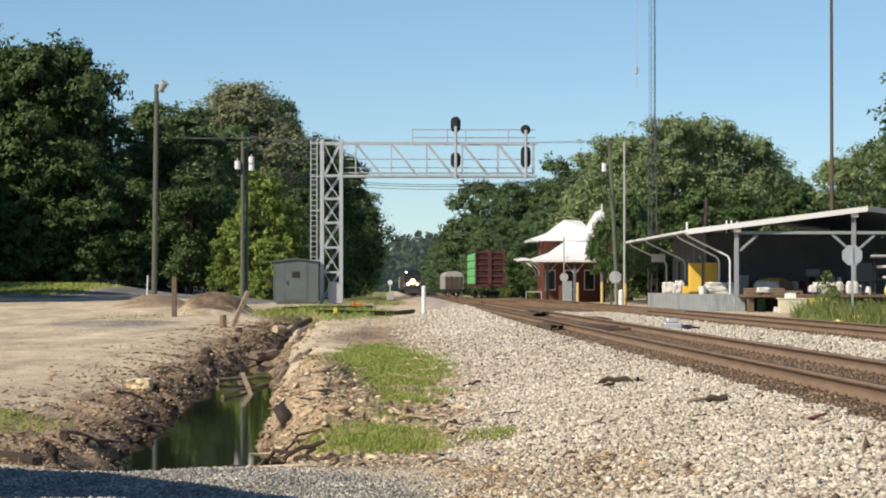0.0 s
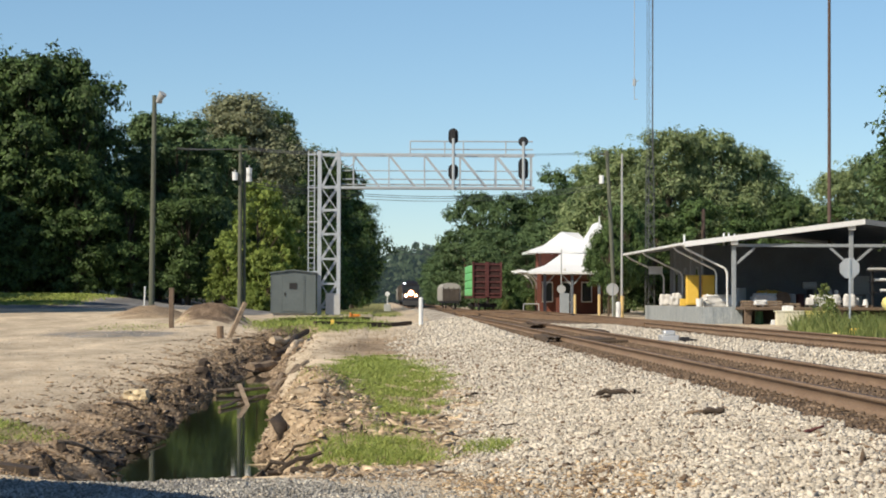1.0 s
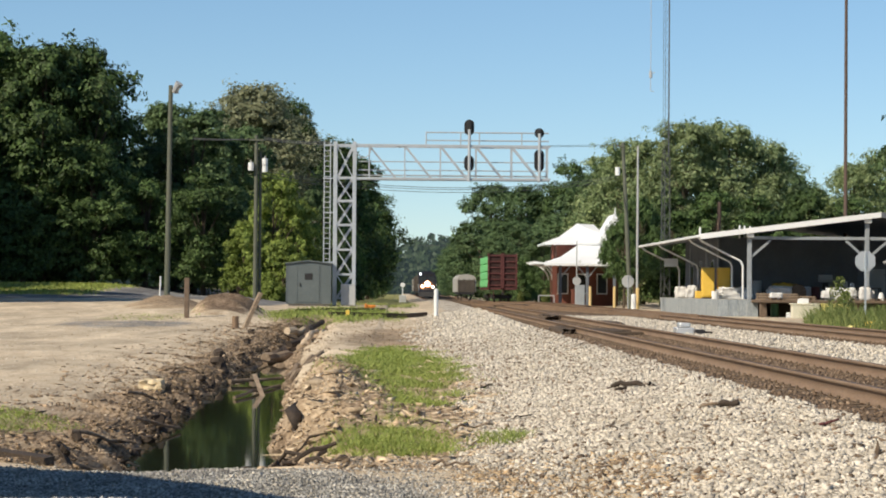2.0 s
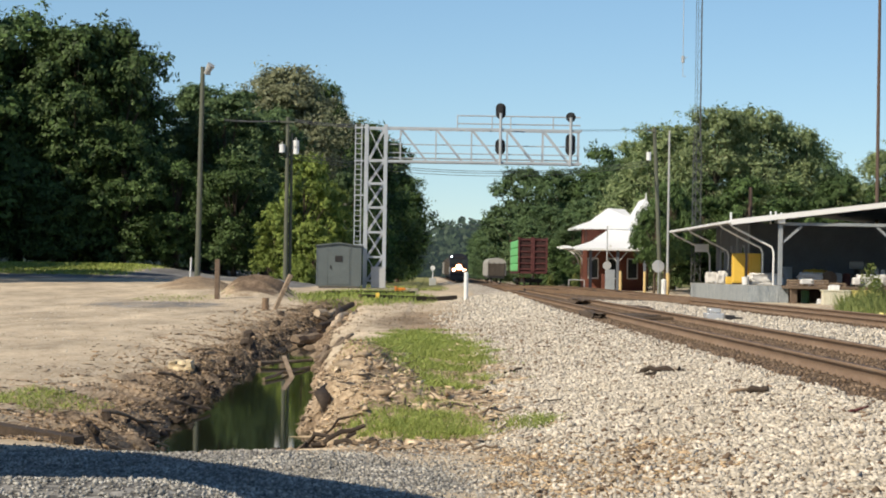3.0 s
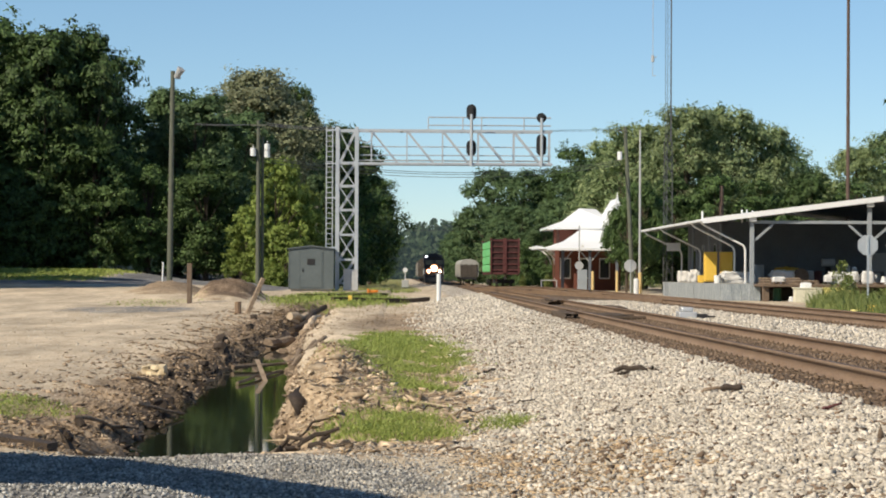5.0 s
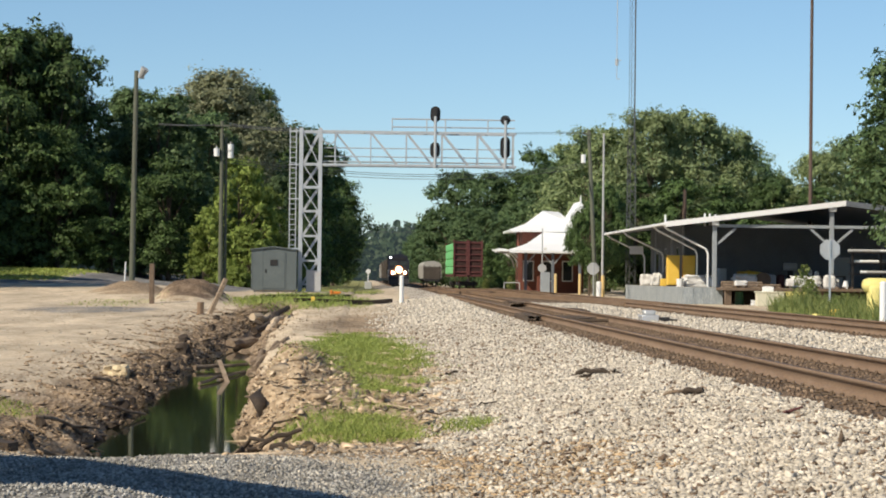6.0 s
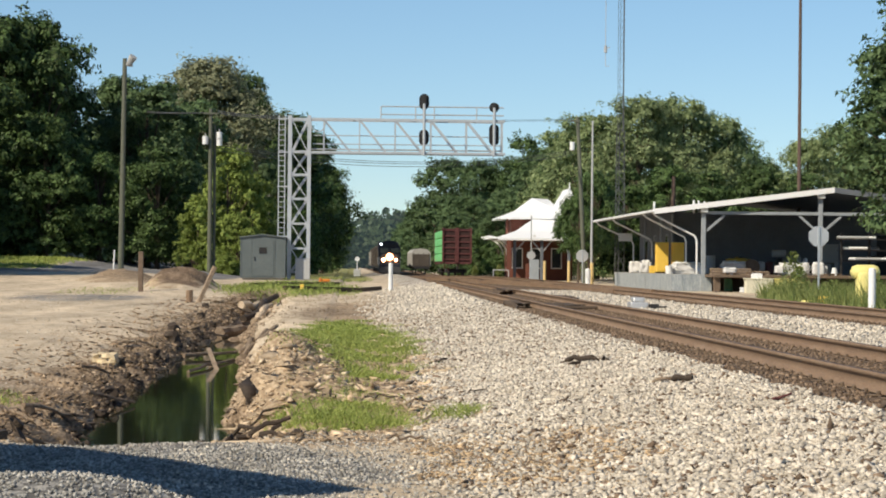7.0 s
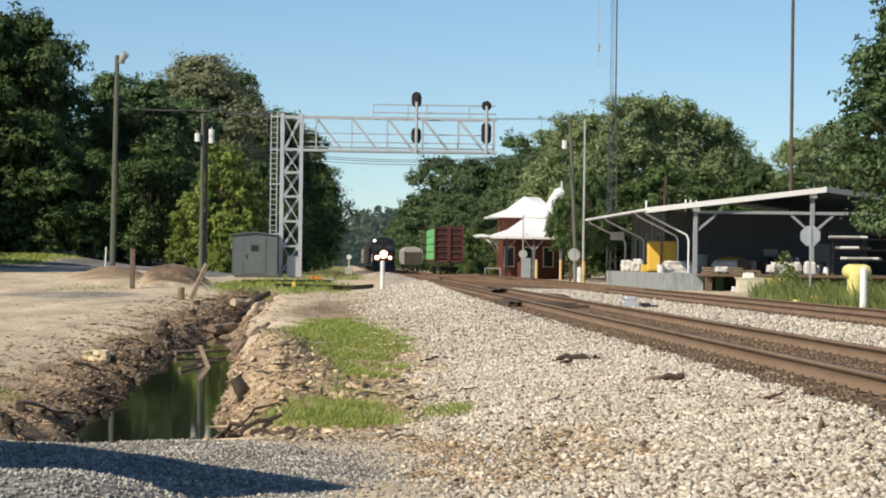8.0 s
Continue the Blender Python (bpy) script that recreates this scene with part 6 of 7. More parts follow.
def BM_leaves(rng, x, y, z, h, w, n, leaf):
    """A leafy shrub as one mesh: stems and single leaves."""
    bm = BM()
    for i in range(7):
        a = rng.uniform(0, 6.3)
        bar(bm, (x, y, z - 0.05), (x + w * 0.35 * math.cos(a), y + w * 0.35 * math.sin(a), z + h * rng.uniform(0.6, 0.95)), 0.012, 0.004, 5)
    for i in range(n):
        t = rng.uniform(0.1, 1)
        a, r = rng.uniform(0, 6.3), w * 0.5 * math.sin(math.pi * (0.12 + 0.8 * t)) * math.sqrt(rng.uniform(0.05, 1))
        c = Vector((x + r * math.cos(a), y + r * math.sin(a), z + h * t))
        u = Vector(rng.normal(0, 1, 3)).normalized() * leaf * rng.uniform(0.6, 1.3)
        q = u.cross(Vector(rng.normal(0, 1, 3))).normalized() * leaf * 0.5
        bm.faces.new([bm.verts.new(p) for p in (c - u, c - q, c + u, c + q)])
    return bm


build_lineside()


def build_weeds():
    rng = np.random.default_rng(31)
    n = 42000
    x, y = rng.uniform(13.9, 23, n), rng.uniform(62, 106, n)
    keep = (x > 0.172 * y + rng.uniform(0, 0.9, n)) & (x > 13.9 + rng.uniform(0, 1.5, n)) & (wob(x, y, 1.4) > -0.75)
    x, y = x[keep], y[keep]
    h = rng.uniform(0.2, 1.0, len(x)) * (0.35 + 0.65 * ease(13.8, 16.0, x)) * (1.05 + 0.5 * wob(x, y, 1.9, 2.0))
    me = blades("weeds", rng, np.c_[x, y, land(x, y) - 0.02], h, rng.uniform(0.02, 0.05, len(x)), M_WEED, 0.3)
    tagged(new("weeds", me), "tall green and straw-coloured weeds before the dock", "weeds", kind="stuff")
    for sx, sy, h, w in ((16.1, 86, 2.05, 0.95), (16.5, 87, 1.6, 0.8), (17.6, 86, 1.2, 1.2), (18.6, 80, 1.3, 1.3), (19.5, 88, 1.5, 1.4), (17.4, 74, 1.4, 1.2)):
        thing("tall_weed", "tall leafy weed standing beside the sign", "weed", BM_leaves(rng, sx, sy, float(land(sx, sy)), h, w, 420, 0.075), M_WEED, "tall weeds")


build_weeds()


# ---- ditch and bank debris ----
def log(rng, a, b, r, mat, bend=0.04, sides=9):
    """A rough log or stick in short bent lengths."""
    bm = BM()
    a, b = Vector(a), Vector(b)
    n = 5
    pts = [a.lerp(b, i / n) + Vector(rng.normal(0, bend * (b - a).length * (0 < i < n), 3)) for i in range(n + 1)]
    rings = []
    way = (b - a).normalized()
    u = way.orthogonal().normalized()
    w = way.cross(u)
    for i, p in enumerate(pts):
        rr = r * (1 - 0.3 * i / n) * rng.uniform(0.85, 1.12)
        rings.append([bm.verts.new(p + (u * math.cos(t) + w * math.sin(t)) * rr * rng.uniform(0.85, 1.15)) for t in np.linspace(0, 2 * math.pi, sides, endpoint=False)])
    for p, q in zip(rings, rings[1:]):
        for i in range(sides):
            bm.faces.new((p[i], p[(i + 1) % sides], q[(i + 1) % sides], q[i]))
    bm.faces.new(rings[0][::-1])
    bm.faces.new(rings[-1])
    return bm


def lay(rng, name, label, cat, x0, y0, x1, y1, r, mat, lift=0.0, rise=0.0, group="", bend=0.018):
    z0, z1 = max(float(land(x0, y0)), WATER) + r * 0.5 + lift, max(float(land(x1, y1)), WATER) + r * 0.5 + lift + rise
    return thing(name, label, cat, log(rng, (x0, y0, z0), (x1, y1, z1), r, mat, bend), mat, group)


def build_debris():
    rng = np.random.default_rng(41)
    # log pile at the head of the ditch
    lay(rng, "log", "pale split log on the pile at the ditch", "log", -3.4, 74, -2.55, 76, 0.11, M_CHIP, 0.35, 0.0, "ditch logs")
    lay(rng, "log", "dark log in the pile at the ditch", "log", -3.5, 75, -2.5, 74.5, 0.10, M_DARKWOOD, 0.10, 0.0, "ditch logs")
    lay(rng, "log", "dark log in the pile at the ditch", "log", -3.3, 73, -2.4, 77, 0.12, M_DARKWOOD, 0.1, 0.1, "ditch logs")
    lay(rng, "log", "pale broken log end beside the ditch", "log", -2.75, 68, -2.5, 70, 0.13, M_CHIP, 0.1, 0.12, "ditch logs")
    lay(rng, "log", "cut trunk lying with its end up by the ditch", "log", -3.3, 60, -2.7, 61, 0.15, M_WOOD, 0.05, 0.05, "ditch logs")
    lay(rng, "log", "bleached log across the end of the water", "log", -3.25, 46.5, -2.3, 48, 0.045, M_WOOD, 0.05, 0.02, "ditch logs", 0.004)
    lay(rng, "log", "grey log half sunk across the ditch", "log", -2.75, 40.5, -2.25, 46, 0.03, M_WOOD, 0.02, 0.0, "ditch logs", 0.004)
    thing("plank", "weathered plank slanting into the water", "plank", beam(BM(), (-2.28, 41.5, WATER - 0.1), (-2.62, 44.0, WATER + 0.30), 0.075, 0.035), M_WOOD)
    lay(rng, "log", "brown log along the chip bank", "log", -2.2, 48, -1.7, 51, 0.06, M_WOOD, 0.05, 0.05, "ditch logs")
    lay(rng, "log", "brown log along the chip bank", "log", -2.05, 46, -1.5, 48.5, 0.05, M_WOOD, 0.05, 0.05, "ditch logs")
    lay(rng, "log", "dark branch poking out over the water", "branch", -1.95, 21.2, -1.35, 21.6, 0.035, M_DARKWOOD, 0.12, 0.05, "ditch logs")
    for i, (x0, y0, x1, y1, r) in enumerate(((-1.45, 21.0, -1.0, 21.4, 0.04), (-1.35, 20.4, -0.95, 20.2, 0.05), (-1.4, 20.0, -1.2, 19.8, 0.06), (-1.0, 20.8, -0.85, 20.0, 0.03), (-0.75, 19.9, -0.4, 19.8, 0.035), (-1.25, 20.9, -1.0, 20.0, 0.03), (-1.15, 21.2, -1.1, 20.2, 0.04), (-0.9, 20.2, -0.6, 20.5, 0.03))):
        lay(rng, "root", "dark twisted root on the ditch bank", "root", x0, y0, x1, y1, r, M_DARKWOOD if i % 3 else M_WOOD, 0.02, rng.uniform(-0.02, 0.1), "roots", 0.05)
    for x, y, r, h in ((-1.36, 20.6, 0.09, 0.20), (-1.24, 20.4, 0.11, 0.24), (-1.08, 20.5, 0.09, 0.19), (-0.96, 20.3, 0.08, 0.15), (-1.42, 20.9, 0.07, 0.20), (-0.84, 20.4, 0.06, 0.11), (-1.16, 20.8, 0.09, 0.24), (-1.3, 20.1, 0.07, 0.14), (-1.1, 20.0, 0.06, 0.10)):
        z = float(land(x, y))
        thing("root_lump", "dark torn root lump at the water's edge", "root", log(rng, (x, y, z - 0.08), (x + rng.normal(0, 0.07), y + rng.normal(0, 0.05), z + h), r, M_DARKWOOD, 0.12), M_DARKWOOD, "root lumps")
    for x0, y0, x1, y1, r in ((-1.55, 20.6, -1.05, 20.7, 0.04), (-1.3, 20.1, -0.85, 20.5, 0.03), (-0.95, 20.0, -0.5, 20.1, 0.025), (-1.3, 21.1, -0.8, 20.5, 0.025), (-1.45, 21.3, -1.2, 20.6, 0.03)):
        lay(rng, "branch", "dark broken branch across the root heap", "branch", x0, y0, x1, y1, r, M_DARKWOOD, 0.10, rng.uniform(0.0, 0.06), "bank branches", 0.05)
    # clods, stumps and boards on the lot-side bank
    for x, y, r, h in ((-2.95, 22.4, 0.09, 0.12), (-2.82, 23.2, 0.08, 0.1), (-3.1, 23.6, 0.1, 0.14), (-3.3, 22.6, 0.08, 0.09), (-2.88, 25.0, 0.09, 0.12), (-3.5, 24.4, 0.07, 0.08), (-3.0, 27.4, 0.1, 0.16), (-3.05, 29.2, 0.09, 0.12), (-3.25, 33.5, 0.12, 0.16), (-3.2, 39, 0.13, 0.16), (-3.6, 44, 0.13, 0.15), (-3.9, 53, 0.14, 0.18)):
        z = float(land(x, y))
        thing("soil_lump", "dark lump of torn soil and root on the ditch bank", "soil lump", log(rng, (x, y, z - 0.1), (x + rng.normal(0, 0.08), y + rng.normal(0, 0.05), z + h), r, M_DARKWOOD, 0.14), M_DARKWOOD, "soil lumps")
    for x0, y0, x1, y1, r in ((-3.3, 23.0, -2.75, 23.6, 0.03), (-3.6, 25.4, -3.05, 25.0, 0.022), (-3.35, 30.5, -2.85, 31.5, 0.03), (-3.9, 34.5, -3.2, 36.5, 0.028), (-4.2, 44, -3.3, 46.5, 0.03), (-3.9, 57, -3.1, 60, 0.04)):
        lay(rng, "branch", "bleached branch lying down the muddy bank", "branch", x0, y0, x1, y1, r * 0.8, M_WOOD, 0.03, 0.0, "bank branches", 0.012)
    for x0, y0, x1, y1, r, m in ((-0.85, 24.5, -0.35, 24.8, 0.03, M_DARKWOOD), (-0.35, 24.8, -0.15, 24.2, 0.025, M_DARKWOOD), (-1.25, 27, -0.8, 29.5, 0.025, M_DARKWOOD), (0.3, 19.3, 0.6, 19.4, 0.02, M_WOOD), (1.15, 25.0, 1.45, 25.3, 0.016, M_DARKWOOD),
                                 (2.62, 28.7, 3.02, 28.2, 0.055, M_DARKWOOD), (2.60, 28.1, 2.74, 28.2, 0.04, M_DARKWOOD), (2.72, 23.0, 3.16, 22.9, 0.035, M_WOOD), (3.12, 22.9, 3.30, 22.8, 0.06, M_DARKWOOD), (-0.6, 26.6, 0.1, 26.9, 0.025, M_WOOD), (0.1, 25.2, 0.5, 25.0, 0.02, M_DARKWOOD), (-1.1, 23.2, -0.6, 23.5, 0.025, M_DARKWOOD), (3.45, 19.3, 3.62, 19.35, 0.025, M_MAROON),
                                 (1.05, 16.2, 1.4, 16.4, 0.012, M_WOOD), (1.1, 33, 1.35, 33.2, 0.03, M_DARKWOOD), (0.55, 24.0, 1.0, 24.4, 0.02, M_WOOD)):
        lay(rng, "stick", "broken stick lying among the stones", "stick", x0, y0, x1, y1, r * 0.62, m, 0.015, 0.02, "sticks", 0.05)
    thing("board", "dark rotten board lying by the gravel road", "board", beam(BM(), (-3.75, 20.5, float(land(-3.75, 20.5)) + 0.07), (-2.95, 20.3, float(land(-2.95, 20.3)) + 0.08), 0.24, 0.08), M_DARKWOOD)
    for x, y, r in ((-3.72, 50, 0.2), (-3.55, 56, 0.13), (-4.35, 72, 0.16), (-3.9, 63, 0.12), (-3.15, 31.5, 0.16), (-3.1, 36, 0.13), (-3.35, 25.6, 0.08)):
        z = float(land(x, y))
        thing("stump", "dark broken stump on the ditch bank", "stump", log(rng, (x, y, z - 0.15), (x + rng.normal(0, 0.06), y, z + r * 1.35), r, M_DARKWOOD, 0.05), M_DARKWOOD, "stumps")
    lay(rng, "stick", "pale stick sticking out of the bank", "stick", -3.55, 26.0, -2.95, 27.0, 0.025, M_WOOD, 0.08, 0.05, "sticks")
    zr = float(land(-3.88, 37.9))
    thing("pale_rock", "pale tan rock lying on the sandy bank", "rock", heap(rng, -4.06, -3.70, 37.6, 38.2, zr - 0.04, zr + 0.17, 4), material("pale_tan_rock", [(0.55, 0.44, 0.27), (0.74, 0.62, 0.42)], 4, 30, 0.9))
    # loose chips, clods and twigs
    n = 30000
    x, y = rng.uniform(-2.4, 1.4, n), rng.uniform(19.0, 50, n)
    d = np.abs(x - ditch_line(y)) - ditch_half(y)
    keep = (np.maximum(patch(x, y, -0.95, 30, 1.15, 10.5), 0.7 * patch(x, y, -0.2, 31, 1.7, 17)) > rng.uniform(0.1, 0.9, n)) & (land(x, y) > WATER) & (grass_share(x, y) < 0.6)
    x, y = x[keep], y[keep]
    me = stones("wood_chips", rng, np.c_[x, y, land(x, y) + 0.012], 0.014 + 0.065 * rng.uniform(0, 1, len(x)) ** 2, M_CHIP, 0.35, 0.85)
    tagged(new("wood_chips", me), "pale splintered wood chips covering the bank", "wood chips", kind="stuff")
    n = 5200
    x, y = rng.uniform(-2.2, 1.0, n), rng.uniform(19.2, 52, n)
    keep = (patch(x, y, -0.85, 31, 1.3, 13) > rng.uniform(0.1, 0.9, n)) & (land(x, y) > WATER) & (wob(x, y, 2.1, 3.0) > rng.uniform(-0.6, 0.6, n))
    x, y = x[keep], y[keep]
    me = stones("bark_pieces", rng, np.c_[x, y, land(x, y) + 0.015], 0.02 + 0.09 * rng.uniform(0, 1, len(x)) ** 2, M_CLOD, 0.5, 0.6)
    tagged(new("bark_pieces", me), "brown bark and clods among the wood chips", "bark", kind="stuff")
    n = 9000
    y = rng.uniform(20, 84, n)
    side = rng.uniform(0, 1, n) < 0.72
    x = ditch_line(y) + np.where(side, -1, 1) * (ditch_half(y) + np.abs(rng.normal(0.0, 0.42, n)))
    keep = land(x, y) > WATER - 0.05
    x, y = x[keep], y[keep]
    size = (0.012 + 0.058 * rng.uniform(0, 1, len(x)) ** 3) * (0.7 + y / 80)
    me = stones("bank_clods", rng, np.c_[x, y, land(x, y) + 0.02], size, M_CLOD, 0.7, 0.4)
    tagged(new("bank_clods", me), "dark clods, roots and litter along the ditch", "soil clods", kind="stuff")
    n = 1500
    y = rng.uniform(20, 70, n)
    side = rng.uniform(0, 1, n) < 0.85
    x = ditch_line(y) + np.where(side, -1, 1) * (ditch_half(y) + np.abs(rng.normal(0.05, 0.32, n)))
    keep = (land(x, y) > WATER - 0.03) & (wob(x, y, 2.4, 6.0) > 0.0)
    x, y = x[keep], y[keep]
    me = stones("bank_roots", rng, np.c_[x, y, land(x, y) + 0.01], 0.025 + 0.10 * rng.uniform(0, 1, len(x)) ** 2.5, M_DARKWOOD, 0.6, 0.7)
    tagged(new("bank_roots", me), "dark rotten roots and bark in the cut bank", "roots", kind="stuff")
    # dark root lumps over the water line, added to stand for its shadow voids
    n = 520
    y = rng.uniform(20.4, 62, n)
    x = ditch_line(y) - ditch_half(y) - rng.normal(0.06, 0.13, n)
    keep = (land(x, y) > WATER - 0.05) & (wob(x, y, 1.3, 4.0) > -0.05)
    x, y = x[keep], y[keep]
    me = stones("root_lumps", rng, np.c_[x, y, land(x, y) + 0.04], 0.05 + 0.12 * rng.uniform(0, 1, len(x)) ** 2, M_DARKWOOD, 0.8, 0.3)
    tagged(new("root_lumps", me), "dark root lumps put over the water for its shadow voids", "roots", kind="stuff")
    n = 22000
    y = 19.8 + 64 * rng.uniform(0, 1, n) ** 1.5
    x = ditch_line(y) - (ditch_half(y) + np.abs(rng.normal(0.1, 0.85, n)) * (1 + 0.8 * (1 - ease(26, 34, y))))
    keep = (land(x, y) > WATER) & (wob(x, y, 1.7, 2.0) > rng.uniform(-0.9, 0.5, n))
    x, y = x[keep], y[keep]
    me = stones("bank_litter", rng, np.c_[x, y, land(x, y) + 0.012], (0.015 + 0.06 * rng.uniform(0, 1, len(x)) ** 2) * (0.7 + y / 70), M_LITTER, 0.3, 0.75)
    tagged(new("bank_litter", me), "matted brown twigs and bark spread over the bank", "litter", kind="stuff")
    n = 3600
    y = rng.uniform(19.5, 90, n)
    x = ditch_line(y) - (ditch_half(y) + np.abs(rng.normal(0.25, 0.55, n)))
    me = blades("dead_stalks", rng, np.c_[x, y, land(x, y)], rng.uniform(0.03, 0.09, n), rng.uniform(0.006, 0.016, n) * (0.6 + y / 50), M_DRY, 2.2)
    tagged(new("dead_stalks", me), "dry brown stalks and roots tangled on the bank", "dead stalks", kind="stuff")
    n = 700
    x, y = rng.uniform(-1.8, 1.2, n), rng.uniform(52, 92, n)
    me = blades("dry_brush", rng, np.c_[x, y, land(x, y)], rng.uniform(0.02, 0.06, n), rng.uniform(0.012, 0.03, n), M_DRY, 1.2)
    tagged(new("dry_brush", me), "low dry brown brush beyond the grass", "dry brush", kind="stuff")


M_LITTER = material("brown_bark_litter", [(0.13, 0.09, 0.06), (0.33, 0.245, 0.165), (0.56, 0.45, 0.33)], 3, 40, 0.95, bump=0.3, island=0.55)
M_CLOD = material("dark_soil_clods", [(0.11, 0.08, 0.056), (0.27, 0.203, 0.14), (0.48, 0.385, 0.28)], 3, 40, 0.95, bump=0.3, island=0.6)
build_debris()


# ---- grass, ballast and gravel ----
def build_cover():
    rng = np.random.default_rng(51)
    n = 120000
    x, y = rng.uniform(-1.8, 1.6, n), 20 + 38 * rng.uniform(0, 1, n) ** 1.25
    keep = (grass_share(x, y) * (0.74 + 0.9 * wob(x, 0.4 * y, 3.2, 2.0)) > rng.uniform(0.06, 1.0, n)) & (y < 59)
    x2, y2 = rng.uniform(-5.4, -3.4, 9000), rng.uniform(24.5, 29.5, 9000)
    k2 = grass_share(x2, y2) > rng.uniform(0.35, 0.95, 9000)
    x, y = np.r_[x[keep], x2[k2]], np.r_[y[keep], y2[k2]]
    me = blades("grass", rng, np.c_[x, y, land(x, y) - 0.01], rng.uniform(0.02, 0.115, len(x)) * (0.6 + 0.5 * ease(0.3, 1.0, grass_share(x, y))), rng.uniform(0.006, 0.013, len(x)) * (0.6 + y / 40), M_GRASS, 0.8)
    tagged(new("grass", me), "short bright green grass on the bank", "grass", kind="stuff")
    n = 26000
    x, y = rng.uniform(-11.5, 1.5, n), rng.uniform(74, 150, n)
    keep = grass_share(x, y) > rng.uniform(0.2, 0.9, n)
    x, y = x[keep], y[keep]
    me = blades("rough_grass", rng, np.c_[x, y, land(x, y) - 0.01], rng.uniform(0.06, 0.24, len(x)) * (0.35 + 0.65 * ease(-6.5, -4.5, x)), rng.uniform(0.02, 0.05, len(x)), M_GRASS, 0.6)
    tagged(new("rough_grass", me), "rough green grass round the signal bridge", "grass", kind="stuff")

    def ballast(name, n, x0, x1, y0, y1, s0, s1, power=1.0):
        x, y = rng.uniform(x0, x1, n), y0 + (y1 - y0) * rng.uniform(0, 1, n) ** power
        p = ease(-0.3 - 0.9 * ease(42, 58, y), 0.45 + 0.5 * ease(42, 58, y), x - ballast_edge(y) + 0.3 * wob(x, y, 1.4))
        inside = (np.abs(x - TRACK_1) < 1.38 + 0.12 * wob(x, y, 2.2)) | (np.abs(x - TRACK_2) < 1.4)
        keep = (p > rng.uniform(0, 1, n)) & (~inside) & (0.9 * patch(x, y, 1.35, 17.2, 0.95, 2.8) < rng.uniform(0.1, 1.1, n))
        x, y = x[keep], y[keep]
        s = s0 + (s1 - s0) * rng.uniform(0, 1, len(x)) ** 1.5
        me = stones(name, rng, np.c_[x, y, land(x, y) + s * rng.uniform(-0.1, 0.3, len(x))], s, M_STONE, 0.75, 0.22)
        tagged(new(name, me), "pale broken ballast stones beside the rails", "ballast", kind="stuff")

    ballast("near_ballast", 118000, 0.3, 4.0, 10.2, 30, 0.02, 0.068)
    ballast("middle_ballast", 56000, -0.6, 4.0, 30, 60, 0.03, 0.072, 1.3)
    ballast("far_ballast", 17000, -1.0, 4.0, 60, 105, 0.07, 0.12, 1.3)
    ballast("between_ballast", 26000, 6.4, 10.0, 28, 100, 0.05, 0.11, 1.3)
    n = 5200
    x, y = rng.uniform(0.6, 4.0, n), 12 + 48 * rng.uniform(0, 1, n) ** 1.3
    keep = x > ballast_edge(y)
    x, y = x[keep], y[keep]
    me = stones("dark_ballast", rng, np.c_[x, y, land(x, y) + 0.014], 0.025 + 0.055 * rng.uniform(0, 1, len(x)) ** 1.5, M_CRIB, 0.7, 0.3)
    tagged(new("dark_ballast", me), "brown and grey stones scattered through the pale ballast", "ballast", kind="stuff")
    # stones between the sleepers
    n = 22000
    t = np.where(rng.uniform(0, 1, n) < 0.75, TRACK_1, TRACK_2)
    x, y = t + rng.uniform(-1.55, 1.55, n), rng.uniform(15, 75, n)
    s = rng.uniform(0.03, 0.07, n)
    me = stones("crib_stones", rng, np.c_[x, y, land(x, y) + s * 0.1], s, M_CRIB, 0.8)
    tagged(new("crib_stones", me), "brown-stained stones between the sleepers", "ballast", kind="stuff")
    # stubble and pebbles over the sandy lot
    n = 4500
    x, y = rng.uniform(-14, -3.6, n), 22 + 90 * rng.uniform(0, 1, n) ** 1.4
    keep = (wob(x, y, 0.8, 4.0) + 0.5 * wob(x, y, 3.0) > rng.uniform(-0.4, 0.8, n)) & (x < ditch_line(y) - ditch_half(y) - 0.5)
    x, y = x[keep], y[keep]
    me = blades("lot_stubble", rng, np.c_[x, y, land(x, y) - 0.005], rng.uniform(0.01, 0.035, len(x)), rng.uniform(0.008, 0.02, len(x)) * (0.6 + y / 50), M_DRY, 1.4)
    tagged(new("lot_stubble", me), "dry straw stubble over the sandy lot", "stubble", kind="stuff")
    n = 7000
    x, y = rng.uniform(-12, -3.4, n), 21 + 70 * rng.uniform(0, 1, n) ** 1.4
    s = 0.012 + 0.05 * rng.uniform(0, 1, n) ** 4
    me = stones("lot_pebbles", rng, np.c_[x, y, land(x, y) + 0.002], s, M_STONE, 0.7)
    tagged(new("lot_pebbles", me), "small pebbles scattered on the sandy lot", "pebbles", kind="stuff")
    n = 8000
    x, y = rng.uniform(0.4, 2.5, n), rng.uniform(13.5, 20.5, n)
    keep = patch(x, y, 1.35, 17.2, 1.0, 3.0) > rng.uniform(0.1, 0.9, n)
    x, y = x[keep], y[keep]
    me = stones("straw_litter", rng, np.c_[x, y, land(x, y) + 0.01], rng.uniform(0.012, 0.045, len(x)), M_STRAW, 0.4, 0.5)
    tagged(new("straw_litter", me), "rusty straw litter spilled on the gravel", "litter", kind="stuff")
    n = 9000
    x, y = rng.uniform(-1.3, 1.6, n), rng.uniform(11.5, 20.2, n)
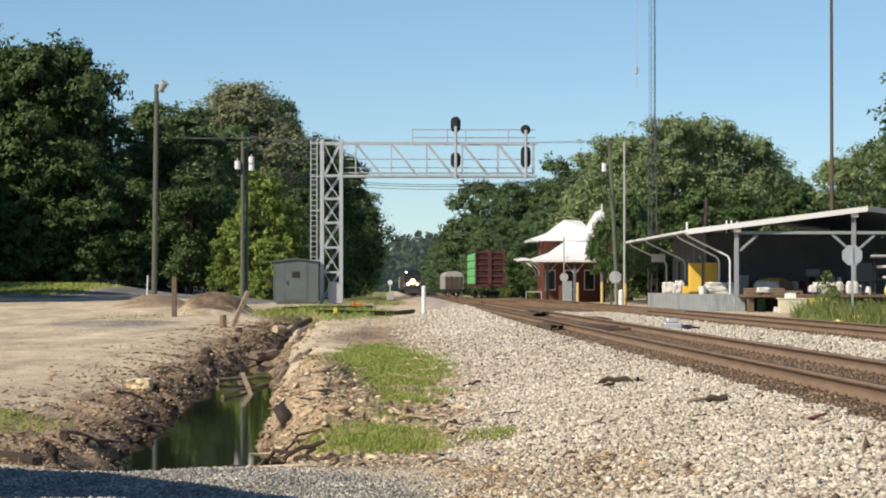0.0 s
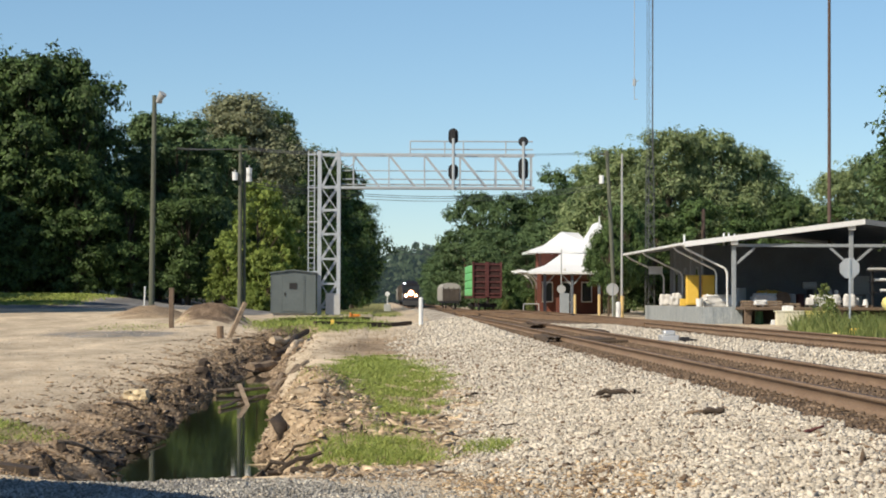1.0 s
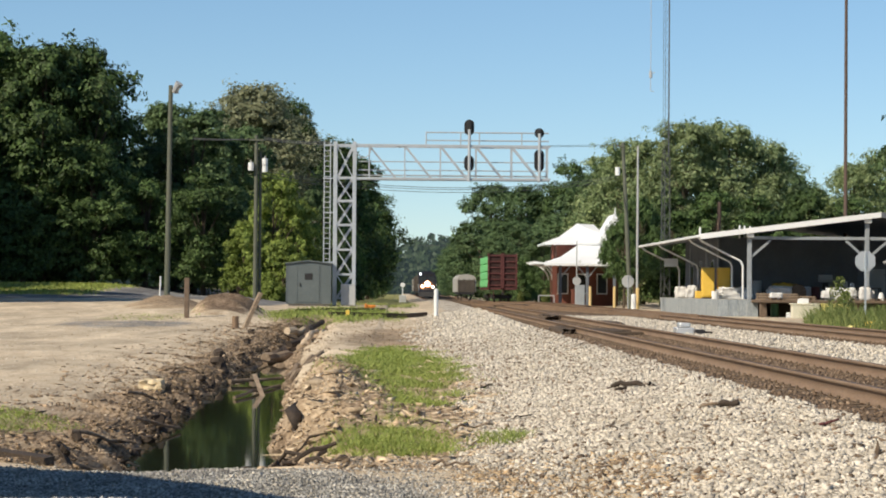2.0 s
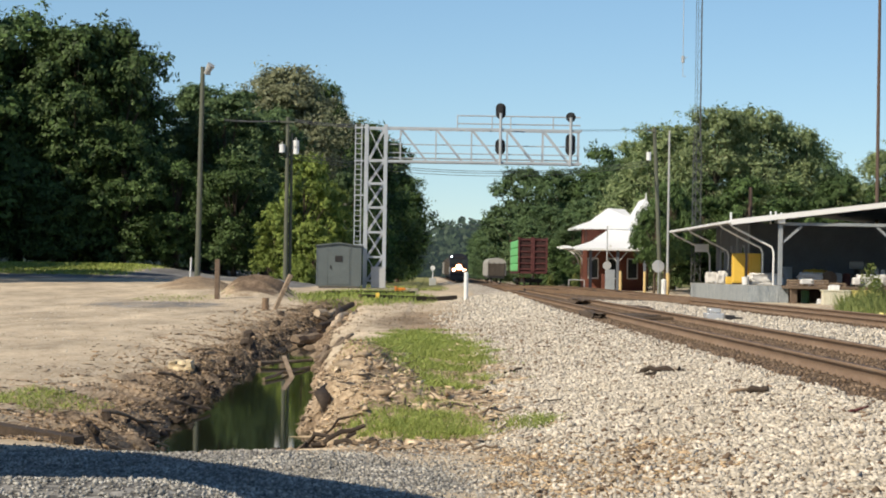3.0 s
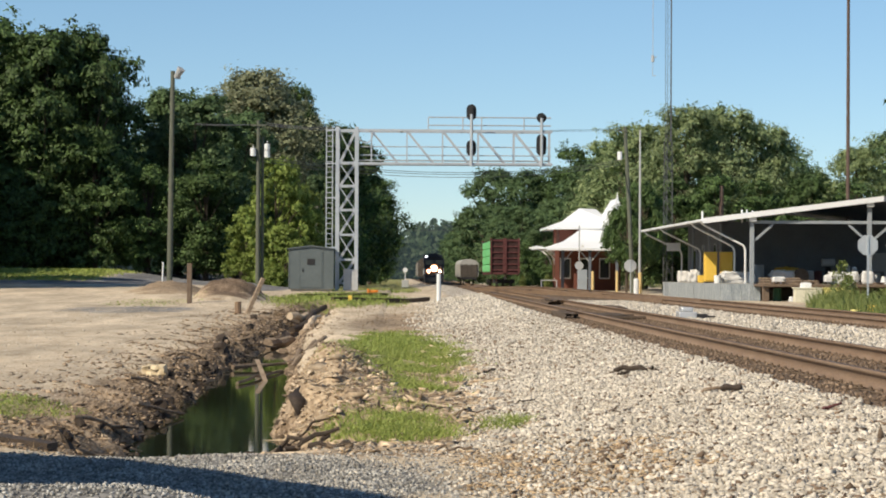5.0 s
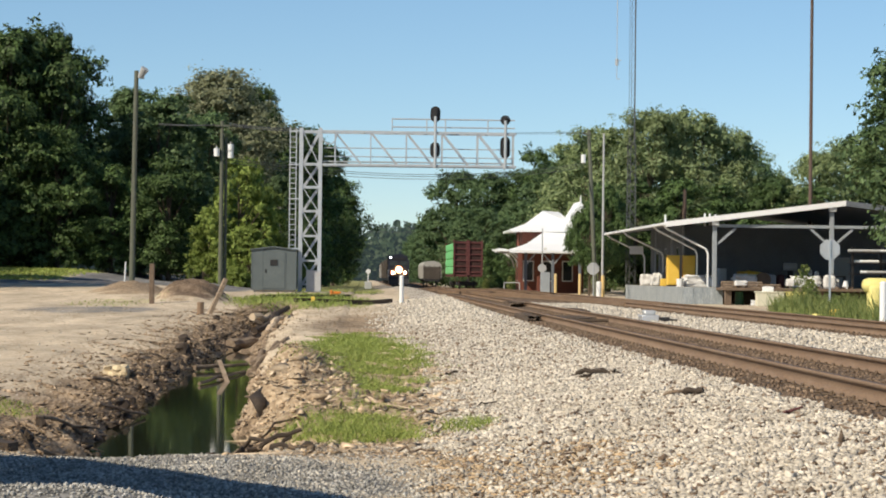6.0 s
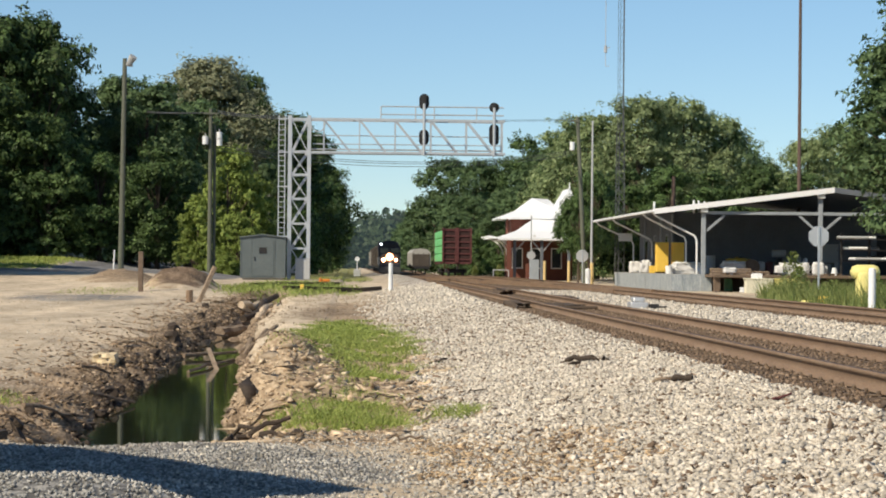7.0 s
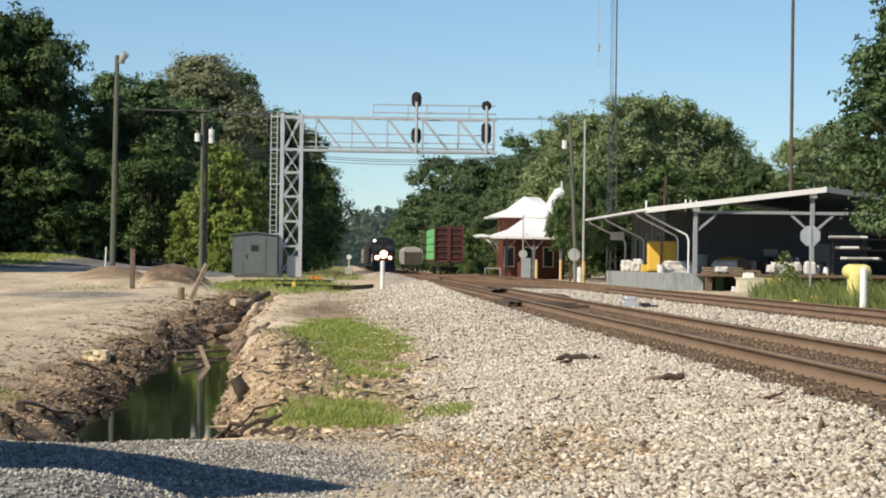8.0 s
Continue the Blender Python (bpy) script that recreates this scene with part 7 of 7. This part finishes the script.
    for name, mat, low, high, label in (("verge_stones", M_STONE, 0, 4500, "pale stones trodden into the sandy verge"), ("verge_gravel", M_GREY_STONE, 4500, 9000, "grey gravel trodden into the sandy verge")):
        a, b = x[low:high], y[low:high]
        me = stones(name, rng, np.c_[a, b, land(a, b) + 0.004], 0.012 + 0.032 * rng.uniform(0, 1, len(a)) ** 1.6, mat, 0.7, 0.2)
        tagged(new(name, me), label, "gravel", kind="stuff")
    # mown lawn on the far bank
    n = 16000
    x, y = rng.uniform(-40, -17, n), rng.uniform(144, 172, n)
    keep = grass_share(x, y) > rng.uniform(0.3, 0.9, n)
    x, y = x[keep], y[keep]
    me = blades("lawn_grass", rng, np.c_[x, y, land(x, y) - 0.01], rng.uniform(0.06, 0.2, len(x)), rng.uniform(0.05, 0.1, len(x)), M_GRASS, 0.7)
    tagged(new("lawn_grass", me), "green lawn on the bank before the trees", "grass", kind="stuff")
    # grey road gravel
    n = 66000
    x, y = rng.uniform(-4.5, 2.2, n), 8.4 + 11.2 * rng.uniform(0, 1, n) ** 1.25
    road = 1 - ease(18.0, 19.6, y + 0.35 * wob(x, y, 0.9) + 0.9 * ease(-1, 3, x))
    keep = road * (1 - 0.97 * ease(-0.9, 0.9, x + 0.4 * wob(x, y, 2))) > rng.uniform(0, 1, n)
    x, y = x[keep], y[keep]
    s = rng.uniform(0.016, 0.042, len(x)) * (1.0 - 0.12 * (y < 12.6))
    me = stones("road_gravel", rng, np.c_[x, y, land(x, y) + s * 0.1], s, M_GREY_STONE, 0.8)
    tagged(new("road_gravel", me), "grey crushed gravel on the road", "gravel", kind="stuff")


M_STRAW = material("rusty_straw", [(0.32, 0.22, 0.125), (0.48, 0.355, 0.22), (0.60, 0.48, 0.325)], 3, 40, 0.9, bump=0.2, island=0.4)
build_cover()


def motions():
    """The train rolls towards the camera along the nearer track."""
    rows = []
    for t in (0.0, 1.0, 2.0, 3.0, 4.0, 5.0, 6.0, 7.0, 8.0):
        y = 440.0 - 16.2 * t
        rows.append((t, pose(TRACK_1, y, RAIL_TOP + float(dip(y)) - 0.02)))
    walk(TRAIN, rows)


motions()
